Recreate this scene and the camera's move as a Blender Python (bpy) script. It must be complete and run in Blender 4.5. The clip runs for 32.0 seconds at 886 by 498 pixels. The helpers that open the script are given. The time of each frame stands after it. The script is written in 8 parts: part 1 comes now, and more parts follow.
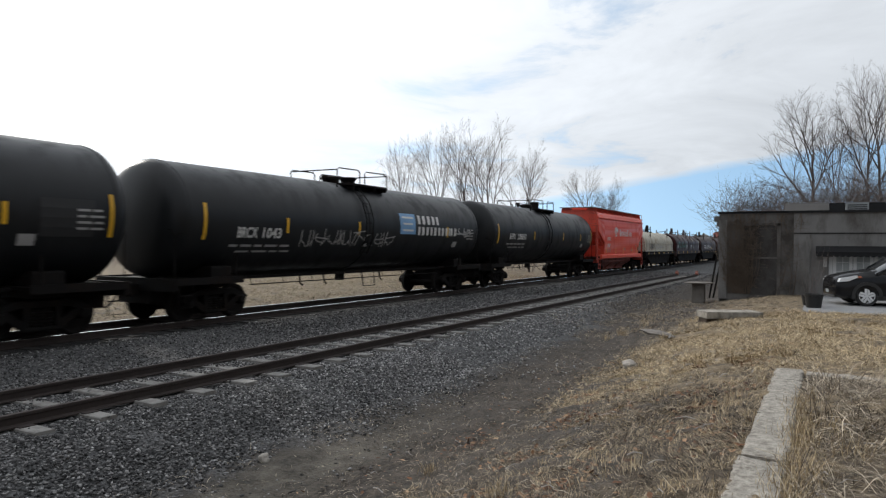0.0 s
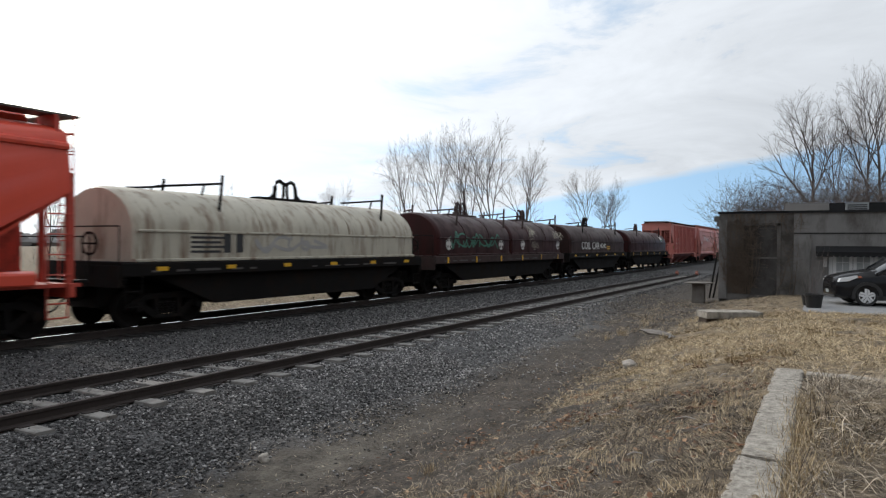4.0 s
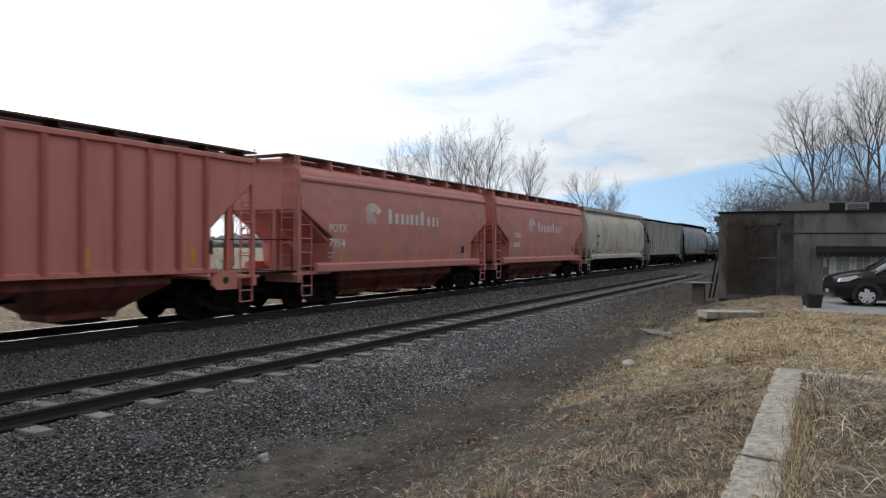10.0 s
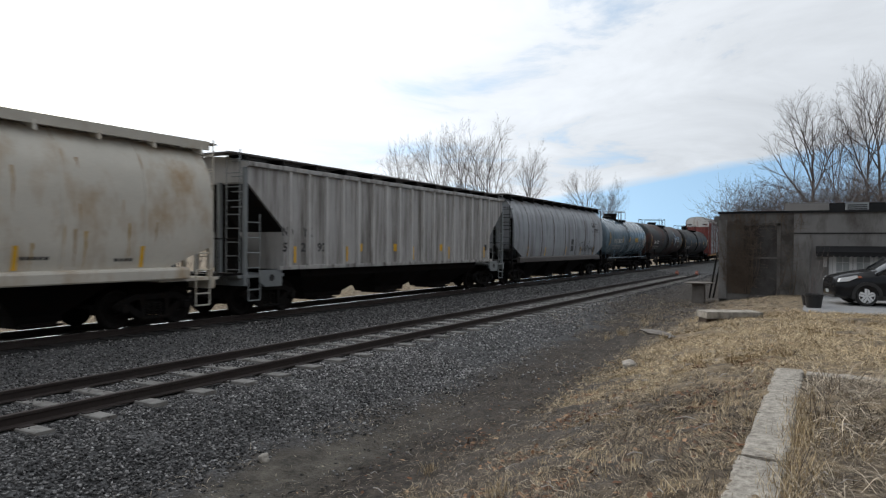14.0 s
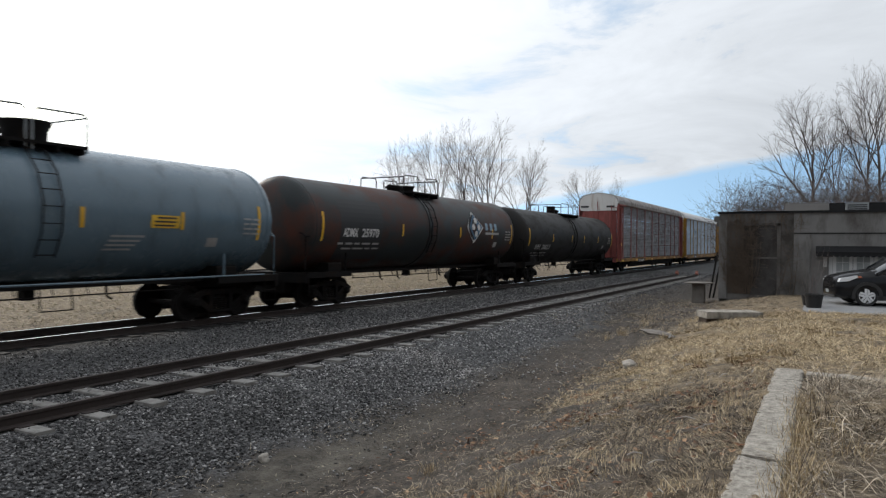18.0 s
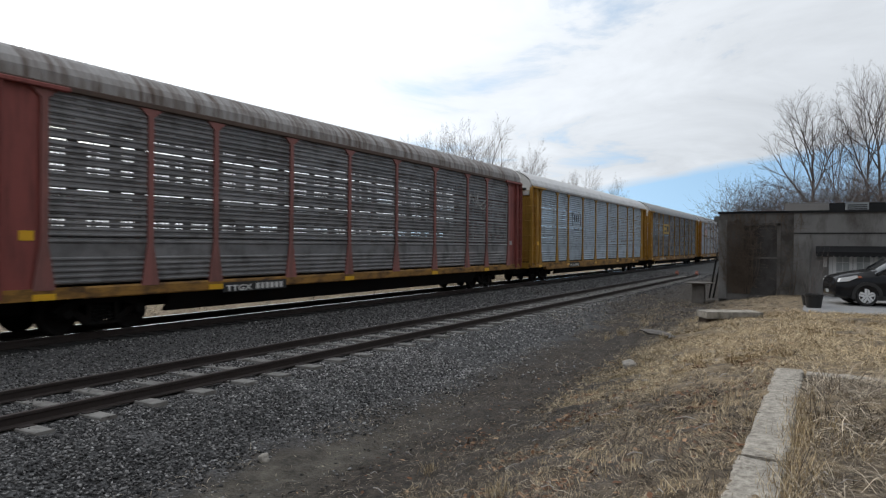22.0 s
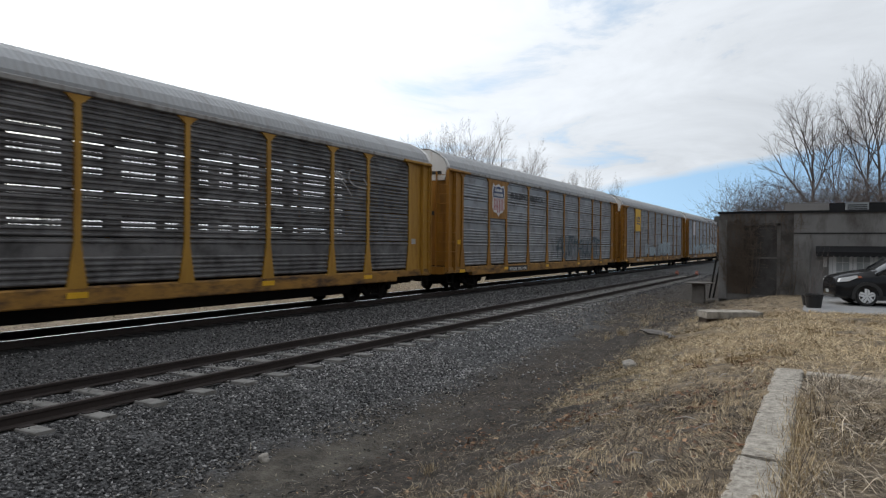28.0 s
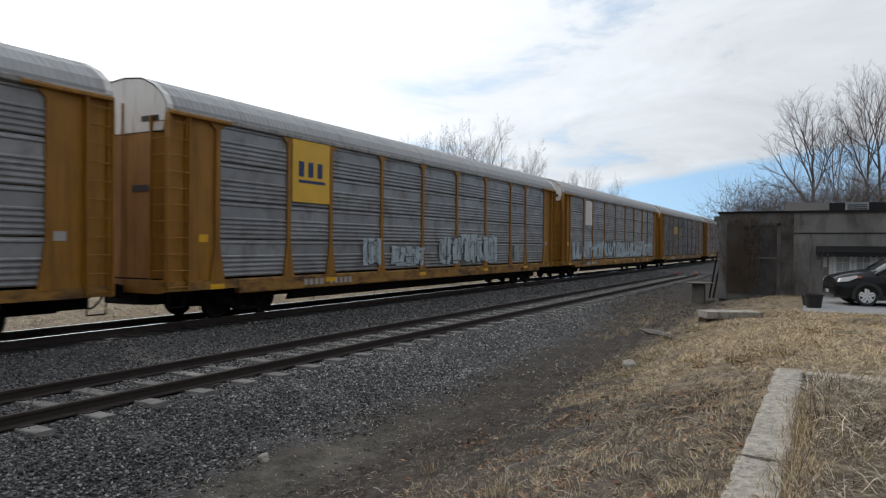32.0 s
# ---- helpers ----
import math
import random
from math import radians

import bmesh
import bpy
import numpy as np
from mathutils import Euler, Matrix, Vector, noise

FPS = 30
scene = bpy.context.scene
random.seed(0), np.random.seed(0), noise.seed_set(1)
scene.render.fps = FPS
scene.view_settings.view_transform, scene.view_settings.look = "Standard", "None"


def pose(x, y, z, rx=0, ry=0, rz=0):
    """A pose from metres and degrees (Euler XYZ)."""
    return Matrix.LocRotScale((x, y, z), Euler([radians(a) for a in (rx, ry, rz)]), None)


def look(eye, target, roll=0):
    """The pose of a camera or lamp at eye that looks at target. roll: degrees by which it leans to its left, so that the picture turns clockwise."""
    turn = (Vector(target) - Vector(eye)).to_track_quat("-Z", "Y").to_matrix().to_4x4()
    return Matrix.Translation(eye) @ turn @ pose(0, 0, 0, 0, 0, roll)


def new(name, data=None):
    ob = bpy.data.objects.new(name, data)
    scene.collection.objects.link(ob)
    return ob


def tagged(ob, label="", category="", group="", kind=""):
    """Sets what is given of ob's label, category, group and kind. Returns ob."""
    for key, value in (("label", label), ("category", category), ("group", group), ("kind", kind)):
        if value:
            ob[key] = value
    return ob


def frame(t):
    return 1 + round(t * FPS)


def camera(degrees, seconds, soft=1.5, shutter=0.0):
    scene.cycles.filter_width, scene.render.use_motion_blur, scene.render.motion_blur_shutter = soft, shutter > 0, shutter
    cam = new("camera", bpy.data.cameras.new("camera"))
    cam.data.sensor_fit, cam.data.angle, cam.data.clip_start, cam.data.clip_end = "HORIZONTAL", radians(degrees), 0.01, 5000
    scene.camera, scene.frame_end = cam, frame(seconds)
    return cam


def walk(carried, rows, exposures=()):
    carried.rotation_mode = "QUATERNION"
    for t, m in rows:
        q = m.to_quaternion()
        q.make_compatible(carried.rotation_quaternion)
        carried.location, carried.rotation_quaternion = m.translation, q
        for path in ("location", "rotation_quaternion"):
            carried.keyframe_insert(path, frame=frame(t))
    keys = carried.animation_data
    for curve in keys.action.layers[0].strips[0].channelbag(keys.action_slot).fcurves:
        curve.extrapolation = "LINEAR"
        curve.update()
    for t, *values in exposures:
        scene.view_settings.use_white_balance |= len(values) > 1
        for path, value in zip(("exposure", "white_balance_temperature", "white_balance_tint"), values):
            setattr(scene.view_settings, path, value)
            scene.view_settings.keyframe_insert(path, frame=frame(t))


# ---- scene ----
cam = camera(64.44, 32.0, soft=1.25, shutter=0.24)
EYE = Vector((0.0, -15.3955, 2.0312))
AIM = Vector((math.cos(radians(28.614)), math.sin(radians(28.614)), math.tan(radians(-0.345))))
VIEW = look(EYE, EYE + AIM, 0.443)
walk(cam, [(0, VIEW), (32.0, VIEW)], [(0, 0.0), (32.0, 0.0)])

# ---- light ----
SUN_AZ = radians(70)      # from +x towards +y: behind the train, ahead of the lens
SUN_EL = radians(26)
SUN_DIR = Vector((math.cos(SUN_EL) * math.cos(SUN_AZ), math.cos(SUN_EL) * math.sin(SUN_AZ), math.sin(SUN_EL)))
sun = new("sun", bpy.data.lights.new("sun", "SUN"))
sun.data.energy, sun.data.angle, sun.data.color = 2.0, radians(6), (1.0, 0.95, 0.88)
sun.matrix_world = look((0, 0, 60), Vector((0, 0, 60)) - SUN_DIR)


def link_world():
    w = bpy.data.worlds.new("sky")
    scene.world = w
    w.use_nodes = True
    nt = w.node_tree
    nt.nodes.clear()
    N, L = nt.nodes.new, nt.links.new
    out, bg = N("ShaderNodeOutputWorld"), N("ShaderNodeBackground")
    sky = N("ShaderNodeTexSky")
    sky.sky_type, sky.sun_disc = "NISHITA", False
    sky.sun_elevation, sky.sun_rotation = SUN_EL, math.pi / 2 - SUN_AZ
    sky.dust_density, sky.ozone_density = 1.2, 0.5
    dim = N("ShaderNodeMix")
    dim.data_type, dim.blend_type = "RGBA", "MULTIPLY"
    dim.inputs[0].default_value = 1.0
    dim.inputs[7].default_value = (0.192, 0.215, 0.208, 1)
    L(sky.outputs[0], dim.inputs[6])
    tc, sep = N("ShaderNodeTexCoord"), N("ShaderNodeSeparateXYZ")
    lift = N("ShaderNodeMapping")
    lift.inputs["Location"].default_value, lift.inputs["Scale"].default_value = (0, 0, 0.30), (1, 1, 0.8)
    L(tc.outputs["Generated"], lift.inputs["Vector"]), L(lift.outputs[0], sky.inputs["Vector"])
    L(tc.outputs["Generated"], sep.inputs[0])

    def m(op, a, b=None, clamp=False):
        n = N("ShaderNodeMath")
        n.operation, n.use_clamp = op, clamp
        for i, v in enumerate((a, b)):
            if v is None:
                continue
            if hasattr(v, "links"):
                L(v, n.inputs[i])
            else:
                n.inputs[i].default_value = v
        return n.outputs[0]
    # a cloud deck far overhead: the direction meets a plane
    z = m("MAXIMUM", sep.outputs[2], 0.0)
    zz = m("ADD", z, 0.10)
    u, v = m("DIVIDE", sep.outputs[0], zz), m("DIVIDE", sep.outputs[1], zz)
    com = N("ShaderNodeCombineXYZ")
    L(u, com.inputs[0]), L(v, com.inputs[1])
    n1, n2 = N("ShaderNodeTexNoise"), N("ShaderNodeTexNoise")
    n1.inputs["Scale"].default_value, n1.inputs["Detail"].default_value, n1.inputs["Roughness"].default_value = 1.1, 9, 0.6
    n1.inputs["Distortion"].default_value = 0.5
    n2.inputs["Scale"].default_value, n2.inputs["Detail"].default_value = 0.45, 4
    L(com.outputs[0], n1.inputs["Vector"]), L(com.outputs[0], n2.inputs["Vector"])
    # the deck's edge: a straight line on that plane, clear sky beyond it
    edge = m("SUBTRACT", m("ADD", m("MULTIPLY", u, EDGE[0]), m("MULTIPLY", v, EDGE[1])), EDGE[2])
    edge = m("ADD", edge, m("MULTIPLY", m("SUBTRACT", n1.outputs[0], 0.5), 0.5))
    open_sky = m("MULTIPLY", edge, 4.5, True)
    cover = m("ADD", m("MULTIPLY", m("SUBTRACT", n1.outputs[0], 0.28), 5.5), m("SUBTRACT", n2.outputs[0], 0.42))
    cover = m("MULTIPLY", m("MINIMUM", m("MAXIMUM", cover, 0.0), 1.0), m("SUBTRACT", 1.0, open_sky))
    # glow of the sun behind the thin cloud
    dot = N("ShaderNodeVectorMath")
    dot.operation = "DOT_PRODUCT"
    L(tc.outputs["Generated"], dot.inputs[0])
    dot.inputs[1].default_value = SUN_DIR
    near = m("POWER", m("MAXIMUM", dot.outputs["Value"], 0.0), 1.5)
    bright = m("ADD", m("ADD", m("ADD", 0.405, m("MULTIPLY", z, 0.52)), m("MULTIPLY", near, 0.80)), m("MULTIPLY", m("SUBTRACT", n1.outputs[0], 0.5), 0.62))
    cloud = N("ShaderNodeMix")
    cloud.data_type, cloud.blend_type = "RGBA", "MULTIPLY"
    cloud.inputs[0].default_value = 1.0
    cloud.inputs[6].default_value = (0.955, 1.0, 1.055, 1)
    L(bright, cloud.inputs[7])
    mix = N("ShaderNodeMix")
    mix.data_type = "RGBA"
    L(m("MULTIPLY", cover, 0.95), mix.inputs[0])
    L(dim.outputs[2], mix.inputs[6]), L(cloud.outputs[2], mix.inputs[7])
    L(mix.outputs[2], bg.inputs[0])
    bg.inputs[1].default_value = 1.0
    L(bg.outputs[0], out.inputs[0])


EDGE = (0.856, -0.517, 3.72)
link_world()


# ---- materials ----
def rgb(r, g, b):
    return tuple((c / 255 / 12.92) if c / 255 < 0.04045 else ((c / 255 + 0.055) / 1.055) ** 2.4 for c in (r, g, b)) + (1,)


def mat(name, col, rough=0.7, metal=0.0, var=0.22, scale=1.2, fine=30.0, dirt=None, amount=0.0, stretch=(1, 1, 1), bump=0.15, grime=None, low=0.0, random_tint=0.0):
    """A worn surface: the colour varied at two scales, patches of dirt drawn out along stretch, and fine relief."""
    mt = bpy.data.materials.new(name)
    mt.use_nodes = True
    nt = mt.node_tree
    N, L = nt.nodes.new, nt.links.new
    bs = nt.nodes["Principled BSDF"]
    bs.inputs["Roughness"].default_value, bs.inputs["Metallic"].default_value = rough, metal
    tc, mp, oi = N("ShaderNodeTexCoord"), N("ShaderNodeMapping"), N("ShaderNodeObjectInfo")
    L(tc.outputs["Object"], mp.inputs["Vector"])
    add = N("ShaderNodeVectorMath")
    add.operation = "MULTIPLY_ADD"
    add.inputs[1].default_value = (7.3, 3.1, 5.7)
    L(oi.outputs["Random"], add.inputs[0]), L(mp.outputs[0], add.inputs[2])
    n1, n2 = N("ShaderNodeTexNoise"), N("ShaderNodeTexNoise")
    for n, s, d in ((n1, scale, 5), (n2, fine, 3)):
        n.inputs["Scale"].default_value, n.inputs["Detail"].default_value, n.inputs["Roughness"].default_value = s, d, 0.62
        L(add.outputs[0], n.inputs["Vector"])
    av = N("ShaderNodeMath")
    av.operation = "MULTIPLY_ADD"
    av.inputs[1].default_value = 0.6
    L(n1.outputs[0], av.inputs[0])
    half = N("ShaderNodeMath")
    half.operation = "MULTIPLY"
    half.inputs[1].default_value = 0.4
    L(n2.outputs[0], half.inputs[0]), L(half.outputs[0], av.inputs[2])
    ramp = N("ShaderNodeValToRGB")
    ramp.color_ramp.elements[0].position, ramp.color_ramp.elements[1].position = 0.3, 0.7
    ramp.color_ramp.elements[0].color = tuple(c * (1 - var) for c in col[:3]) + (1,)
    ramp.color_ramp.elements[1].color = tuple(min(1, c * (1 + var)) for c in col[:3]) + (1,)
    L(av.outputs[0], ramp.inputs[0])
    colour = ramp.outputs[0]
    if random_tint:
        hs, mr = N("ShaderNodeHueSaturation"), N("ShaderNodeMapRange")
        mr.inputs[3].default_value, mr.inputs[4].default_value = 1 - random_tint, 1 + random_tint
        L(oi.outputs["Random"], mr.inputs[0]), L(mr.outputs[0], hs.inputs["Value"]), L(colour, hs.inputs["Color"])
        colour = hs.outputs[0]
    if dirt:
        mp2, n3, r3, mx = N("ShaderNodeMapping"), N("ShaderNodeTexNoise"), N("ShaderNodeMapRange"), N("ShaderNodeMix")
        mp2.inputs["Scale"].default_value = stretch
        L(add.outputs[0], mp2.inputs["Vector"]), L(mp2.outputs[0], n3.inputs["Vector"])
        n3.inputs["Scale"].default_value, n3.inputs["Detail"].default_value, n3.inputs["Roughness"].default_value = scale * 1.6, 7, 0.65
        r3.inputs[1].default_value, r3.inputs[2].default_value = 0.62 - 0.3 * amount, 0.85 - 0.3 * amount
        L(n3.outputs[0], r3.inputs[0])
        mx.data_type = "RGBA"
        mx.inputs[7].default_value = dirt
        L(r3.outputs[0], mx.inputs[0]), L(colour, mx.inputs[6])
        colour = mx.outputs[2]
        rr = N("ShaderNodeMapRange")
        rr.inputs[3].default_value, rr.inputs[4].default_value = rough, min(1, rough + 0.25)
        L(r3.outputs[0], rr.inputs[0]), L(rr.outputs[0], bs.inputs["Roughness"])
    L(colour, bs.inputs["Base Color"])
    if bump:
        bp = N("ShaderNodeBump")
        bp.inputs["Strength"].default_value, bp.inputs["Distance"].default_value = bump, 0.01
        L(n2.outputs[0], bp.inputs["Height"]), L(bp.outputs[0], bs.inputs["Normal"])
    return mt


RUST, SOOT = rgb(92, 58, 40), rgb(48, 44, 42)
M = {}
M["black_tank"] = mat("black_tank_paint", (0.008, 0.009, 0.0105, 1), 0.42, var=0.3, dirt=(0.016, 0.0165, 0.0175, 1), amount=0.45, stretch=(1, 1, 0.3), bump=0.05)
M["black_tank_sooty"] = mat("sooty_tank_paint", (0.011, 0.0105, 0.010, 1), 0.55, var=0.3, dirt=(0.022, 0.018, 0.015, 1), amount=0.45, stretch=(0.5, 1, 1), bump=0.05)
M["rusty_tank"] = mat("rusty_tank_paint", (0.018, 0.023, 0.024, 1), 0.5, var=0.35, scale=0.5, dirt=(0.085, 0.031, 0.020, 1), amount=0.6, stretch=(0.6, 1, 0.8), bump=0.06)
M["teal_tank"] = mat("blue_grey_tank_paint", (0.108, 0.158, 0.196, 1), 0.26, var=0.10, dirt=(0.05, 0.075, 0.092, 1), amount=0.35, stretch=(1, 1, 0.25), bump=0.03)
M["red_hopper"] = mat("red_hopper_paint", (0.73, 0.088, 0.050, 1), 0.36, var=0.06, dirt=(0.56, 0.066, 0.040, 1), amount=0.3, stretch=(1.4, 1, 0.2), bump=0.04)
M["pink_hopper"] = mat("faded_red_hopper_paint", (0.64, 0.235, 0.195, 1), 0.5, var=0.08, dirt=(0.54, 0.19, 0.155, 1), amount=0.5, stretch=(2, 1, 0.15), bump=0.05)
M["faded_hopper"] = mat("dusty_red_hopper_paint", (0.59, 0.235, 0.205, 1), 0.5, var=0.08, dirt=(0.49, 0.235, 0.205, 1), amount=0.55, stretch=(0.7, 1, 0.35), bump=0.05)
M["cream_hopper"] = mat("cream_hopper_paint", (0.55, 0.52, 0.455, 1), 0.55, var=0.14, scale=0.8, dirt=(0.36, 0.25, 0.14, 1), amount=0.42, stretch=(0.9, 1, 0.45), bump=0.05)
M["grey_hopper"] = mat("grey_hopper_paint", (0.41, 0.40, 0.39, 1), 0.6, var=0.12, dirt=(0.13, 0.118, 0.107, 1), amount=0.6, stretch=(2, 1, 0.14), bump=0.05)
M["grey_hopper_dark"] = mat("weathered_grey_hopper_paint", (0.30, 0.315, 0.335, 1), 0.45, var=0.14, dirt=(0.15, 0.145, 0.14, 1), amount=0.5, stretch=(1.2, 1, 0.18), bump=0.05)
M["grey_rib"] = mat("pale_grey_post_paint", (0.50, 0.49, 0.475, 1), 0.6, var=0.12, dirt=(0.28, 0.26, 0.24, 1), amount=0.4, stretch=(2, 1, 0.3), bump=0.05)
M["coil_brown"] = mat("oxide_brown_hood_paint", (0.036, 0.0085, 0.0088, 1), 0.42, var=0.28, dirt=(0.021, 0.009, 0.0085, 1), amount=0.5, stretch=(1, 1, 0.3), bump=0.04)
M["coil_dark"] = mat("dark_brown_hood_paint", (0.040, 0.019, 0.017, 1), 0.45, var=0.28, dirt=(0.024, 0.015, 0.0135, 1), amount=0.5, stretch=(1, 1, 0.3), bump=0.04)
M["coil_cream"] = mat("cream_hood_paint", (0.47, 0.44, 0.36, 1), 0.6, var=0.14, dirt=(0.15, 0.09, 0.055, 1), amount=0.42, stretch=(1.8, 1, 0.25), bump=0.05)
M["under"] = mat("sooty_underframe", (0.008, 0.0072, 0.007, 1), 0.75, var=0.35, dirt=(0.02, 0.014, 0.011, 1), amount=0.4, bump=0.2)
M["under_red"] = mat("brown_underframe", (0.030, 0.0105, 0.009, 1), 0.7, var=0.3, dirt=(0.03, 0.022, 0.02, 1), amount=0.55, bump=0.1)
M["wheel"] = mat("oily_wheel_steel", (0.011, 0.0095, 0.009, 1), 0.75, 0.0, var=0.3, bump=0.1)
M["white"] = mat("white_marking_paint", (0.62, 0.61, 0.59, 1), 0.6, var=0.15, bump=0.0)
M["dull_white"] = mat("dull_white_paint", (0.36, 0.35, 0.34, 1), 0.6, var=0.2, bump=0.0)
M["dull_mark"] = mat("grimy_white_paint", (0.065, 0.058, 0.055, 1), 0.6, var=0.3, bump=0.0)
M["dark_mark"] = mat("black_marking_paint", (0.03, 0.03, 0.032, 1), 0.6, var=0.2, bump=0.0)
M["logo_blue"] = mat("pale_blue_logo_paint", (0.17, 0.33, 0.54, 1), 0.5, var=0.25, bump=0.0)
M["navy"] = mat("navy_sign_paint", (0.015, 0.03, 0.11, 1), 0.5, var=0.15, bump=0.0)
M["shield_red"] = mat("red_sign_paint", (0.33, 0.05, 0.06, 1), 0.5, var=0.15, bump=0.0)
M["reflector"] = mat("yellow_reflector_tape", (0.72, 0.40, 0.02, 1), 0.35, var=0.2, bump=0.0)
M["yellow"] = mat("yellow_rack_paint", (0.37, 0.195, 0.022, 1), 0.62, var=0.2, dirt=(0.20, 0.088, 0.014, 1), amount=0.5, stretch=(2, 2, 0.2), bump=0.06)
M["yellow_brown"] = mat("brownish_yellow_rack_paint", (0.30, 0.135, 0.010, 1), 0.55, var=0.22, dirt=(0.17, 0.074, 0.012, 1), amount=0.5, stretch=(2, 2, 0.2), bump=0.06)
M["yellow_sill"] = mat("grimy_yellow_sill_paint", (0.30, 0.15, 0.025, 1), 0.65, var=0.3, scale=1.6, dirt=(0.06, 0.035, 0.022, 1), amount=0.6, stretch=(0.5, 1, 1.5), bump=0.1)
M["sign_yellow"] = mat("bright_yellow_sign_paint", (0.72, 0.43, 0.035, 1), 0.5, var=0.1, bump=0.0)
M["post_red"] = mat("rusty_red_post_paint", (0.26, 0.10, 0.088, 1), 0.65, var=0.2, dirt=(0.15, 0.08, 0.07, 1), amount=0.55, stretch=(2, 2, 0.25), bump=0.06)
M["rack_red"] = mat("faded_red_rack_paint", (0.25, 0.062, 0.052, 1), 0.6, var=0.16, dirt=(0.14, 0.045, 0.04, 1), amount=0.5, stretch=(2, 2, 0.25), bump=0.06)
M["panel_mid"] = mat("dull_galvanized_panel", (0.215, 0.212, 0.215, 1), 0.48, 0.35, var=0.22, dirt=(0.12, 0.115, 0.115, 1), amount=0.5, stretch=(0.8, 1, 0.9), bump=0.05, random_tint=0.14)
M["panel_grey"] = mat("galvanized_rack_panel", (0.295, 0.30, 0.31, 1), 0.45, 0.4, var=0.14, dirt=(0.20, 0.195, 0.195, 1), amount=0.5, stretch=(0.8, 1, 0.9), bump=0.05, random_tint=0.12)
M["panel_dark"] = mat("dirty_galvanized_panel", (0.155, 0.15, 0.15, 1), 0.5, 0.3, var=0.28, dirt=(0.07, 0.066, 0.065, 1), amount=0.6, stretch=(0.8, 1, 0.9), bump=0.05, random_tint=0.15)
M["panel_blue"] = mat("pale_blue_grey_panel", (0.40, 0.46, 0.52, 1), 0.45, 0.3, var=0.12, dirt=(0.26, 0.29, 0.32, 1), amount=0.4, stretch=(0.8, 1, 0.9), bump=0.04, random_tint=0.08)
M["roof_grey"] = mat("galvanized_rack_roof", (0.285, 0.29, 0.295, 1), 0.5, 0.4, var=0.1, dirt=(0.26, 0.25, 0.24, 1), amount=0.4, stretch=(3, 0.4, 0.4), bump=0.05)
M["roof_rust"] = mat("rust_streaked_rack_roof", (0.32, 0.305, 0.295, 1), 0.6, 0.3, var=0.15, dirt=(0.12, 0.085, 0.068, 1), amount=0.65, stretch=(2.5, 0.3, 0.3), bump=0.05)
M["roof_white"] = mat("pale_rack_roof", (0.60, 0.60, 0.60, 1), 0.5, 0.1, var=0.08, dirt=(0.42, 0.41, 0.40, 1), amount=0.4, stretch=(3, 0.4, 0.4), bump=0.04)
M["end_white"] = mat("white_rack_end_paint", (0.66, 0.65, 0.63, 1), 0.55, var=0.1, dirt=(0.36, 0.26, 0.19, 1), amount=0.3, stretch=(1, 2, 0.3), bump=0.05)
M["rail"] = mat("rusted_rail_steel", (0.032, 0.023, 0.020, 1), 0.75, 0.1, var=0.3, bump=0.25)
M["rail_head"] = mat("polished_rail_head", (0.80, 0.80, 0.81, 1), 0.12, 1.0, var=0.05, bump=0.0)
M["rail_head_dull"] = mat("dull_rail_head", (0.06, 0.045, 0.04, 1), 0.7, 0.2, var=0.2, bump=0.1)
M["tie"] = mat("weathered_concrete_tie", (0.225, 0.215, 0.20, 1), 0.9, var=0.25, scale=3, dirt=(0.11, 0.10, 0.09, 1), amount=0.5, bump=0.5, random_tint=0.12)
M["dark_tie"] = mat("oiled_wood_tie", (0.014, 0.0122, 0.011, 1), 0.9, var=0.3, bump=0.5, random_tint=0.15)
M["concrete"] = mat("old_cast_concrete", (0.315, 0.29, 0.25, 1), 0.95, var=0.5, scale=9.0, fine=60, dirt=(0.13, 0.112, 0.092, 1), amount=0.48, bump=1.0)
M["bark"] = mat("grey_brown_bark", (0.105, 0.090, 0.082, 1), 0.95, var=0.3, scale=3, bump=0.8)
M["twig"] = mat("grey_brown_twigs", (0.155, 0.13, 0.12, 1), 0.95, var=0.25, bump=0.0)
M["pale_bark"] = mat("pale_bark", (0.42, 0.39, 0.36, 1), 0.9, var=0.3, scale=3, bump=0.4)
M["graffiti"] = mat("pale_spray_paint", (0.42, 0.38, 0.30, 1), 0.6, var=0.3, scale=4, bump=0.0)
M["graffiti_green"] = mat("green_spray_paint", (0.04, 0.16, 0.11, 1), 0.6, var=0.3, scale=4, bump=0.0)
M["graffiti_blue"] = mat("pale_blue_spray_paint", (0.42, 0.50, 0.54, 1), 0.6, var=0.3, scale=4, bump=0.0)
M["graffiti_dark"] = mat("dark_spray_paint", (0.10, 0.11, 0.12, 1), 0.6, var=0.3, scale=4, bump=0.0)
M["graffiti_teal"] = mat("teal_spray_paint", (0.055, 0.082, 0.10, 1), 0.6, var=0.3, scale=4, bump=0.0)
M["faded_mark"] = mat("faded_white_paint", (0.72, 0.67, 0.65, 1), 0.7, var=0.2, scale=5, bump=0.0)
M["rust_brown"] = mat("brown_rust_run", (0.29, 0.18, 0.095, 1), 0.85, var=0.4, scale=3.0, dirt=(0.46, 0.40, 0.31, 1), amount=0.55, stretch=(3, 1, 0.5), bump=0.0)
M["rust_orange"] = mat("orange_rust_run", (0.40, 0.26, 0.085, 1), 0.85, var=0.4, scale=3.0, dirt=(0.52, 0.46, 0.34, 1), amount=0.5, stretch=(3, 1, 0.5), bump=0.0)
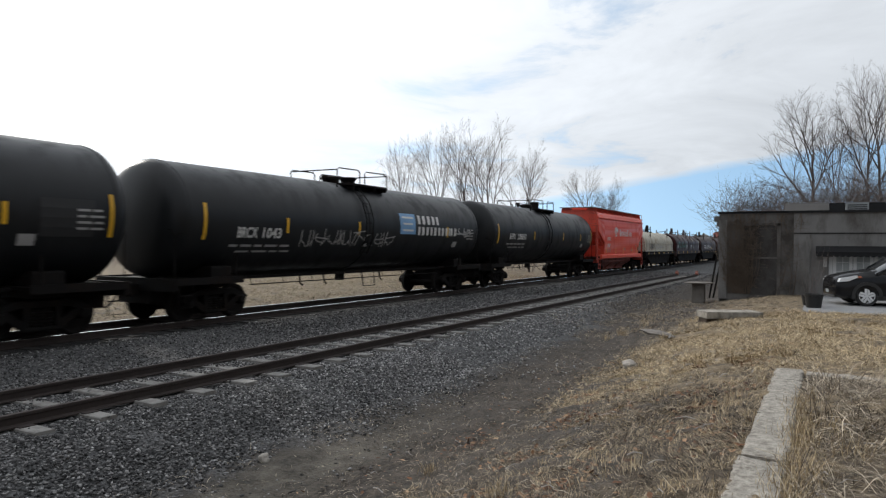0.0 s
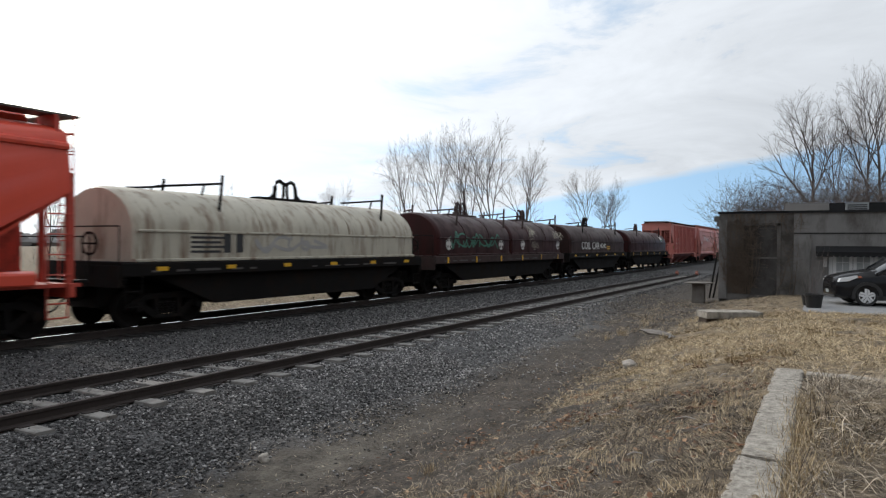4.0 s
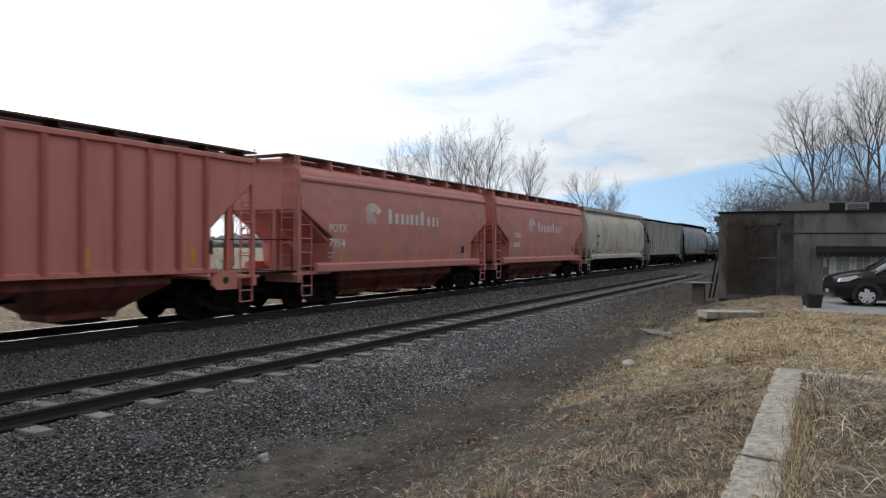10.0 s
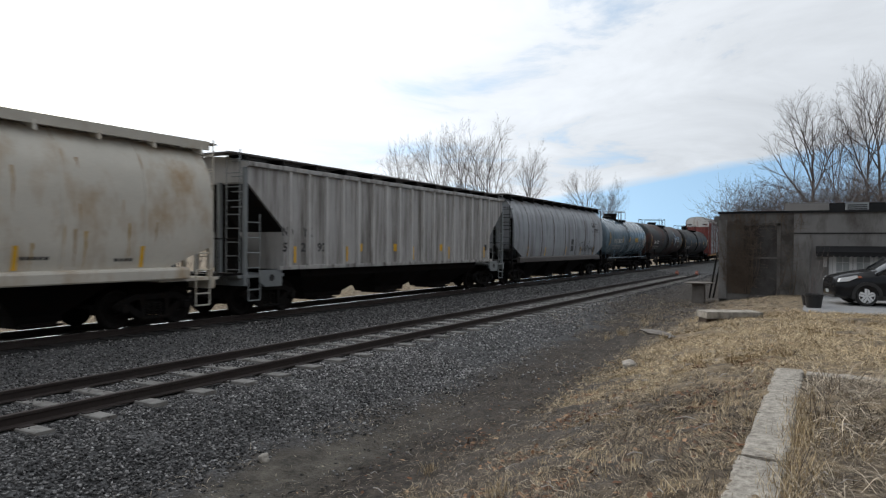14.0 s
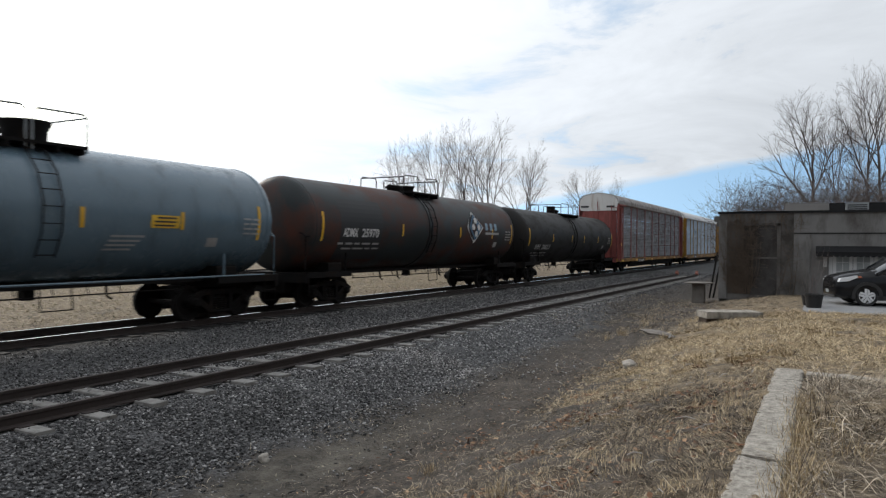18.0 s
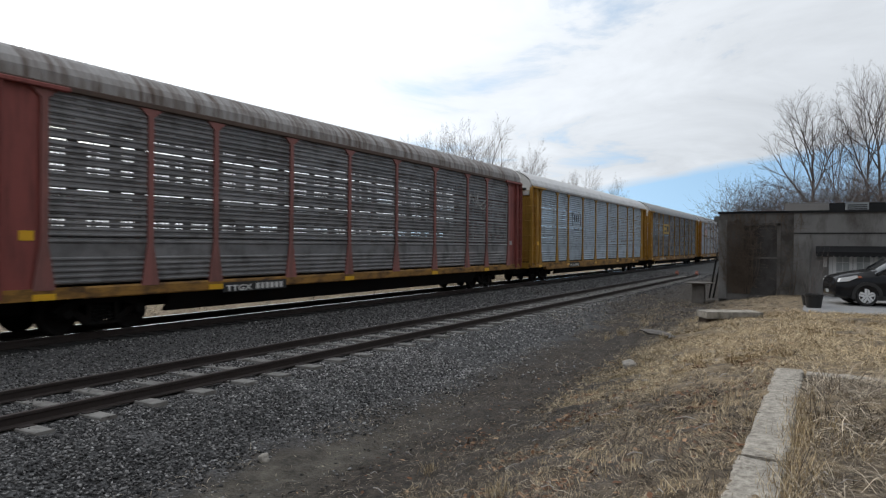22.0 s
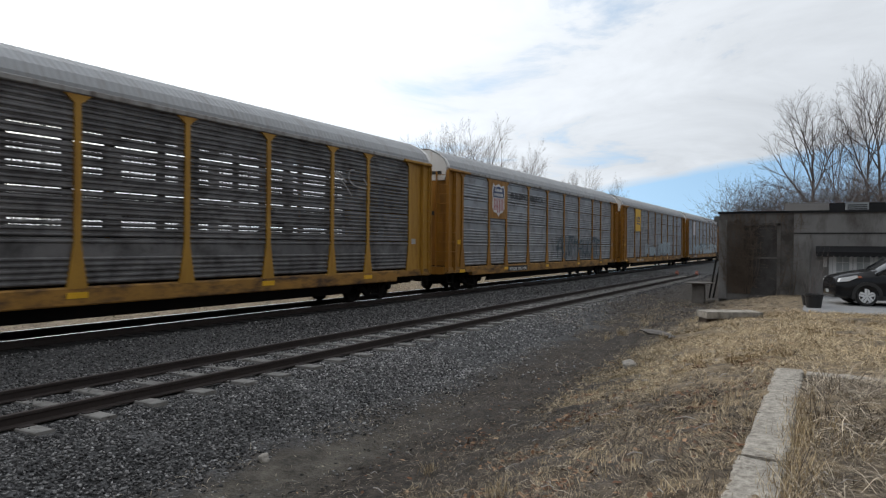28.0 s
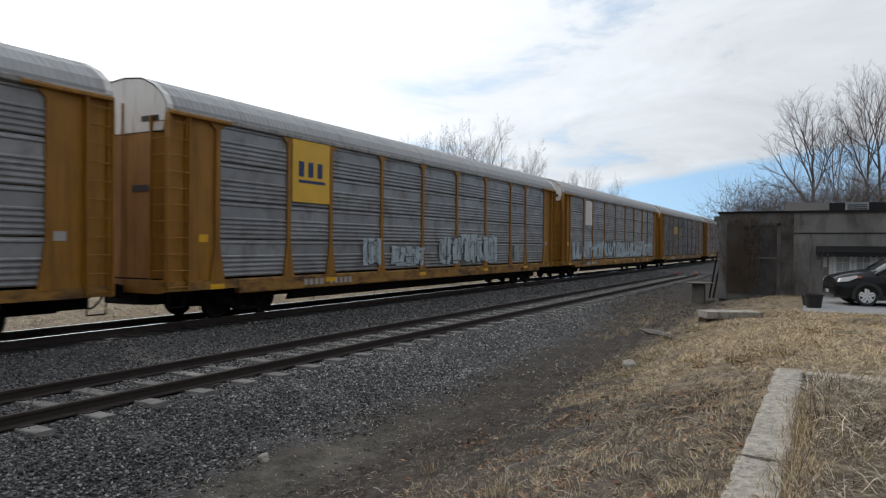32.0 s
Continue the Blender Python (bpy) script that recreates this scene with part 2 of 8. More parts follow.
M["rust_run"] = mat("rust_run", (0.36, 0.245, 0.13, 1), 0.8, var=0.4, scale=2.5, dirt=(0.50, 0.44, 0.34, 1), amount=0.6, stretch=(2, 1, 0.3), bump=0.0)
M["seam"] = mat("rust_dark_seam", (0.085, 0.055, 0.042, 1), 0.8, var=0.35, bump=0.1)
M["leaf_blue"] = mat("blue_leaf_paint", (0.05, 0.13, 0.22, 1), 0.5, var=0.2, bump=0.0)
M["pale_blue"] = mat("pale_blue_paint", (0.22, 0.32, 0.40, 1), 0.5, var=0.2, bump=0.0)
M["sign_yellow_dull"] = mat("dull_yellow_sign_paint", (0.46, 0.30, 0.07, 1), 0.6, var=0.15, bump=0.0)
for k, gloss in (("black_tank", 0.32), ("black_tank_sooty", 0.28), ("rusty_tank", 0.32), ("under", 0.12), ("wheel", 0.15), ("coil_brown", 0.16), ("coil_dark", 0.16)):
    M[k].node_tree.nodes["Principled BSDF"].inputs["Specular IOR Level"].default_value = gloss


def ground_material():
    """Ballast beside the tracks, a strip of bare dirt, dry grass on the bank and in the field."""
    mt = bpy.data.materials.new("ballast_dirt_and_dry_grass")
    mt.use_nodes = True
    nt = mt.node_tree
    N, L = nt.nodes.new, nt.links.new
    bs = nt.nodes["Principled BSDF"]
    bs.inputs["Roughness"].default_value = 0.95
    tc, sep = N("ShaderNodeTexCoord"), N("ShaderNodeSeparateXYZ")
    L(tc.outputs["Object"], sep.inputs[0])

    def noise_of(scale, detail=5, rough=0.6, stretch=None):
        n = N("ShaderNodeTexNoise")
        n.inputs["Scale"].default_value, n.inputs["Detail"].default_value, n.inputs["Roughness"].default_value = scale, detail, rough
        if stretch:
            mp = N("ShaderNodeMapping")
            mp.inputs["Scale"].default_value = stretch
            L(tc.outputs["Object"], mp.inputs["Vector"]), L(mp.outputs[0], n.inputs["Vector"])
        else:
            L(tc.outputs["Object"], n.inputs["Vector"])
        return n.outputs[0]

    def m(op, a, b, clamp=False):
        n = N("ShaderNodeMath")
        n.operation, n.use_clamp = op, clamp
        for i, v in enumerate((a, b)):
            if hasattr(v, "links"):
                L(v, n.inputs[i])
            else:
                n.inputs[i].default_value = v
        return n.outputs[0]

    def two(fac, a, b, lo=0.3, hi=0.7):
        r = N("ShaderNodeValToRGB")
        r.color_ramp.elements[0].position, r.color_ramp.elements[1].position = lo, hi
        r.color_ramp.elements[0].color, r.color_ramp.elements[1].color = a, b
        L(fac, r.inputs[0])
        return r.outputs[0]

    def mix(fac, a, b):
        x = N("ShaderNodeMix")
        x.data_type = "RGBA"
        L(fac, x.inputs[0]), L(a, x.inputs[6]), L(b, x.inputs[7])
        return x.outputs[2]
    y = sep.outputs[1]
    wob = m("MULTIPLY", m("SUBTRACT", noise_of(0.45, 6), 0.5), 2.6)
    wob2 = m("MULTIPLY", m("SUBTRACT", noise_of(4.0, 5), 0.5), 1.6)
    yy = m("ADD", m("ADD", y, wob), wob2)
    stones = N("ShaderNodeTexVoronoi")
    stones.inputs["Scale"].default_value = 24
    L(tc.outputs["Object"], stones.inputs["Vector"])
    bw = N("ShaderNodeRGBToBW")
    L(stones.outputs["Color"], bw.inputs[0])
    ballast = two(bw.outputs[0], (0.022, 0.022, 0.022, 1), (0.13, 0.128, 0.128, 1), 0.1, 0.95)
    # bed colour: oil, and the shade under the train put into it
    oily_shade = two(bw.outputs[0], (0.005, 0.0047, 0.0045, 1), (0.021, 0.0195, 0.0185, 1), 0.1, 0.95)
    dirt = mix(noise_of(38, 6, 0.7), two(noise_of(2.6, 9, 0.75), (0.013, 0.010, 0.008, 1), (0.090, 0.072, 0.056, 1), 0.36, 0.68), two(noise_of(11, 8, 0.75, (0.6, 1, 1)), (0.015, 0.0115, 0.009, 1), (0.16, 0.128, 0.096, 1), 0.43, 0.70))
    grass = two(noise_of(9.0, 8, 0.75, (1, 0.45, 1)), (0.045, 0.032, 0.020, 1), (0.36, 0.275, 0.17, 1), 0.36, 0.70)
    patch = two(noise_of(0.9, 6), (0, 0, 0, 1), (1, 1, 1, 1), 0.52, 0.68)
    grass = mix(m("MULTIPLY", patch, 0.55), grass, dirt)
    # from the rails outwards, on the near side and on the far side
    past = m("MULTIPLY", m("SUBTRACT", sep.outputs[0], 22.0), 0.12, True)
    to_dirt = m("MULTIPLY", m("SUBTRACT", m("ADD", m("MULTIPLY", past, 1.9), -8.7), yy), 1.3, True)
    crest = m("MULTIPLY", m("SUBTRACT", sep.outputs[0], 8.5), 0.16, True)
    # a trodden pale strip along the ballast's foot
    pale = two(noise_of(3.2, 8, 0.7), (0.040, 0.034, 0.027, 1), (0.165, 0.148, 0.118, 1), 0.36, 0.66)
    strip = m("MULTIPLY", m("SUBTRACT", 0.75, m("ABSOLUTE", m("ADD", m("ADD", y, m("MULTIPLY", wob, 0.35)), 9.75), 0.0)), 2.0, True)
    strip = m("MULTIPLY", strip, m("MULTIPLY", m("SUBTRACT", 12.0, sep.outputs[0]), 0.2, True))
    dirt = mix(m("MULTIPLY", strip, 0.8), dirt, pale)
    to_grass = m("MULTIPLY", m("SUBTRACT", m("SUBTRACT", m("MULTIPLY", crest, 2.4), 13.5), yy), 0.7, True)
    far_grass = m("MULTIPLY", m("SUBTRACT", yy, 4.2), 0.8, True)
    # the darkened band runs out past the tie ends
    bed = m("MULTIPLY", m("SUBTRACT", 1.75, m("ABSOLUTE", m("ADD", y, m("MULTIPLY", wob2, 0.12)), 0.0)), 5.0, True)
    col = mix(bed, ballast, oily_shade)
    col = mix(to_dirt, col, dirt)
    col = mix(to_grass, col, grass)
    col = mix(far_grass, col, grass)
    L(col, bs.inputs["Base Color"])
    bp = N("ShaderNodeBump")
    bp.inputs["Strength"].default_value, bp.inputs["Distance"].default_value = 0.9, 0.03
    h = m("ADD", m("MULTIPLY", stones.outputs["Distance"], 0.8), noise_of(30, 4))
    L(h, bp.inputs["Height"]), L(bp.outputs[0], bs.inputs["Normal"])
    return mt


M["ground"] = ground_material()


# ---- mesh helpers ----
class Shape:
    """Collects vertices and faces for one mesh."""

    def __init__(self):
        self.v, self.f = [], []

    def add(self, verts, faces):
        n = len(self.v)
        self.v += [tuple(p) for p in verts]
        self.f += [tuple(n + i for i in f) for f in faces]
        return self

    def box(self, x0, x1, y0, y1, z0, z1, b=0.0):
        """A box; b: width of the chamfer on the long upright and lying edges (in the yz section)."""
        if b:
            pr = [(y0 + b, z0), (y1 - b, z0), (y1, z0 + b), (y1, z1 - b), (y1 - b, z1), (y0 + b, z1), (y0, z1 - b), (y0, z0 + b)]
            return self.along_x(pr, x0, x1)
        p = [(x, y, z) for z in (z0, z1) for y in (y0, y1) for x in (x0, x1)]
        return self.add(p, [(0, 2, 3, 1), (4, 5, 7, 6), (0, 1, 5, 4), (2, 6, 7, 3), (0, 4, 6, 2), (1, 3, 7, 5)])

    def along_x(self, profile, x0, x1):
        n = len(profile)
        p = [(x0, y, z) for y, z in profile] + [(x1, y, z) for y, z in profile]
        return self.add(p, [(i, (i + 1) % n, n + (i + 1) % n, n + i) for i in range(n)] + [tuple(range(n))[::-1], tuple(range(n, 2 * n))])

    def along_y(self, profile, y0, y1):
        n = len(profile)
        p = [(x, y0, z) for x, z in profile] + [(x, y1, z) for x, z in profile]
        return self.add(p, [(i, n + i, n + (i + 1) % n, (i + 1) % n) for i in range(n)] + [tuple(range(n)), tuple(range(n, 2 * n))[::-1]])

    def along_z(self, profile, z0, z1):
        n = len(profile)
        p = [(x, y, z0) for x, y in profile] + [(x, y, z1) for x, y in profile]
        return self.add(p, [(i, (i + 1) % n, n + (i + 1) % n, n + i) for i in range(n)] + [tuple(range(n))[::-1], tuple(range(n, 2 * n))])

    def rows(self, rings, closed=True, caps=True):
        """Skin over rings of equal count."""
        n, k = len(rings[0]), len(rings)
        p = [q for r in rings for q in r]
        last = n if closed else n - 1
        f = [(a * n + i, a * n + (i + 1) % n, (a + 1) * n + (i + 1) % n, (a + 1) * n + i) for a in range(k - 1) for i in range(last)]
        if caps:
            f += [tuple(range(n))[::-1], tuple(range((k - 1) * n, k * n))]
        return self.add(p, f)

    def tube(self, pts, r, n=6, r1=None):
        pts = [Vector(p) for p in pts]
        rings = []
        for i, p in enumerate(pts):
            d = (pts[min(i + 1, len(pts) - 1)] - pts[max(i - 1, 0)]).normalized()
            a = d.orthogonal().normalized() if abs(d.z) > 0.9 else d.cross(Vector((0, 0, 1))).normalized()
            b = d.cross(a)
            rr = r if r1 is None else r + (r1 - r) * i / (len(pts) - 1)
            rings.append([p + a * (rr * math.cos(2 * math.pi * j / n)) + b * (rr * math.sin(2 * math.pi * j / n)) for j in range(n)])
        return self.rows(rings)

    def turned(self, profile, axis="x", at=(0, 0, 0), n=24, caps=True):
        """A turned solid: profile of (along, radius)."""
        rings = []
        for s, r in profile:
            ring = []
            for j in range(n):
                c, q = r * math.cos(2 * math.pi * j / n), r * math.sin(2 * math.pi * j / n)
                o = {"x": (s, c, q), "y": (q, s, c), "z": (c, q, s)}[axis]
                ring.append((at[0] + o[0], at[1] + o[1], at[2] + o[2]))
            rings.append(ring)
        return self.rows(rings, True, caps)

    def mesh(self, name, smooth=False):
        me = bpy.data.meshes.new(name)
        me.from_pydata(self.v, [], self.f)
        if smooth:
            me.shade_smooth()
        me.update()
        return me


def part(name, shape, material, parent, label="", smooth=False, kind=""):
    """One mesh object under a thing or under a part."""
    me = shape if isinstance(shape, bpy.types.Mesh) else shape.mesh(name, smooth)
    if not me.materials:
        me.materials.append(material)
    ob = new(name, me)
    ob.parent = parent
    if label:
        ob["label"] = label
    if kind:
        ob["kind"] = kind
    if smooth:
        me.set_sharp_from_angle(angle=radians(38))
    return ob


def thing(name, label, category, group="", kind="", at=None):
    ob = new(name)
    ob.empty_display_size = 0.2
    if at is not None:
        ob.matrix_world = at
    return tagged(ob, label, category, group, kind)


def solid(name, shape, material, label, category, group="", kind="", smooth=False):
    me = shape.mesh(name, smooth)
    me.materials.append(material)
    if smooth:
        me.set_sharp_from_angle(angle=radians(38))
    return tagged(new(name, me), label, category, group, kind)


def scatter_mesh(name, base_v, base_f, mats):
    """Many copies of one small form joined into one mesh: mats is an array of 3x4 matrices."""
    base_v, base_f = np.array(base_v, float), np.array(base_f, int)
    n, k = len(mats), len(base_v)
    v = np.einsum("nij,kj->nki", mats[:, :, :3], base_v) + mats[:, None, :, 3]
    f = (base_f[None] + (np.arange(n) * k)[:, None, None]).reshape(-1, base_f.shape[1])
    me = bpy.data.meshes.new(name)
    me.vertices.add(n * k)
    me.vertices.foreach_set("co", v.reshape(-1))
    c = base_f.shape[1]
    me.loops.add(f.size)
    me.loops.foreach_set("vertex_index", f.reshape(-1).astype(np.int32))
    me.polygons.add(len(f))
    me.polygons.foreach_set("loop_start", (np.arange(len(f)) * c).astype(np.int32))
    me.update(calc_edges=True)
    return me


# ---- the lie of the land (metres over the main rails' heads) ----
NEAR_Y = [-3000, -40, -17, -14.7, -13.6, -12.5, -11.2, -9.6, -8.6, -7.7, -7.0, -4.1, -3.0, -1.75, 1.75, 3.4, 5.5, 14, 60, 3000]
NEAR_Z = [0.5, 0.5, 0.46, 0.34, 0.06, -0.34, -0.74, -0.80, -0.68, -0.44, -0.372, -0.352, -0.34, -0.175, -0.175, -0.72, -0.82, -0.62, -0.6, -0.6]
FAR_Y = [-3000, -40, -17, -14.4, -13.2, -12.0, -11.0, -9.6, -8.6, -7.7, -7.0, -4.1, -3.0, -1.75, 1.75, 3.4, 5.5, 14, 60, 3000]
FAR_Z = [0.08, 0.08, 0.08, 0.06, -0.02, -0.22, -0.42, -0.55, -0.55, -0.44, -0.372, -0.352, -0.34, -0.175, -0.175, -0.72, -0.82, -0.62, -0.6, -0.6]


def land(x, y, rough=True):
    k = np.clip((x - 11.0) / 11.0, 0, 1)
    k = k * k * (3 - 2 * k)
    z = (1 - k) * np.interp(y, NEAR_Y, NEAR_Z) + k * np.interp(y, FAR_Y, FAR_Z)
    return z


def ground_sheet():
    xs = np.concatenate([-np.geomspace(60, 4000, 14)[::-1], np.linspace(-50, 0, 11)[:-1], np.linspace(0, 30, 241)[:-1], np.linspace(30, 60, 61)[:-1], np.geomspace(60, 4000, 24)])
    ys = np.concatenate([-np.geomspace(24, 4000, 16)[::-1], np.linspace(-22, -17, 11)[:-1], np.linspace(-17, -6.5, 106)[:-1], np.linspace(-6.5, 6, 51)[:-1], np.linspace(6, 40, 40)[:-1], np.geomspace(40, 4000, 22)])
    X, Y = np.meshgrid(xs, ys, indexing="ij")
    Z = land(X, Y)
    for i in range(len(xs)):
        for j in range(len(ys)):
            x, y = xs[i], ys[j]
            if -1 < x < 60 and -20 < y < 30:
                a = 0.075 if y < -10.5 or y > 4 else (0.045 if y < -8.6 else 0.016)
                if -22 < y < -14.6 and x > 23:
                    a = 0.0
                Z[i, j] += a * (noise.noise((x * 0.9, y * 0.9, 0)) + 0.6 * noise.noise((x * 2.7, y * 2.7, 5)) + 0.5 * noise.noise((x * 7, y * 7, 9)))
    nx, ny = X.shape
    sh = Shape()
    sh.v = list(zip(X.ravel().tolist(), Y.ravel().tolist(), Z.ravel().tolist()))
    sh.f = [(i * ny + j, (i + 1) * ny + j, (i + 1) * ny + j + 1, i * ny + j + 1) for i in range(nx - 1) for j in range(ny - 1)]
    return solid("ground", sh, M["ground"], "grey ballast, bare dirt and a bank of dry winter grass", "ground", kind="structure", smooth=False)


ground = ground_sheet()
ground.data.shade_smooth()


# ---- tracks ----
def rail_profile(yc, top):
    """Head, web and foot of a rail, 0.17 m high."""
    h = [(-0.075, -0.17), (0.075, -0.17), (0.075, -0.155), (0.012, -0.135), (0.012, -0.05), (0.036, -0.04), (0.036, -0.006), (0.028, -0.002), (-0.028, -0.002), (-0.036, -0.006), (-0.036, -0.04), (-0.012, -0.05), (-0.012, -0.135), (-0.075, -0.155)]
    return [(yc + y, top + z) for y, z in h]


def build_track(name, y, top, x0, x1, tie_pitch, tie_mat, head_mat, label, tie_half, phase, head_w):
    tr = thing(name, label, "railway track", kind="structure")
    for s in (-0.755, 0.755):
        r = part("rail", Shape().along_x(rail_profile(y + s, top), x0, x1), M["rail"], tr, "rust-brown steel rail")
        part("rail_head", Shape().box(x0, x1, y + s - head_w, y + s + head_w, top - 0.002, top), M[head_mat], r, "worn running surface")
    tie = Shape().along_y([(-0.13, -0.20), (0.13, -0.20), (0.125, -0.01), (0.11, 0.0), (-0.11, 0.0), (-0.125, -0.01)], -tie_half, tie_half).mesh("tie")
    tie.materials.append(M[tie_mat])
    plate = Shape().box(-0.10, 0.10, -0.16, 0.16, 0.0, 0.012).mesh("tie_plate")
    plate.materials.append(M["rail"])
    n = int((x1 - x0) / tie_pitch)
    rnd = random.Random(name)
    far = []
    for i in range(n):
        x = x0 + phase + i * tie_pitch
        if 1 < x < 75:
            t = part("tie", tie, None, tr)
            t.matrix_local = pose(x + rnd.uniform(-0.03, 0.03), y + rnd.uniform(-0.03, 0.03), top - 0.155 + rnd.uniform(-0.012, 0.006), 0, 0, rnd.uniform(-1.2, 1.2))
            if 2 < x < 30 and name == "siding_track":
                for s in (-0.755, 0.755):
                    p = part("tie_plate", plate, None, t)
                    p.matrix_local = pose(0, s, 0)
    return tr


build_track("main_track", 0.0, 0.0, -420.0, 560.0, 0.6, "dark_tie", "rail_head", "main line track with polished rail heads on dark ties", 1.3, 0.2, 0.03)
build_track("siding_track", -5.594, -0.158, -60.0, 59.0, 0.885, "tie", "rail_head_dull", "disused siding of rusty rails on pale concrete ties", 1.28, 0.725, 0.03)


# ---- rolling stock ----
def lettering(text, size, parent, material, where, name="lettering", label="", width=None):
    """Painted letters; where(u, v) gives the place on the side for a point u along and v up from the text's lower left corner."""
    cu = bpy.data.curves.new(name, "FONT")
    cu.body, cu.size, cu.resolution_u = text, size, 3
    cu.offset = size * 0.026
    tmp = bpy.data.objects.new(name, cu)
    scene.collection.objects.link(tmp)
    dg = bpy.context.evaluated_depsgraph_get()
    me = bpy.data.meshes.new_from_object(tmp.evaluated_get(dg), depsgraph=dg)
    bpy.data.objects.remove(tmp)
    lo, hi = min(v.co.x for v in me.vertices), max(v.co.x for v in me.vertices)
    k = width / (hi - lo) if width else 1.0
    for v in me.vertices:
        v.co = where((v.co.x - lo) * k, v.co.y)
    me.materials.clear()
    return part(name, me, material, parent, label)


def patch(pts, where):
    """A painted polygon on a side, fan of one face."""
    return Shape().add([where(u, v) for u, v in pts], [tuple(range(len(pts)))])


def panel_patch(u0, u1, v0, v1, where, nu=1, nv=1):
    sh = Shape()
    g = [[where(u0 + (u1 - u0) * i / nu, v0 + (v1 - v0) * j / nv) for j in range(nv + 1)] for i in range(nu + 1)]
    for i in range(nu):
        for j in range(nv):
            sh.add([g[i][j], g[i + 1][j], g[i + 1][j + 1], g[i][j + 1]], [(0, 1, 2, 3)])
    return sh


def bars(u, v, widths, h, gap, where, sh=None):
    sh = sh or Shape()
    for w in widths:
        a = panel_patch(u, u + w, v, v + h, where, 1, 2)
        sh.add(a.v, a.f)
        u += w + gap
    return sh


def squiggle(u0, u1, v0, v1, where, seed, strokes=6, w=0.05):
    """Sprayed loops: ribbons with no letters in them."""
    rnd = random.Random(seed)
    sh = Shape()
    for s in range(strokes):
        cu, cv = u0 + (u1 - u0) * (s + 0.5) / strokes, (v0 + v1) / 2
        a, b = (u1 - u0) / strokes * rnd.uniform(0.5, 0.9), (v1 - v0) * rnd.uniform(0.35, 0.55)
        ph, k = rnd.uniform(0, 6), rnd.choice((1, 2, 3))
        pts = []
        for i in range(22):
            q = i / 21 * 2 * math.pi * rnd.choice((0.85,))
            pts.append((cu + a * math.cos(q + ph), cv + b * math.sin(k * q + ph * 0.7) * (0.7 + 0.3 * math.cos(q))))
        for i in range(21):
            (x0, y0), (x1, y1) = pts[i], pts[i + 1]
            d = math.hypot(x1 - x0, y1 - y0) or 1
            nx, ny = -(y1 - y0) / d * w / 2, (x1 - x0) / d * w / 2
            sh.add([where(x0 + nx, y0 + ny), where(x1 + nx, y1 + ny), where(x1 - nx, y1 - ny), where(x0 - nx, y0 - ny)], [(0, 3, 2, 1)])
    return sh


def scrawl(u0, u1, v0, v1, where, seed, n=6, w=0.08):
    """Sprayed shapes side by side: slanted stems, bows and bars, with no letters in them."""
    rnd = random.Random(seed)
    sh = Shape()
    layer = [0.0]

    def ribbon(pts):
        for (x0, y0), (x1, y1) in zip(pts[:-1], pts[1:]):
            d = math.hypot(x1 - x0, y1 - y0) or 1
            ex, ey = (x1 - x0) / d * w * 0.3, (y1 - y0) / d * w * 0.3
            nx, ny = -(y1 - y0) / d * w / 2, (x1 - x0) / d * w / 2
            quad = [where(x0 - ex + nx, y0 - ey + ny), where(x1 + ex + nx, y1 + ey + ny), where(x1 + ex - nx, y1 + ey - ny), where(x0 - ex - nx, y0 - ey - ny)]
            layer[0] += 0.0002
            sh.add([(p[0], p[1] - layer[0], p[2]) for p in quad], [(0, 3, 2, 1)])
    step = (u1 - u0) / n
    for k in range(n):
        a, b = u0 + step * (k + 0.06), u0 + step * (k + 0.9)
        lo, hi = v0 + (v1 - v0) * rnd.uniform(0, 0.15), v1 - (v1 - v0) * rnd.uniform(0, 0.2)
        sl = rnd.uniform(-0.15, 0.25) * step
        for f in sorted(rnd.sample((0.0, 0.35, 0.7, 1.0), rnd.choice((1, 2, 2, 3)))):
            x = a + (b - a) * f
            ribbon([(x, lo), (x + sl * 0.5, (lo + hi) / 2), (x + sl, hi)])
        c, r = (lo + hi) / 2, (hi - lo) / 2
        g0 = rnd.uniform(0, 3)
        ribbon([((a + b) / 2 + (b - a) * 0.5 * math.cos(g0 + q), c + r * rnd.choice((1, 0.6)) * math.sin(g0 + q)) for q in np.linspace(0, rnd.uniform(2.2, 4.4), 9)])
        if rnd.random() < 0.6:
            z = rnd.choice((hi, c, lo))
            ribbon([(a, z), (b + sl, z + rnd.uniform(-0.1, 0.1))])
    return sh


TRUCK = {}


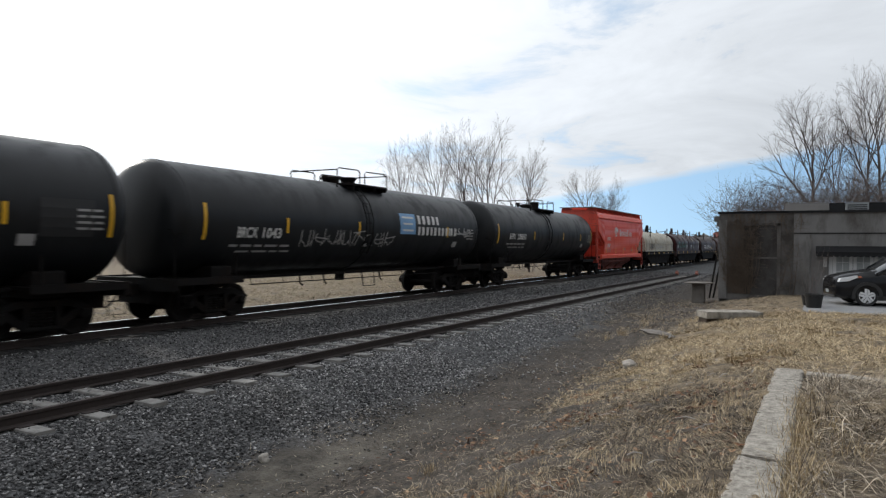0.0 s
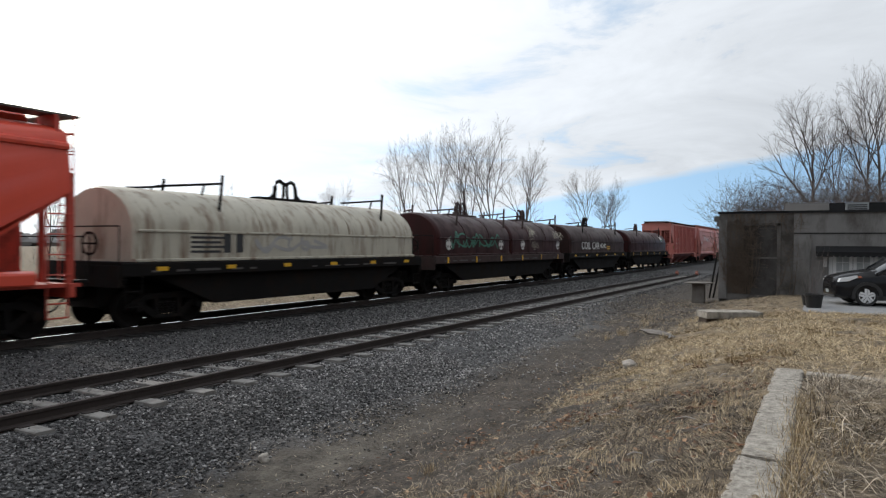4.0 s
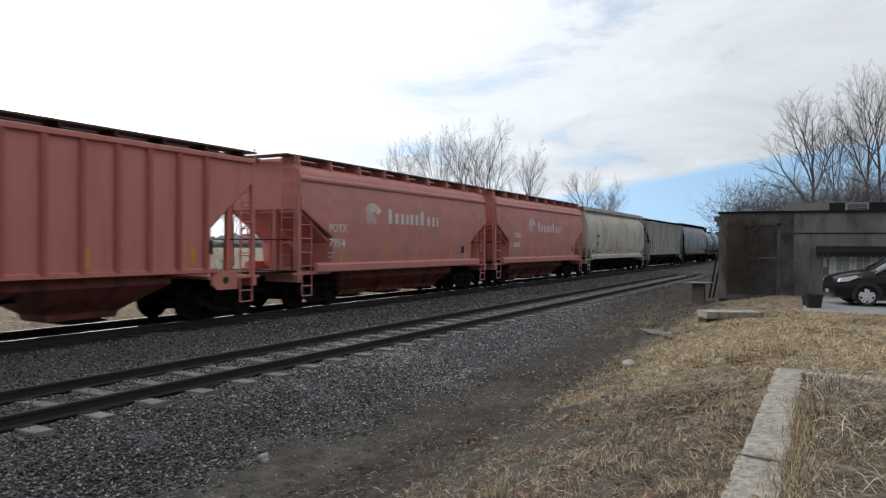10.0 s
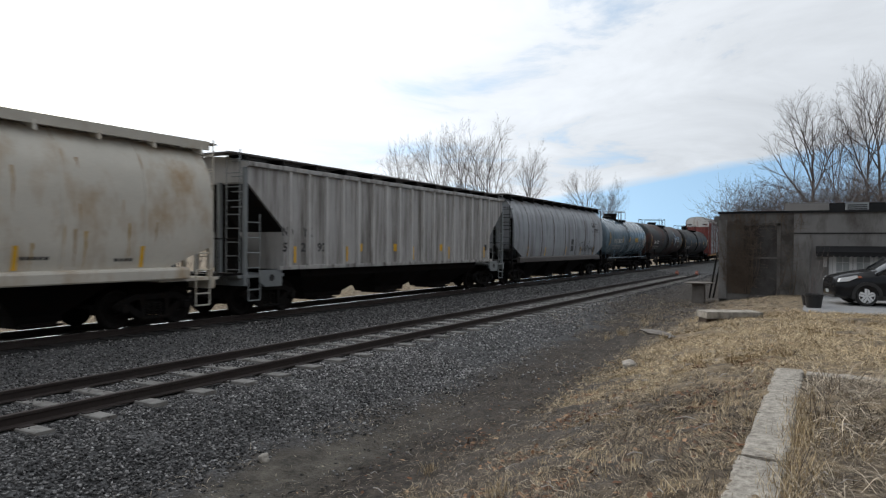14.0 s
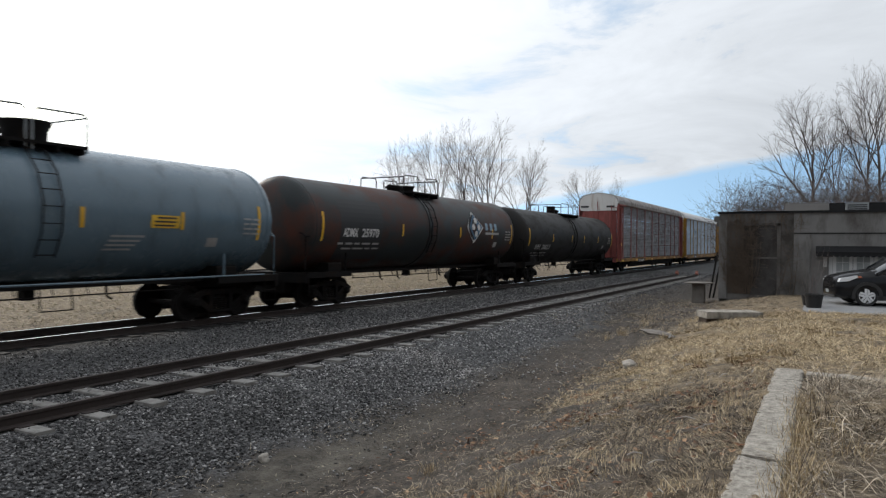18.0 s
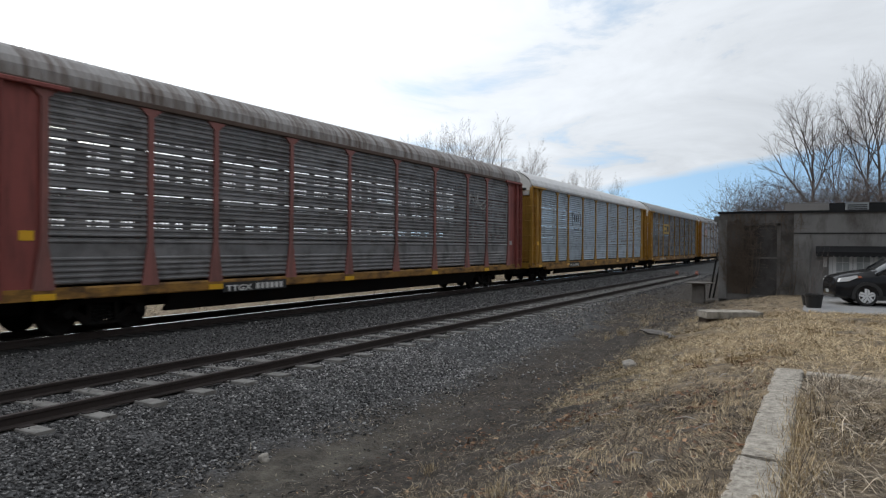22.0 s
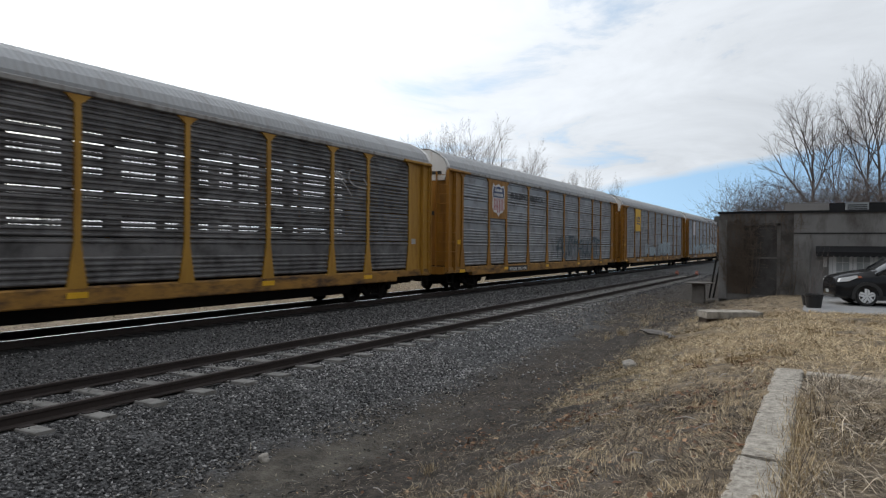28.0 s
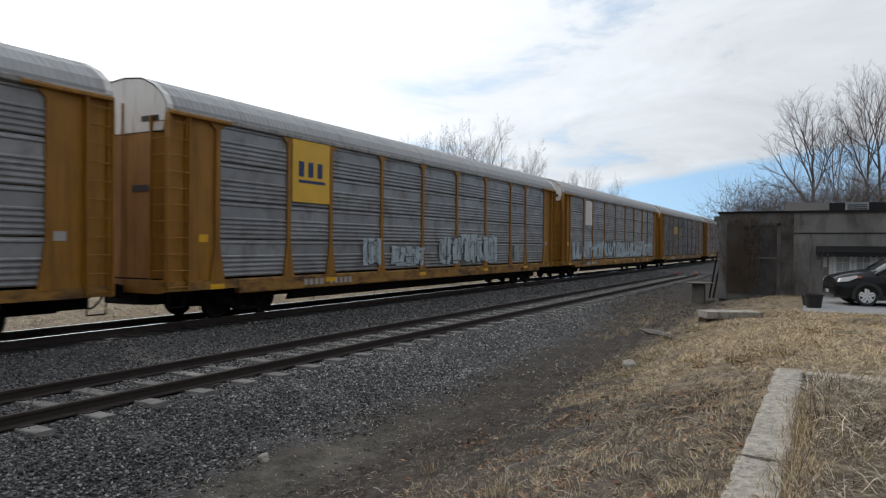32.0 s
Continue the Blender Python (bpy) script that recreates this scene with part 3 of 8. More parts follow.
def truck_meshes():
    side = Shape()
    # cast side frame: a bridge over two axle boxes with a dropped spring seat
    side.along_y([(x, z) for x, z in [(-1.16, 0.56), (-1.02, 0.66), (-0.55, 0.80), (0.55, 0.80), (1.02, 0.66), (1.16, 0.56), (1.10, 0.50), (0.55, 0.66), (-0.55, 0.66), (-1.10, 0.50)]], -0.07, 0.07)
    for s in (-1, 1):
        side.along_y([(s * 0.92, 0.55), (s * 0.40, 0.18), (s * 0.28, 0.18), (s * 0.28, 0.30), (s * 0.70, 0.58)][::(1 if s < 0 else -1)], -0.07, 0.07)
        side.box(s * 0.34 - 0.06, s * 0.34 + 0.06, -0.08, 0.08, 0.25, 0.70)
        side.box(s * 0.90 - 0.17, s * 0.90 + 0.17, -0.09, 0.09, 0.42, 0.60, 0.02)
    side.box(-0.40, 0.40, -0.10, 0.10, 0.17, 0.26, 0.02)
    spring = Shape()
    for x in (-0.18, 0.0, 0.18):
        for k in range(5):
            spring.turned([(0.27 + k * 0.06, 0.045), (0.285 + k * 0.06, 0.075), (0.31 + k * 0.06, 0.075), (0.325 + k * 0.06, 0.045)], "z", (x, 0, 0), 8)
    cap = Shape().turned([(-0.13, 0.07), (-0.12, 0.10), (-0.02, 0.13), (0.06, 0.13)], "y", (0, 0, 0), 12)
    bol = Shape().box(-0.2, 0.2, -0.98, 0.98, 0.42, 0.66, 0.05).box(-0.16, 0.16, -0.35, 0.35, 0.66, 0.74)
    ws = Shape().turned([(-1.05, 0.07), (1.05, 0.07)], "y", (0, 0, 0), 10)
    for s in (-1, 1):
        pr = [(s * 0.66, 0.10), (s * 0.66, 0.41), (s * 0.675, 0.483), (s * 0.70, 0.475), (s * 0.705, 0.458), (s * 0.80, 0.452), (s * 0.81, 0.44), (s * 0.80, 0.38), (s * 0.745, 0.33), (s * 0.735, 0.17), (s * 0.80, 0.14), (s * 0.80, 0.08)]
        ws.turned(pr, "y", (0, 0, 0), 28)
    TRUCK.update(side=side.mesh("side_frame"), spring=spring.mesh("spring_nest"), cap=cap.mesh("bearing_cap"), bolster=bol.mesh("bolster"), beam=Shape().box(-0.62, 0.62, -0.62, 0.62, 0.24, 0.86, 0.1).box(-0.95, 0.95, -0.08, 0.08, 0.34, 0.5).mesh("brake_beam"), wheelset=ws.mesh("wheelset", True))
    TRUCK["wheelset"].set_sharp_from_angle(angle=radians(35))
    for k in TRUCK:
        TRUCK[k].materials.append(M["wheel"] if k in ("wheelset", "spring") else M["under"])


truck_meshes()
WHEELS = []


def add_truck(car, x, wb=1.78):
    for s in (-1, 1):
        f = part("side_frame", TRUCK["side"], None, car)
        f.matrix_local = pose(x, s * 0.99, 0.0) if s < 0 else pose(x, s * 0.99, 0.0, 0, 0, 180)
        for a in (-1, 1):
            c = part("bearing_cap", TRUCK["cap"], None, f)
            c.matrix_local = pose(a * wb / 2, -0.04, 0.47)
        part("spring_nest", TRUCK["spring"], None, f)
    part("bolster", TRUCK["bolster"], None, car).matrix_local = pose(x, 0, 0)
    part("brake_beam", TRUCK["beam"], None, car).matrix_local = pose(x, 0, 0)
    for a in (-1, 1):
        w = part("wheelset", TRUCK["wheelset"], None, car)
        w.matrix_local = pose(x + a * wb / 2, 0, 0.457)
        WHEELS.append((w, x + a * wb / 2))


def add_ends(car, L, mat_, reach=0.0):
    """Couplers, draft sills and air hoses; L is the length over the pulling faces."""
    for s in (-1, 1):
        xe = s * L / 2
        sh = Shape().box(*sorted((xe - s * 1.6, xe - s * 0.28)), -0.17, 0.17, 0.70, 0.98)
        sh.box(*sorted((xe - s * 0.30, xe + s * 0.02)), -0.11, 0.09, 0.74, 0.94, 0.03)
        sh.box(*sorted((xe - s * 0.10, xe + s * 0.10)), 0.02, 0.16, 0.72, 0.96, 0.03)
        sh.box(*sorted((xe - s * 0.42, xe - s * 0.36)), -0.22, 0.22, 0.66, 1.02)
        part("coupler", sh, M["under"], car, "rusty knuckle coupler")
        part("draft_sill", Shape().box(*sorted((xe - s * 2.4, xe - s * 0.62)), -0.62, 0.62, 0.50, 1.04, 0.05), M["under"], car)
        p0 = Vector((xe - s * 0.45, 0.35, 0.80))
        pts = [p0 + Vector((s * 0.47 * k / 6, -0.1 * k / 6, -0.38 * math.sin(math.pi * k / 12))) for k in range(7)]
        part("air_hose", Shape().tube(pts, 0.024, 6), M["under"], car, "black rubber air hose")


def brake_rigging(car, x0, x1, z=0.75):
    sh = Shape()
    sh.tube([(x0, -0.35, z), (x1, -0.35, z)], 0.02, 5)
    sh.tube([(x0, 0.45, z - 0.07), (x1, 0.45, z - 0.07)], 0.03, 5)
    for i in range(7):
        x = x0 + (x1 - x0) * (i + 0.5) / 7
        sh.box(x - 0.02, x + 0.02, -0.37, -0.33, z - 0.02, z + 0.3)
    part("brake_pipe", sh, M["under"], car)
    xm = (x0 + x1) / 2
    part("brake_cylinder", Shape().turned([(-0.35, 0.08), (-0.3, 0.16), (0.25, 0.16), (0.3, 0.05), (0.6, 0.03)], "x", (xm - 1.2, 0.5, z), 12), M["under"], car)
    part("air_reservoir", Shape().turned([(-0.55, 0.05), (-0.5, 0.18), (0.5, 0.18), (0.55, 0.05)], "x", (xm + 0.9, -0.55, z + 0.05), 12), M["under"], car)


def tank_car(name, label, L, material, marks=None, R=1.53, zc=2.66, platform=True, sill_rail=False, dome=0.0, band=True, dark_band=None, rails=(-2.8, -0.5, 0.3, 1.5), rail_h=0.42, tapes=None, box=None, inset=0.52, band_x=-0.2):
    car = thing(name, label, "tank car", "cars of the freight train")
    xe = L / 2 - inset
    prof = [(-xe, 0.02)]
    prof += [(-xe + s, R * r) for s, r in ((0.02, 0.3), (0.06, 0.55), (0.12, 0.74), (0.20, 0.865), (0.29, 0.94), (0.38, 0.98), (0.46, 0.996), (0.52, 1.0))]
    prof += [(-xe * 0.5, R), (0, R)]
    prof += [(-s, r) for s, r in prof[:-1][::-1]]
    part("tank", Shape().turned(prof, "x", (0, 0, zc), 56), material, car, smooth=True)

    def on(u, v, o=0.012):
        """A point of the near flank: u along, v the arc's height over the axis."""
        a = v / R
        return Vector((u, -(R + o) * math.cos(a), zc + (R + o) * math.sin(a)))
    xb = L / 2 - 2.35
    for s in (-1, 1):
        # saddle, end platform, ladder stanchions
        part("saddle", Shape().box(s * xb - 0.35, s * xb + 0.35, -1.25, 1.25, 0.86, 1.42, 0.04), M["under"], car)
        x0, x1 = sorted((s * (L / 2 - 0.62), s * (xb - 0.55)))
        part("end_platform", Shape().box(x0, x1, -1.5, 1.5, 1.05, 1.11).box(x0, x1, -1.52, -1.46, 0.97, 1.15).box(x0, x1, 1.46, 1.52, 0.97, 1.15), M["under"], car)
        part("end_sill", Shape().box(*sorted((s * (L / 2 - 0.72), s * (L / 2 - 0.60))), -1.5, 1.5, 0.82, 1.14, 0.02), M["under"], car)
        rail = Shape()
        xr = s * (L / 2 - 0.68)
        rail.tube([(s * (xb - 0.3), -1.46, 1.12), (s * (xb - 0.3), -1.46, 1.75)], 0.035, 6)
        rail.tube([(s * (xb + 0.9), -1.40, 1.1), (xr, -1.40, 1.1), (xr, -1.40, 2.25), (xr, -1.25, 2.36), (xr, 1.25, 2.36), (xr, 1.40, 2.25), (xr, 1.40, 1.1)], 0.02, 6)
        rail.tube([(xr, -1.40, 2.25), (s * (L / 2 - 1.6), -1.45, 2.36)], 0.02, 6)
        part("end_railing", rail, material if sill_rail else M["under"], car)
        step = Shape()
        xs = s * (L / 2 - 0.95)
        step.tube([(xs - 0.22, -1.5, 1.05), (xs - 0.22, -1.5, 0.42), (xs + 0.22, -1.5, 0.42), (xs + 0.22, -1.5, 1.05)], 0.016, 5)
        step.tube([(xs - 0.22, -1.5, 0.72), (xs + 0.22, -1.5, 0.72)], 0.016, 5)
        part("step", step, M["under"], car)
        add_truck(car, s * xb)
    part("side_sill", Shape().box(-xb, xb, -0.30, 0.30, 1.0, 1.16).box(-xb, xb, -0.9, -0.82, 1.02, 1.10), M["under"], car)
    if sill_rail:
        part("side_rail", Shape().tube([(-xb - 1.2, -1.47, 1.16), (xb + 1.2, -1.47, 1.16)], 0.028, 6), material, car, "painted rail along the sill")
    hang = Shape()
    hang.tube([(-xb + 1.3, -1.0, 0.86), (xb - 1.3, -1.0, 0.86)], 0.018, 5)
    for k in range(9):
        x = (-1 + 2 * k / 8) * (xb - 1.4)
        hang.tube([(x, -1.0, 0.86), (x, -0.85, 1.12)], 0.014, 4)
    hang.tube([(-0.55, -1.35, 1.2), (-0.55, -1.42, 0.6), (0.15, -1.42, 0.6), (0.15, -1.35, 1.2)], 0.018, 5)
    hang.box(-0.12, 0.12, -0.12, 0.12, 0.74, 1.12)
    for x in (-3.1, -1.9, 1.4, 3.3):
        hang.tube([(x, -0.75, 1.1), (x, -0.8, 0.78), (x + 0.12, -0.8, 0.72)], 0.03, 6)
    part("bottom_piping", hang, M["under"], car)
    for s in (-1, 1):
        part("head_seam", Shape().turned([(-0.03, R - 0.004), (-0.018, R + 0.010), (0.018, R + 0.010), (0.03, R - 0.004)], "x", (s * (xe - 0.56), 0, zc), 56), material, car, smooth=True)
    if band:
        part("jacket_band", Shape().turned([(-0.16, R + 0.004), (-0.13, R + 0.03), (0.13, R + 0.03), (0.16, R + 0.004)], "x", (band_x, 0, zc), 56), dark_band or material, car, smooth=True)
    # ladder up the flank to the dome platform
    lad = Shape()
    for x in (-0.62, -0.2):
        lad.tube([on(x, v, 0.10) for v in (-0.95, -0.4, 0.2, 0.8, 1.4, 1.9)], 0.02, 5)
    for k in range(9):
        v = -0.9 + 0.33 * k
        lad.tube([on(-0.62, v, 0.10), on(-0.2, v, 0.10)], 0.012, 4)
    part("ladder", lad, M["under"], car)
    zt = zc + R
    if platform:
        ra, rb_, rc, rd = rails
        ra += 0.65
        deck = Shape().box(rb_ - 0.6, rd, -1.05, -0.25, zt - 0.12, zt - 0.06).box(rb_ - 0.6, rd, 0.25, 1.05, zt - 0.12, zt - 0.06)
        for x in (rb_ - 0.4, (rb_ + rd) / 2, rd - 0.1):
            deck.box(x - 0.03, x + 0.03, -1.05, 1.05, zt - 0.25, zt - 0.10)
        part("dome_platform", deck, M["under"], car)
        rl_mat = M["under"] if not sill_rail else M["grey_metal"]
        for y in (-1.0, 1.0):
            for xa, xb_ in ((ra, rb_), (rc, rd)):
                part("platform_railing", Shape().tube([(xa, y, zt - 0.25), (xa, y, zt + rail_h - 0.10), (xa + 0.1, y, zt + rail_h - 0.02), (xb_ - 0.1, y, zt + rail_h), (xb_, y, zt + rail_h - 0.08), (xb_, y, zt - 0.2)], 0.022, 6), rl_mat, car)
        part("platform_railing", Shape().tube([(rd, -1.0, zt + rail_h - 0.06), (rd, 1.0, zt + rail_h - 0.06)], 0.022, 6), rl_mat, car)
        part("platform_railing", Shape().tube([(ra, -1.0, zt + rail_h - 0.08), (ra, 1.0, zt + rail_h - 0.08)], 0.022, 6), rl_mat, car)
        xm = (rb_ + rc) / 2
        part("manway", Shape().turned([(zt - 0.15, 0.30), (zt + 0.10, 0.30), (zt + 0.11, 0.36), (zt + 0.18, 0.36), (zt + 0.24, 0.2), (zt + 0.25, 0.02)], "z", (xm - 0.5, 0, 0), 20), M["under"], car, smooth=True)
        vx = box if box is not None else xm + 0.5
        if box is not None:
            part("valve_housing", Shape().turned([(zt - 0.1, 0.27), (zt + 0.36, 0.27), (zt + 0.37, 0.30), (zt + 0.42, 0.30), (zt + 0.43, 0.02)], "z", (vx, 0, 0), 20), M["under"], car, smooth=True)
        else:
            hb = 0.22 + dome
            part("valve_housing", Shape().turned([(zt - 0.1, 0.24 + dome), (zt + hb * 0.6, 0.26 + dome), (zt + hb, 0.34 + dome), (zt + hb + 0.04, 0.34 + dome), (zt + hb + 0.05, 0.02)], "z", (vx, 0, 0), 20), M["under"], car, smooth=True)
        part("relief_valve", Shape().turned([(zt - 0.05, 0.08), (zt + 0.12, 0.08), (zt + 0.14, 0.13), (zt + 0.22, 0.11), (zt + 0.26, 0.02)], "z", (ra + 0.6, 0, 0), 12), M["under"], car)
    # upright reflector tapes
    for u in tapes or (-xe + 0.85, -xe + 5.6, 2.0, xe - 3.0, xe - 0.7):
        part("reflector_tape", panel_patch(u - 0.05, u + 0.05, *((-0.32, 0.12) if abs(u) < xe - 1.3 else (-0.55, 0.4)), on, 1, 6), M["reflector"], car, "yellow reflective tape")
    if marks:
        text, u0, wide, z0, paint = marks
        words = text.split()
        unit = wide / (len(text) + 0.0)
        at = u0
        for word in words:
            lettering(word, 0.40, car, M[paint], lambda u, v: on(at + u, v + z0 - zc), width=unit * len(word) * 0.97)
            at += unit * (len(word) + 1)
        part("data_lines", bars(u0 - 0.2, z0 - zc - 0.28, [0.3, 0.4, 0.3, 0.5, 0.4], 0.07, 0.12, on, bars(u0 + 0.1, z0 - zc - 0.46, [0.5, 0.6, 0.3, 0.4], 0.06, 0.12, on)), M["dull_white"], car, "small unreadable white data lines", kind="stuff")
    part("data_lines", bars(xe - 1.5, 0.0, [0.3, 0.22], 0.05, 0.06, on, bars(xe - 1.5, -0.13, [0.2, 0.36], 0.05, 0.06, on, bars(xe - 1.5, -0.26, [0.34, 0.2], 0.05, 0.06, on, bars(xe - 1.5, -0.39, [0.25, 0.3], 0.05, 0.06, on)))), M["dull_white"], car, "small unreadable white data lines", kind="stuff")
    head = Shape()
    for k, (w, h) in enumerate(((0.62, 0.10), (0.42, 0.05), (0.34, 0.05))):
        z = zc + 0.62 - 0.2 * k
        head.box(-xe - 0.02 + 0.13 + 0.03 * k, -xe + 0.15 + 0.03 * k, -0.62, -0.62 + w, z, z + h)
    part("head_data", head, M["dull_white"], car, "small unreadable white lines on the tank head", kind="stuff")
    part("data_panel", panel_patch(xe - 2.7, xe - 2.35, -0.75, -0.5, on, 2, 2), M["dull_white"], car, "small white stencil")
    add_ends(car, L, material)
    return car, on, xe


M["grey_metal"] = mat("grey_painted_steel", (0.20, 0.215, 0.22, 1), 0.55, var=0.2, bump=0.05)
M["red_steel"] = mat("red_painted_steel", (0.50, 0.065, 0.04, 1), 0.5, var=0.2, dirt=(0.2, 0.045, 0.03, 1), amount=0.45, bump=0.05)
M["black_panel"] = mat("black_stencil_panel", (0.016, 0.016, 0.017, 1), 0.6, var=0.2, bump=0.0)


# hopper red with grime, darkened by the shade of undersides and end recesses
M["red_shade"] = mat("grimy_shaded_red_paint", (0.26, 0.075, 0.06, 1), 0.7, var=0.25, dirt=(0.10, 0.04, 0.034, 1), amount=0.55, bump=0.05)
M["pink_post"] = mat("faded_red_post_paint", (0.47, 0.125, 0.105, 1), 0.6, var=0.12, dirt=(0.36, 0.10, 0.085, 1), amount=0.5, stretch=(2, 1, 0.2), bump=0.05)


def hopper_car(name, label, L, material, style, trim, bays=3, zs=1.28, zt=4.46, top_mat=None, xend=None, seam=None):
    """A covered hopper: style 'smooth' (bowed flanks), 'ribbed' (flat flanks with side posts) or 'round' (curved plates with seams)."""
    car = thing(name, label, "hopper car", "cars of the freight train")
    xe = L / 2 - (xend or 0.62)
    hw = 1.50
    if style == "ribbed":
        prof = [(1.44, zs), (1.44, zt - 0.18), (1.40, zt - 0.06), (0.62, zt + 0.10), (0.0, zt + 0.14)]
    elif style == "smooth":
        prof = [(1.44, zs), (1.49, zs + 0.5), (1.52, zs + 1.3), (1.50, zs + 2.1), (1.43, zt - 0.48), (1.41, zt - 0.40), (1.38, zt - 0.18), (1.15, zt - 0.02), (0.6, zt + 0.10), (0.0, zt + 0.13)]
    else:
        prof = [(1.40, zs), (1.50, zs + 0.55), (1.54, zs + 1.2), (1.52, zs + 1.9), (1.42, zs + 2.45), (1.22, zs + 2.85), (0.95, zt - 0.02), (0.6, zt + 0.08), (0.0, zt + 0.12)]
    pz, py = [p[1] for p in prof], [p[0] for p in prof]

    def flank(z):
        return float(np.interp(z, pz, py))

    def on(u, v, o=0.008):
        return Vector((u, -flank(v) - o, v))
    zslope, zlow = {"smooth": (3.08, 2.26), "ribbed": (3.72, 2.46), "round": (1.95, 1.36)}[style]
    # the side sheets are cut along the slope of the end bays
    stations = [(-xe, zslope), (-xe + 1.5, zlow), (-xe + 1.52, zs), (xe - 1.52, zs), (xe - 1.5, zlow), (xe, zslope)]
    rings = []
    for x, zb in stations:
        zz = [zb + (zt + 0.13 - zb) * k / 22 for k in range(23)] if style != "ribbed" else [zb + (zt - 0.18 - zb) * k / 6 for k in range(7)] + [zt - 0.06, zt + 0.10, zt + 0.14]
        half = [(x, -flank(z), z) for z in zz]
        half[-1] = (x, 0.0, half[-1][2])
        rings.append(half + [(x, -y, z) for x, y, z in half[:-1][::-1]])
    part("body", Shape().rows(rings), material, car, smooth=True)
    # end bays below the cut: sloping sheet and shear plate
    for s in (-1, 1):
        sl = Shape().along_y([(s * (xe - 0.05), zslope - 0.02), (s * (xe - 2.9), zs - 0.05), (s * (xe - 2.9), zs - 0.12), (s * (xe - 0.05), zslope - 0.10)][::s], -1.38, 1.38)
        # ribbed ends: the recess's shade is put into the colour, near-black on grey
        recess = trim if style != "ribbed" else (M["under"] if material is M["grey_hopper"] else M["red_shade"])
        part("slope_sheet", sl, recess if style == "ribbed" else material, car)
        part("shear_plate", Shape().box(*sorted((s * (xe - 1.55), s * (xe + 0.30))), -1.42, 1.42, 1.08, 1.16), M["under"] if trim is M["under"] else trim, car)
        for y in ((-0.03, 0.74) if s > 0 else (-0.03,)):
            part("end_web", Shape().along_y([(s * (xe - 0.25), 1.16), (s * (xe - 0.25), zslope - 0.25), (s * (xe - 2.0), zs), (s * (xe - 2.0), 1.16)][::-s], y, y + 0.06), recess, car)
        # corner posts, cross ladder and side ladder
        for y in (-1.40, -0.45, 0.45, 1.40):
            part("end_post", Shape().box(s * (xe + 0.02) - 0.055, s * (xe + 0.02) + 0.055, y - 0.05, y + 0.05, 1.1, max(zslope, 3.0) + 0.4 if abs(y) > 1 else max(zslope, 3.0)), trim, car)
        lad = Shape()
        xl = s * (xe + 0.06)
        for k in range(8):
            z = 1.35 + k * 0.42
            if z < zt:
                lad.tube([(xl, -1.47, z), (xl - s * 0.55, -1.47, z)] if z < 3.0 else [(xl, -1.47, z), (xl, -0.95, z)], 0.016, 5)
        lad.tube([(xl - s * 0.55, -1.47, 1.1), (xl - s * 0.55, -1.47, 2.85)], 0.02, 5)
        for k in range(9):
            lad.tube([(s * (xe + 0.16), -1.35, 1.3 + 0.38 * k), (s * (xe + 0.16), -0.85, 1.3 + 0.38 * k)], 0.014, 5)
        for y in (-1.35, -0.85):
            lad.tube([(s * (xe + 0.16), y, 1.0), (s * (xe + 0.16), y, zt + 0.25)], 0.018, 5)
        part("ladder", lad, trim, car)
        st = Shape()
        for dx in (0.05, 0.5):
            st.tube([(s * (xe - dx), -1.48, 1.1), (s * (xe - dx), -1.48, 0.45)], 0.02, 5)
        for z in (0.45, 0.75):
            st.tube([(s * (xe - 0.05), -1.48, z), (s * (xe - 0.5), -1.48, z)], 0.02, 5)
        part("step", st, trim, car)
        part("end_platform", Shape().box(*sorted((s * (xe + 0.12), s * (L / 2 - 0.18))), -1.42, 1.42, 1.16, 1.22).tube([(s * (L / 2 - 0.3), -1.40, 1.2), (s * (L / 2 - 0.3), -1.40, 2.15), (s * (L / 2 - 0.3), 1.40, 2.15), (s * (L / 2 - 0.3), 1.40, 1.2)], 0.018, 5), M["under"], car)
        part("end_sill", Shape().box(*sorted((s * (xe + 0.0), s * (xe + 0.12))), -1.48, 1.48, 0.86, 1.16, 0.02), trim, car)
        add_truck(car, s * (L / 2 - 2.0))
    x = -L / 2 + 0.42
    part("brake_wheel", Shape().turned([(-0.02, 0.26), (-0.02, 0.30), (0.02, 0.30), (0.02, 0.26), (-0.02, 0.26)], "x", (x, 0.5, 2.3), 20, False).box(x - 0.015, x + 0.015, 0.22, 0.78, 2.28, 2.32).box(x - 0.015, x + 0.015, 0.48, 0.52, 2.02, 2.58), trim, car)
    # side sill
    if style != "ribbed":
        for y in (-1, 1):
            part("side_sill", Shape().along_x([(y * 1.36, 1.14), (y * 1.53, 1.14), (y * 1.55, 1.17), (y * 1.55, 1.36), (y * 1.53, 1.40), (y * 1.40, 1.44)][::y], -xe + 0.75, xe - 0.75), material if trim is not M["under"] else M["grating"], car)
    else:
        for y in (-1, 1):
            part("side_sill", Shape().box(-xe + 1.3, xe - 1.3, *sorted((y * 1.40, y * 1.5)), zs - 0.02, zs + 0.10, 0.01), material, car)
            part("top_chord", Shape().box(-xe, xe, *sorted((y * 1.38, y * 1.53)), zt - 0.19, zt - 0.06, 0.015), material, car)
    if style == "smooth":
        for y in (-1, 1):
            part("side_plate", Shape().along_x([(y * 1.40, zt - 0.52), (y * 1.485, zt - 0.50), (y * 1.50, zt - 0.44), (y * 1.485, zt - 0.38), (y * 1.38, zt - 0.33)][::y], -xe, xe), material, car)
    # outlet bays
    n = bays
    span = 2 * (xe - 2.55)
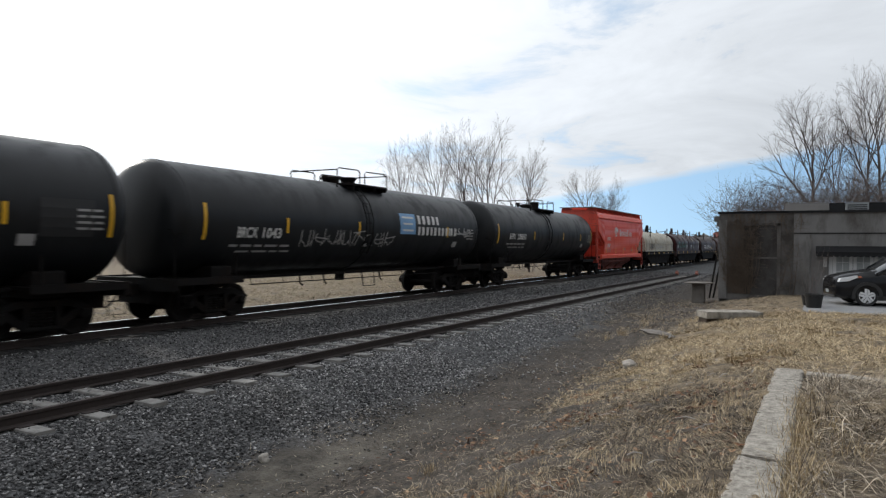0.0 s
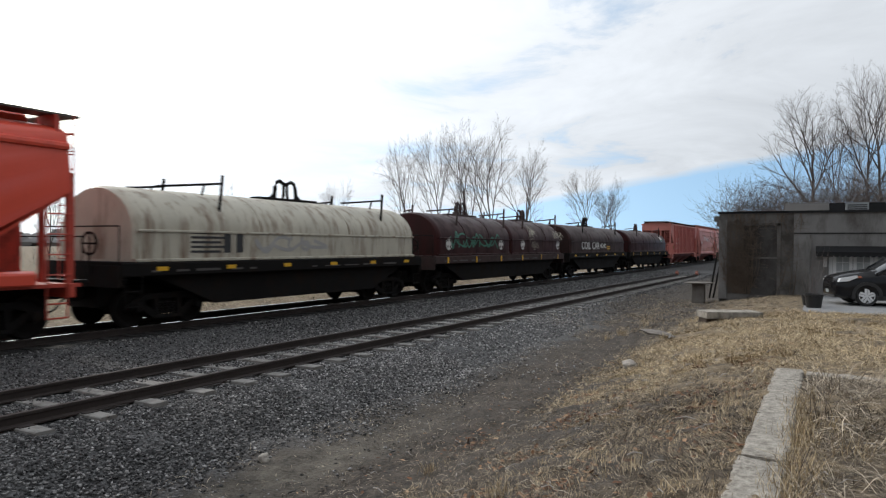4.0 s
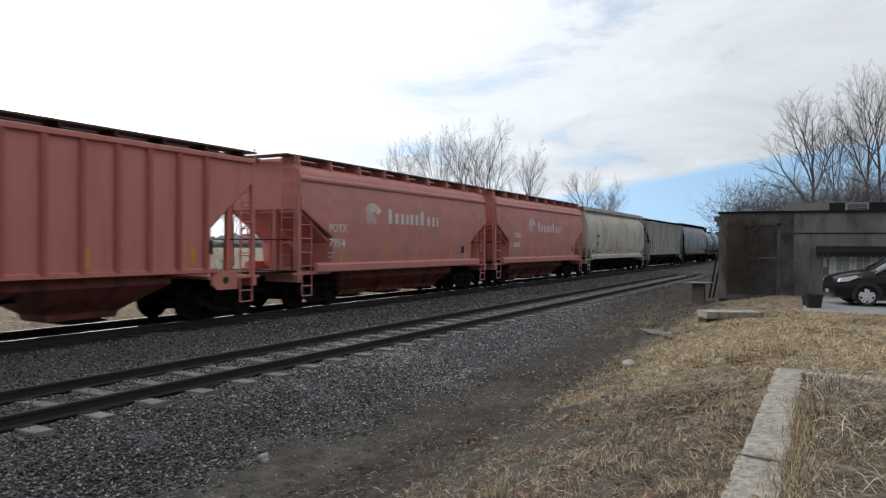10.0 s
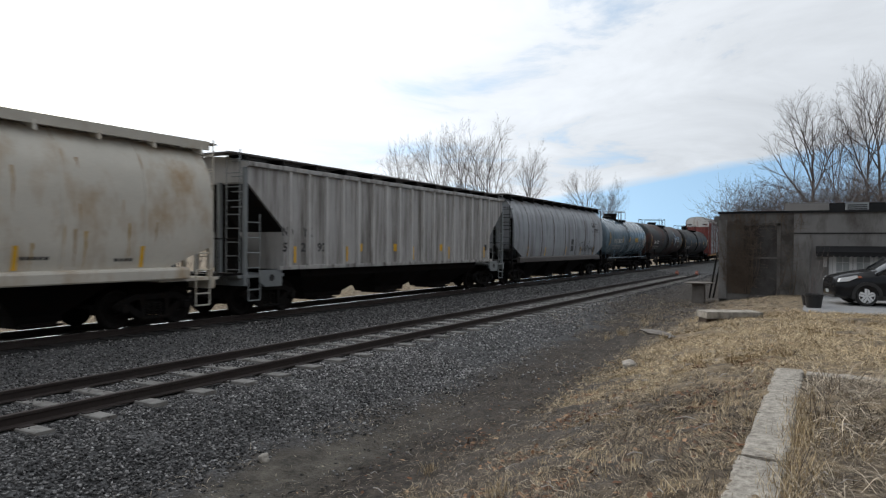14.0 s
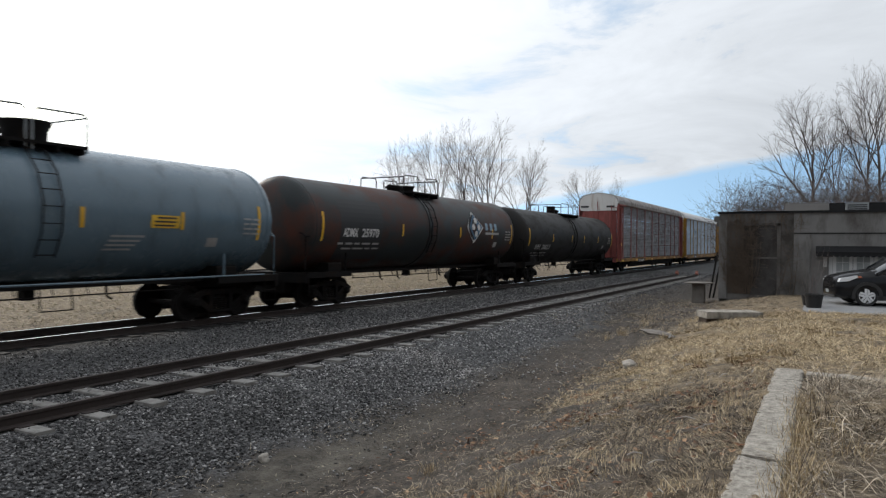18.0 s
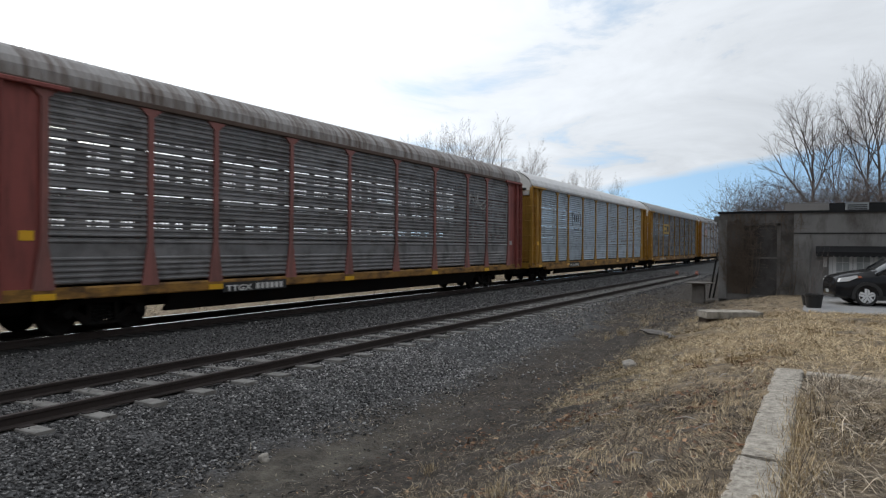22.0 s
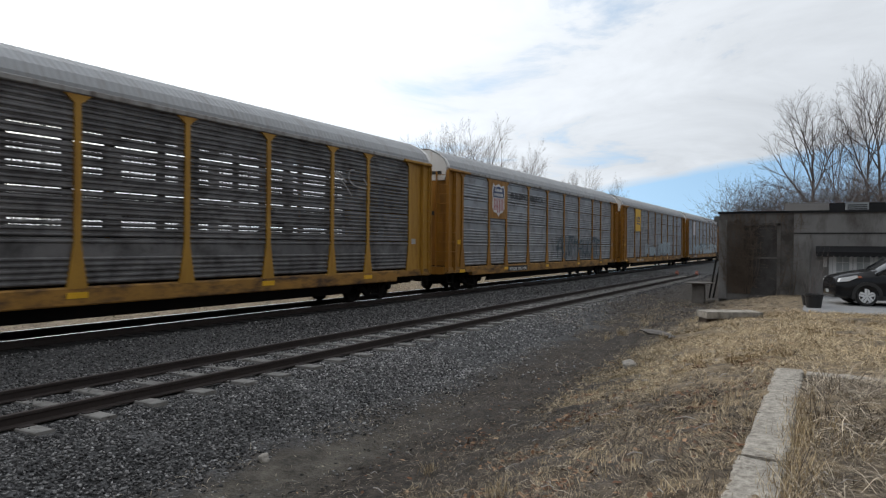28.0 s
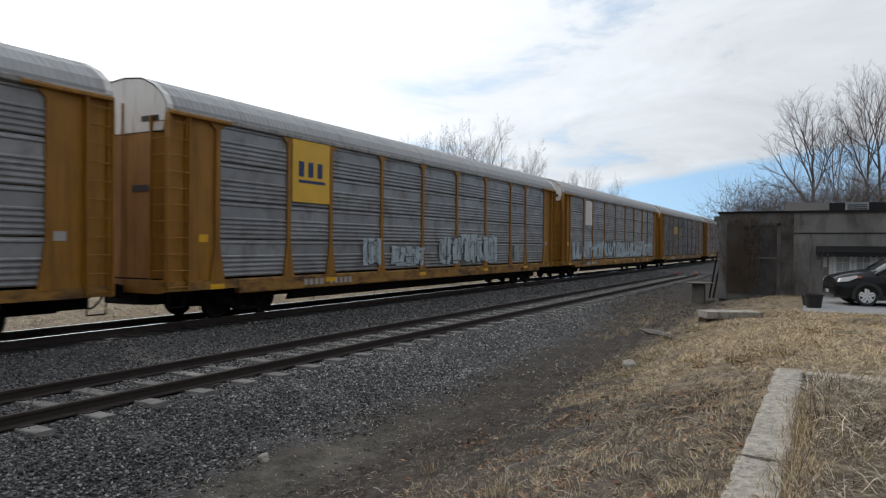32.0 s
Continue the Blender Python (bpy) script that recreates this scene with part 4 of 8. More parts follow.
    for k in range(n):
        xc = -span / 2 + span * (k + 0.5) / n
        w = span / n
        drop, foot = {"ribbed": (0.26, 0.25), "smooth": (0.42, 0.36), "round": (0.12, 0.20)}[style]
        half_y = 1.05 if style == "smooth" else 1.2
        bay = Shape().rows([[(xc + a * hx, c * hy, z) for a, c in ((-1, -1), (1, -1), (1, 1), (-1, 1))] for hx, hy, z in ((w * foot * 0.94, 0.46, 0.26), (w * foot, 0.5, 0.42), (w / 2, half_y, zs - drop), (w / 2, half_y, zs))])
        # bay colours hold the underside's shade: darkened red, else the near-black underframe
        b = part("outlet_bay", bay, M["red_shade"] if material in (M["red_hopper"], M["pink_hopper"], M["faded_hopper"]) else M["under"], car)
        part("outlet_gate", Shape().box(xc - 0.42, xc + 0.42, -0.55, 0.55, 0.17, 0.27).tube([(xc - 0.5, -0.62, 0.22), (xc + 0.5, -0.62, 0.22)], 0.025, 6), M["under"], b)
    part("centre_sill", Shape().box(-L / 2 + 1.2, L / 2 - 1.2, -0.3, 0.3, 0.72, 1.05), M["under"], car)
    # roof: hatch trough and running boards on brackets
    up = 0.24 if style == "smooth" else 0.15
    part("roof_hatch", Shape().box(-xe + 0.4, xe - 0.4, -0.60, 0.60, zt + 0.04, zt + up + 0.015, 0.04), top_mat or material, car)
    for y in (-1, 1):
        y0, y1 = sorted((y * 0.62, y * 1.22))
        rb = part("running_board", Shape().box(-xe - 0.12, xe + 0.12, y0, y1, zt + up - 0.0, zt + up + 0.04), M["grating"], car, "steel grating walkway")
        if style == "round" and trim is material:
            part("roof_edge", Shape().along_x([(y * 1.20, zt - 0.02), (y * 1.25, zt - 0.02), (y * 1.27, zt + up + 0.05), (y * 1.225, zt + up + 0.05)][::y], -xe - 0.12, xe + 0.12), material, car)
        nb = max(8, int(L / 1.45))
        bm_ = Shape().along_x([(y * 0.55, zt + 0.08), (y * 1.30, zt - 0.16), (y * 1.24, zt + up), (y * 0.62, zt + up)][::y], -0.03, 0.03).mesh("bracket")
        bm_.materials.append(trim if style != "ribbed" else (top_mat or material))
        for k in range(nb):
            part("bracket", bm_, None, rb).matrix_local = pose(-xe + 0.15 + (2 * xe - 0.3) * k / (nb - 1), 0, 0)
    for s in (-1, 1):
        part("end_walk", Shape().box(*sorted((s * (xe - 0.05), s * (xe + 0.40))), -1.22, 1.22, zt + up - 0.005, zt + up + 0.035), M["grating"], car)
    if style == "ribbed":
        nr = int(2 * xe / 0.83)
        pm = Shape().along_z([(-0.075, 0.0), (-0.055, -0.09), (0.055, -0.09), (0.075, 0.0)], zs + 0.06, zt - 0.19).mesh("side_post")
        pm.materials.append(M["grey_rib"] if material is M["grey_hopper"] else M["pink_post"])
        for k in range(1, nr):
            x = -xe + 2 * xe * k / nr
            if abs(x) > xe - 1.45:
                continue
            part("side_post", pm, None, car).matrix_local = pose(x, -1.438, 0)
        # bolster plates with a lightening hole, over the trucks
        for s in (-1, 1):
            xp = s * (xe - 1.0)
            bp = part("bolster_plate", Shape().along_y([(xp - 0.45, zs), (xp + 0.45, zs), (xp + 0.45, 0.80), (xp - 0.25, 0.80), (xp - 0.45, 0.95)][::-1], -1.44, -1.38), material if material is M["pink_hopper"] else trim, car)
            part("plate_hole", Shape().turned([(-1.446, 0.10), (-1.436, 0.10)], "y", (xp + 0.02, 0, 1.05), 14), M["black_panel"], bp)
    if style == "round":
        sm = Shape()
        for k in range(1, 8):
            x = -xe + 2 * xe * k / 8
            zz = [zs + 0.1 + (zt - 0.15 - zs) * q / 14 for q in range(15)]
            sm.rows([[on(x + d, z, o) for z in zz] for d, o in ((-0.03, 0.0), (-0.015, 0.012), (0.015, 0.012), (0.03, 0.0))], closed=False, caps=False)
        part("plate_seams", sm, seam or material, car, smooth=True, kind="stuff")
    for u in (-xe + 2.0, -xe + 4.6, 0.2, 3.1, xe - 2.1):
        if abs(u) < xe - 1.4:
            part("reflector_tape", panel_patch(u - 0.05, u + 0.05, 1.46, 1.95, lambda a, b: on(a, b, 0.012 if style != "ribbed" else 0.012)), M["reflector"], car, "yellow reflective tape")
    add_ends(car, L, material)
    return car, on, xe


M["grating"] = mat("weathered_steel_grating", (0.10, 0.09, 0.085, 1), 0.7, 0.3, var=0.3, bump=0.3)


def coil_car(name, label, L, material, deck_mat, zb=1.62, zt=3.40, lift_x=0.0, hoods=1):
    car = thing(name, label, "coil car", "cars of the freight train")
    xe = L / 2 - 0.95
    hw = 1.42

    def ring(x, inset=0.0):
        h = hw - inset
        half = [(-h, zb), (-h, zb + 0.68)]
        for k in range(1, 11):
            a = k / 10 * math.pi / 2
            half.append((-h * math.cos(a), zb + 0.68 + (zt - inset * 0.6 - zb - 0.68) * math.sin(a)))
        half[-1] = (0.0, half[-1][1])
        return [(x, y, z) for y, z in half] + [(x, -y, z) for y, z in half[:-1][::-1]]
    dark = M["under"] if material is not M["coil_brown"] else M["under_red"]
    ends = [(-xe, xe)] if hoods == 1 else [(-xe, -0.06), (0.06, xe)]

    def on(u, v, o=0.010):
        k = v - (zb + 0.68)
        y = hw if k <= 0 else hw * math.sqrt(max(0.0, 1 - (k / (zt - zb - 0.68)) ** 2))
        return Vector((u, -y - o, v))
    for h0, h1 in ends:
        hood = part("hood", Shape().rows([ring(h0, 0.10), ring(h0 + 0.10, 0.02), ring(h0 + 0.25), ring(h1 - 0.25), ring(h1 - 0.10, 0.02), ring(h1, 0.10)]), material, car, smooth=True)
        for y in (-1, 1):
            part("hood_rib", Shape().box(h0 + 0.05, h1 - 0.05, *sorted((y * (hw - 0.01), y * (hw + 0.035))), zb + 0.66, zb + 0.72, 0.01), material, hood)
        part("hood_skirt", Shape().box(h0, h1, -hw - 0.04, hw + 0.04, zb - 0.05, zb + 0.03, 0.015), material, hood)
        for x in (h0 + (h1 - h0) / 3, h1 - (h1 - h0) / 3):
            part("hood_band", Shape().rows([[(x + d, y * (1 + o), z + (0.012 if o else 0)) for _, y, z in ring(0)[1:-1]] for d, o in ((-0.05, 0), (-0.04, 0.012), (0.04, 0.012), (0.05, 0))], closed=False, caps=False), material, hood, smooth=True)
        # lifting bail: a base strip and two loops
        c = (h0 + h1) / 2 + lift_x
        bail = Shape().box(c - 1.35, c + 1.35, -0.22, 0.22, zt - 0.03, zt + 0.07, 0.02)
        bail.tube([(c - 0.52, 0, zt), (c - 0.48, 0, zt + 0.44), (c - 0.40, 0, zt + 0.58), (c - 0.26, 0, zt + 0.63), (c - 0.12, 0, zt + 0.56), (c, 0, zt + 0.52), (c + 0.12, 0, zt + 0.56), (c + 0.26, 0, zt + 0.63), (c + 0.40, 0, zt + 0.58), (c + 0.48, 0, zt + 0.44), (c + 0.52, 0, zt)], 0.06, 8)
        for a in (-0.08, 0.08):
            bail.tube([(c + a * 1.6, 0, zt), (c + a, 0, zt + 0.25), (c + a, 0, zt + 0.54)], 0.045, 8)
        for a in (-1, 1):
            bail.along_y([(c + a * 0.45, zt + 0.05), (c + a * 0.80, zt + 0.05), (c + a * 0.50, zt + 0.26)][::-a], -0.03, 0.03)
        part("lifting_bail", bail, dark, hood)
        reach = (h1 - h0) * (0.31 if hoods == 1 else 0.34)
        for x in (c - reach, c + reach):
            for y in (-1, 1):
                g = Shape().tube([(x - 0.10, y * 1.18, zt - 0.62), (x, y * 1.16, zt - 0.1), (x + 0.07, y * 1.14, zt + 0.44)], 0.045, 6)
                g.tube([(x + 0.04, y * 1.15, zt + 0.22), (x - 0.9, y * 0.9, zt + 0.12), (x - 1.6, y * 0.55, zt + 0.05)], 0.035, 6)
                g.tube([(x - 0.45, y * 1.03, zt + 0.16), (x - 0.5, y * 0.98, zt - 0.12)], 0.03, 5)
                part("stacking_guide", g, dark, hood)
    # deck, side sills, deep centre girder
    part("deck", Shape().box(-L / 2 + 0.55, L / 2 - 0.55, -1.44, 1.44, 1.50, 1.58), deck_mat, car)
    for y in (-1, 1):
        part("side_sill", Shape().box(-L / 2 + 0.55, L / 2 - 0.55, *sorted((y * 1.42, y * 1.52)), 1.24, 1.56, 0.02), deck_mat, car)
        part("girder", Shape().along_y([(-xe + 0.6, 1.26), (xe - 0.6, 1.26), (xe - 2.6, 0.46), (-xe + 2.6, 0.46)][::-1], *sorted((y * 0.70, y * 1.30))), M["under"], car)
    part("centre_sill", Shape().box(-L / 2 + 1.0, L / 2 - 1.0, -0.33, 0.33, 0.62, 1.1), M["under"], car)
    ds = Shape()
    rnd = random.Random(name)
    u = -xe + 0.4
    while u < xe - 0.8:
        w = rnd.choice((0.25, 0.4, 0.55, 0.8))
        if rnd.random() < 0.55:
            ds.box(u, u + w, -1.528, -1.521, 1.33, 1.33 + rnd.choice((0.03, 0.05, 0.06)))
        u += w + rnd.uniform(0.2, 0.6)
    part("sill_stencil", ds, M["dull_mark"], car, "small unreadable white stencils", kind="stuff")
    for k in range(6):
        u = -xe + 0.7 + (2 * xe - 1.4) * k / 5
        part("reflector_tape", Shape().box(u - 0.16, u + 0.16, -1.530, -1.521, 1.36, 1.46) if material is not M["coil_brown"] else Shape().box(u - 0.06, u + 0.06, -1.532, -1.521, 1.26, 1.52), M["reflector"], car, "yellow reflective tape")
    for s in (-1, 1):
        part("end_sill", Shape().box(*sorted((s * (L / 2 - 0.6), s * (L / 2 - 0.48))), -1.5, 1.5, 1.0, 1.5, 0.02), deck_mat, car)
        lad = Shape()
        for z in (0.55, 0.9, 1.25):
            lad.tube([(s * (L / 2 - 0.65), -1.5, z), (s * (L / 2 - 1.1), -1.5, z)], 0.016, 5)
        for dx in (0.65, 1.1):
            lad.tube([(s * (L / 2 - dx), -1.5, 0.5), (s * (L / 2 - dx), -1.5, 1.3)], 0.016, 5)
        lad.tube([(s * (L / 2 - 0.56), -1.4, 1.5), (s * (L / 2 - 0.56), -1.4, 2.4), (s * (L / 2 - 0.56), 1.4, 2.4), (s * (L / 2 - 0.56), 1.4, 1.5)], 0.018, 5)
        part("ladder", lad, M["under"], car)
        add_truck(car, s * (L / 2 - 2.2))
    x = -L / 2 + 0.45
    part("brake_wheel", Shape().turned([(-0.02, 0.24), (-0.02, 0.28), (0.02, 0.28), (0.02, 0.24), (-0.02, 0.24)], "x", (x, -0.5, 2.0), 20, False).box(x - 0.015, x + 0.015, -0.75, -0.25, 1.98, 2.02).box(x - 0.015, x + 0.015, -0.52, -0.48, 1.3, 2.25), M["under"], car)
    brake_rigging(car, -L / 2 + 3.4, L / 2 - 3.4, 0.52)
    add_ends(car, L, material)
    return car, on, xe


PANELS = {}


def rack_panel(width, height, perforated):
    """A corrugated steel screen panel; perforated ones have rows of slots between bridges."""
    key = (round(width, 2), round(height, 2), perforated)
    if key in PANELS:
        return PANELS[key]
    sh = Shape()
    n = 8
    h = height / n
    d = 0.030
    prof = []
    if not perforated:
        # corrugated below, a plain strip on top
        for k in range(n):
            z0 = k * h
            prof += [(0.0, z0), (-d, z0 + h * 0.25), (-d, z0 + h * 0.5), (0.0, z0 + h * 0.72)] if k not in (5, 6) else [(0.0, z0)]
        prof.append((0.0, height))
        sh.rows([[(0.0, y, z) for y, z in prof], [(width, y, z) for y, z in prof]], closed=False, caps=False)
        PANELS[key] = sh.mesh("screen_panel")
        return PANELS[key]
    near_side = perforated == 1
    pitch, bridge = (0.115, 0.052) if near_side else (0.46, 0.05)
    groups = [(0.05, 0.27), (0.38, 0.94)] if near_side else [(0.04, 0.40), (0.46, 0.97)]
    cuts, holes = {0.0, width}, []
    for g0, g1 in groups:
        x = g0 * width
        while x + pitch - bridge < g1 * width:
            holes.append((x, x + pitch - bridge))
            cuts |= set(holes[-1])
            x += pitch
    xs = sorted(cuts)
    for k in range(n):
        z0 = k * h
        q = 0.62 if near_side else 0.36
        za, zb = z0 + h * q, z0 + h
        pr = [(0.0, z0), (-d, z0 + h * q * 0.33), (-d, z0 + h * q * 0.66), (0.0, za)]
        slots = k in ((1, 2, 3, 5, 6) if near_side else (0, 1, 2, 3, 5, 6))
        sh.rows([[(x, y, z) for y, z in pr] for x in xs], closed=False, caps=False)
        # holes between bridges; a seam strip keeps the rows apart
        zs = [za, za + 0.004, zb - 0.010, zb]
        base = len(sh.v)
        sh.v += [(x, 0.0, z) for x in xs for z in zs]
        for i in range(len(xs) - 1):
            mid = (xs[i] + xs[i + 1]) / 2
            closed_ = not slots or not any(p <= mid <= q_ for p, q_ in holes)
            for j in range(3):
                if closed_ or j != 1:
                    sh.f.append((base + i * 4 + j, base + (i + 1) * 4 + j, base + (i + 1) * 4 + j + 1, base + i * 4 + j + 1))
    # weld the strips into one sheet
    index, where_, keep = {}, [], []
    for v in sh.v:
        q = (round(v[0], 4), round(v[1], 4), round(v[2], 4))
        if q not in index:
            index[q] = len(keep)
            keep.append(v)
        where_.append(index[q])
    sh.v, sh.f = keep, [tuple(where_[i] for i in f) for f in sh.f]
    PANELS[key] = sh.mesh("screen_panel")
    return PANELS[key]


def autorack(name, label, L, body_mat, panel_mat, roof_mat, posts, post_mat=None, perforated=True, tint_rows=None, end_white=True, sill_mat=None, stencil=None):
    """A covered car carrier: flat car, posts, screen panels, corrugated arched roof and folding end doors. posts: their places along the car."""
    car = thing(name, label, "autorack", "car carriers of the freight train")
    xe = L / 2 - 0.72
    yo = 1.50
    sill = M["yellow_sill"]
    zlo = 0.82 if body_mat is M["rack_red"] else 0.68
    for y in (-1, 1):
        part("side_sill", Shape().along_x([(y * 1.36, zlo + 0.02), (y * 1.52, zlo), (y * 1.54, zlo + 0.03), (y * 1.54, 1.04), (y * 1.52, 1.08), (y * 1.36, 1.08)][::y], -xe + 2.4, xe - 2.4), sill, car)
        part("lower_flange", Shape().along_x([(y * 1.02, 0.36), (y * 1.16, 0.36), (y * 1.40, 0.84), (y * 1.26, 0.84)][::y], -xe + 4.8, xe - 4.8), M["under"], car)
        for s in (-1, 1):
            part("side_sill_end", Shape().along_x([(y * 1.36, 0.84), (y * 1.535, 0.84), (y * 1.535, 1.08), (y * 1.36, 1.08)][::y], *sorted((s * (xe - 2.4), s * (xe + 0.1)))), sill, car)
    part("deck", Shape().box(-xe, xe, -1.36, 1.36, 1.06, 1.16), M["under"], car)
    part("middle_deck", Shape().box(-xe + 0.6, xe - 0.6, -1.40, 1.40, 2.60, 2.66), M["under"], car)
    part("centre_sill", Shape().box(-L / 2 + 1.2, L / 2 - 1.2, -0.35, 0.35, 0.44, 1.02), M["under"], car)
    # roof
    arc = [(-1.56, 5.26), (-1.55, 5.36), (-1.42, 5.60), (-1.10, 5.86), (-0.65, 6.07), (0.0, 6.13)]
    if body_mat is M["rack_red"]:
        arc = [(-1.56, 5.26), (-1.55, 5.50), (-1.47, 5.66), (-1.24, 5.87), (-1.05, 5.97), (-0.5, 6.07), (0.0, 6.13)]
    arc = arc + [(-y, z) for y, z in arc[:-1][::-1]]
    rings = []
    nw = 300
    for i in range(nw + 1):
        x = -xe + 0.12 + (2 * xe - 0.24) * i / nw
        o = 0.010 if i % 2 else 0.0
        rings.append([(x, y * (1 - o * 0.3), z - o) for y, z in arc])
    part("roof", Shape().rows(rings, closed=False, caps=False), roof_mat, car)
    for y in (-1, 1):
        part("eave_rail", Shape().box(-xe, xe, *sorted((y * 1.47, y * 1.58)), 5.14, 5.27, 0.02), M["seam"] if roof_mat is M["roof_rust"] else M["eave"], car)
    # posts and panels
    edges = list(posts)
    pm = Shape().add([(-0.24, -0.05, 1.04), (0.24, -0.05, 1.04), (0.24, 0.0, 1.04), (-0.24, 0.0, 1.04), (-0.08, -0.05, 2.0), (0.08, -0.05, 2.0), (0.08, 0, 2.0), (-0.08, 0, 2.0), (-0.075, -0.05, 4.95), (0.075, -0.05, 4.95), (0.075, 0, 4.95), (-0.075, 0, 4.95), (-0.34, -0.05, 5.16), (0.34, -0.05, 5.16), (0.34, 0, 5.16), (-0.34, 0, 5.16)],
                    [(a + i, a + (i + 1) % 4, a + 4 + (i + 1) % 4, a + 4 + i) for a in (0, 4, 8) for i in range(4)] + [(0, 3, 2, 1), (12, 13, 14, 15)]).mesh("rack_post")
    pm.materials.append(post_mat or body_mat)
    for y in (-1, 1):
        for u in edges:
            part("rack_post", pm, None, car).matrix_local = pose(u, y * (yo + 0.0), 0, 0, 0, 0 if y < 0 else 180)
    rows_z = [1.11, 2.12, 3.13, 4.14, 5.15]
    for y in (-1, 1):
        for a, b in zip(edges[:-1], edges[1:]):
            w = b - a - 0.06
            for r in range(4):
                pf = (1 if y < 0 else 2) if perforated and r > 0 else 0
                me = rack_panel(w, rows_z[r + 1] - rows_z[r] - 0.026, pf)
                p = new("screen_panel", me)
                p.parent = car
                if not me.materials:
                    me.materials.append(panel_mat)
                p.material_slots[0].link = "OBJECT"
                p.material_slots[0].material = panel_mat
                p.matrix_local = pose(a + 0.03, y * (yo - 0.015), rows_z[r] + 0.025) if y < 0 else pose(b - 0.03, y * (yo - 0.015), rows_z[r] + 0.02, 0, 0, 180)
    # ends: corner bays, folding doors, white cap over them
    for s in (-1, 1):
        x0, x1 = sorted((s * xe, edges[0] if s < 0 else edges[-1]))
        for y in (-1, 1):
            part("corner_panel", Shape().box(x0, x1 - 0.05 if s < 0 else x1, *sorted((y * 1.44, y * 1.49)), 1.06, 5.15), body_mat, car)
        for y in (-1.56, 1.44):
            part("corner_post", Shape().box(*sorted((s * xe, s * (xe - 0.10))), y, y + 0.12, 1.0, 5.16, 0.01), body_mat, car)
        part("inner_post", Shape().box(*sorted((s * (xe - 0.55), s * (xe - 0.62))), -1.56, -1.46, 1.1, 5.16, 0.01), body_mat, car)
        for k in range(6):
            y0 = -1.38 + 0.46 * k
            a = 0.0 if 0 < k < 5 else 0.12
            d = part("end_door", Shape().along_z([(s * (xe - 0.02 - (a if k == 0 else 0)), y0), (s * (xe - 0.02 - (a if k == 5 else 0)), y0 + 0.455), (s * (xe - 0.07 - (a if k == 5 else 0)), y0 + 0.455), (s * (xe - 0.07 - (a if k == 0 else 0)), y0)][::s], 1.16, 4.72), body_mat, car)
        for y in (-0.9, 0.62):
            part("door_slot", Shape().box(*sorted((s * (xe - 0.03), s * (xe + 0.004))), y, y + 0.62, 3.28, 3.44), M["black_panel"], d)
        part("door_rods", Shape().tube([(s * (xe + 0.03), 0.05, 1.2), (s * (xe + 0.03), 0.05, 5.5)], 0.025, 6), body_mat, d)
        cap = Shape().along_x([(-1.38, 4.74), (1.38, 4.74)] + [(y * 0.97, z - 0.03) for y, z in arc[::-1]], *sorted((s * (xe - 0.10), s * xe)))
        part("end_cap", cap, M["end_white"] if end_white else body_mat, car, "white upper end sheet")
        for y in (-1.25, 0.75):
            part("cap_slot", Shape().box(*sorted((s * (xe - 0.01), s * (xe + 0.012))), y, y + 0.62, 4.98, 5.12), M["black_panel"], car)
        part("cap_roof", Shape().rows([[(x, y, z) for y, z in arc] for x in sorted((s * (xe - 0.16), s * (xe + 0.03)))], closed=False, caps=False), M["end_white"] if end_white else roof_mat, car)
        rung_side = Shape().tube([(s * (xe - 0.03), -1.60, 0), (s * (xe - 0.60), -1.60, 0)], 0.014, 5).mesh("rung")
        rung_end = Shape().tube([(s * (xe + 0.06), -1.56, 0), (s * (xe + 0.06), -1.02, 0)], 0.014, 5).mesh("rung")
        side_ladder = part("ladder", Shape().box(*sorted((s * (xe + 0.02), s * (xe - 0.02))), -1.62, -1.50, 0.9, 5.14).box(*sorted((s * (xe - 0.60), s * (xe - 0.64))), -1.62, -1.50, 0.9, 5.14), body_mat, car)
        end_ladder = part("ladder", Shape().box(*sorted((s * (xe + 0.02), s * (xe + 0.09))), -1.06, -1.02, 0.9, 5.1), body_mat, car)
        for me, on_ in ((rung_side, side_ladder), (rung_end, end_ladder)):
            me.materials.append(body_mat)
            for k in range(11):
                part("rung", me, None, on_).matrix_local = pose(0, 0, 0.95 + 0.40 * k)
        part("gutter", Shape().box(*sorted((s * xe, s * (xe - 2.0))), -1.64, -1.50, 5.12, 5.22, 0.02), body_mat, car)
        part("placard", Shape().box(*sorted((s * (xe - 1.02), s * (xe - 1.32))), -1.500, -1.492, 2.05, 2.25), M["reflector"] if s < 0 else M["dull_white"], car, "small yellow notice")
        st = Shape()
        for dx in (0.1, 0.55):
            st.tube([(s * (xe - dx), -1.5, 1.0), (s * (xe - dx), -1.5, 0.45)], 0.018, 5)
        st.tube([(s * (xe - 0.1), -1.5, 0.45), (s * (xe - 0.55), -1.5, 0.45)], 0.018, 5)
        part("step", st, M["under"], car)
        part("end_sill", Shape().box(*sorted((s * xe, s * (xe + 0.14))), -1.45, 1.45, 0.80, 1.12, 0.02), body_mat, car)
        add_truck(car, s * (L / 2 - 3.9))
    for u in [e for k, e in enumerate(edges) if k % 2 == 0]:
        part("reflector_tape", Shape().box(u - 0.24, u + 0.24, -1.552, -1.541, 0.84, 0.97), M["reflector"], car, "yellow reflective tape")
    ds = Shape()
    for k, w in enumerate((0.16, 0.16, 0.16, 0.16, 0.0, 0.16, 0.16, 0.16, 0.16, 0.16)):
        if w:
            u = edges[1] + 0.7 + k * 0.25
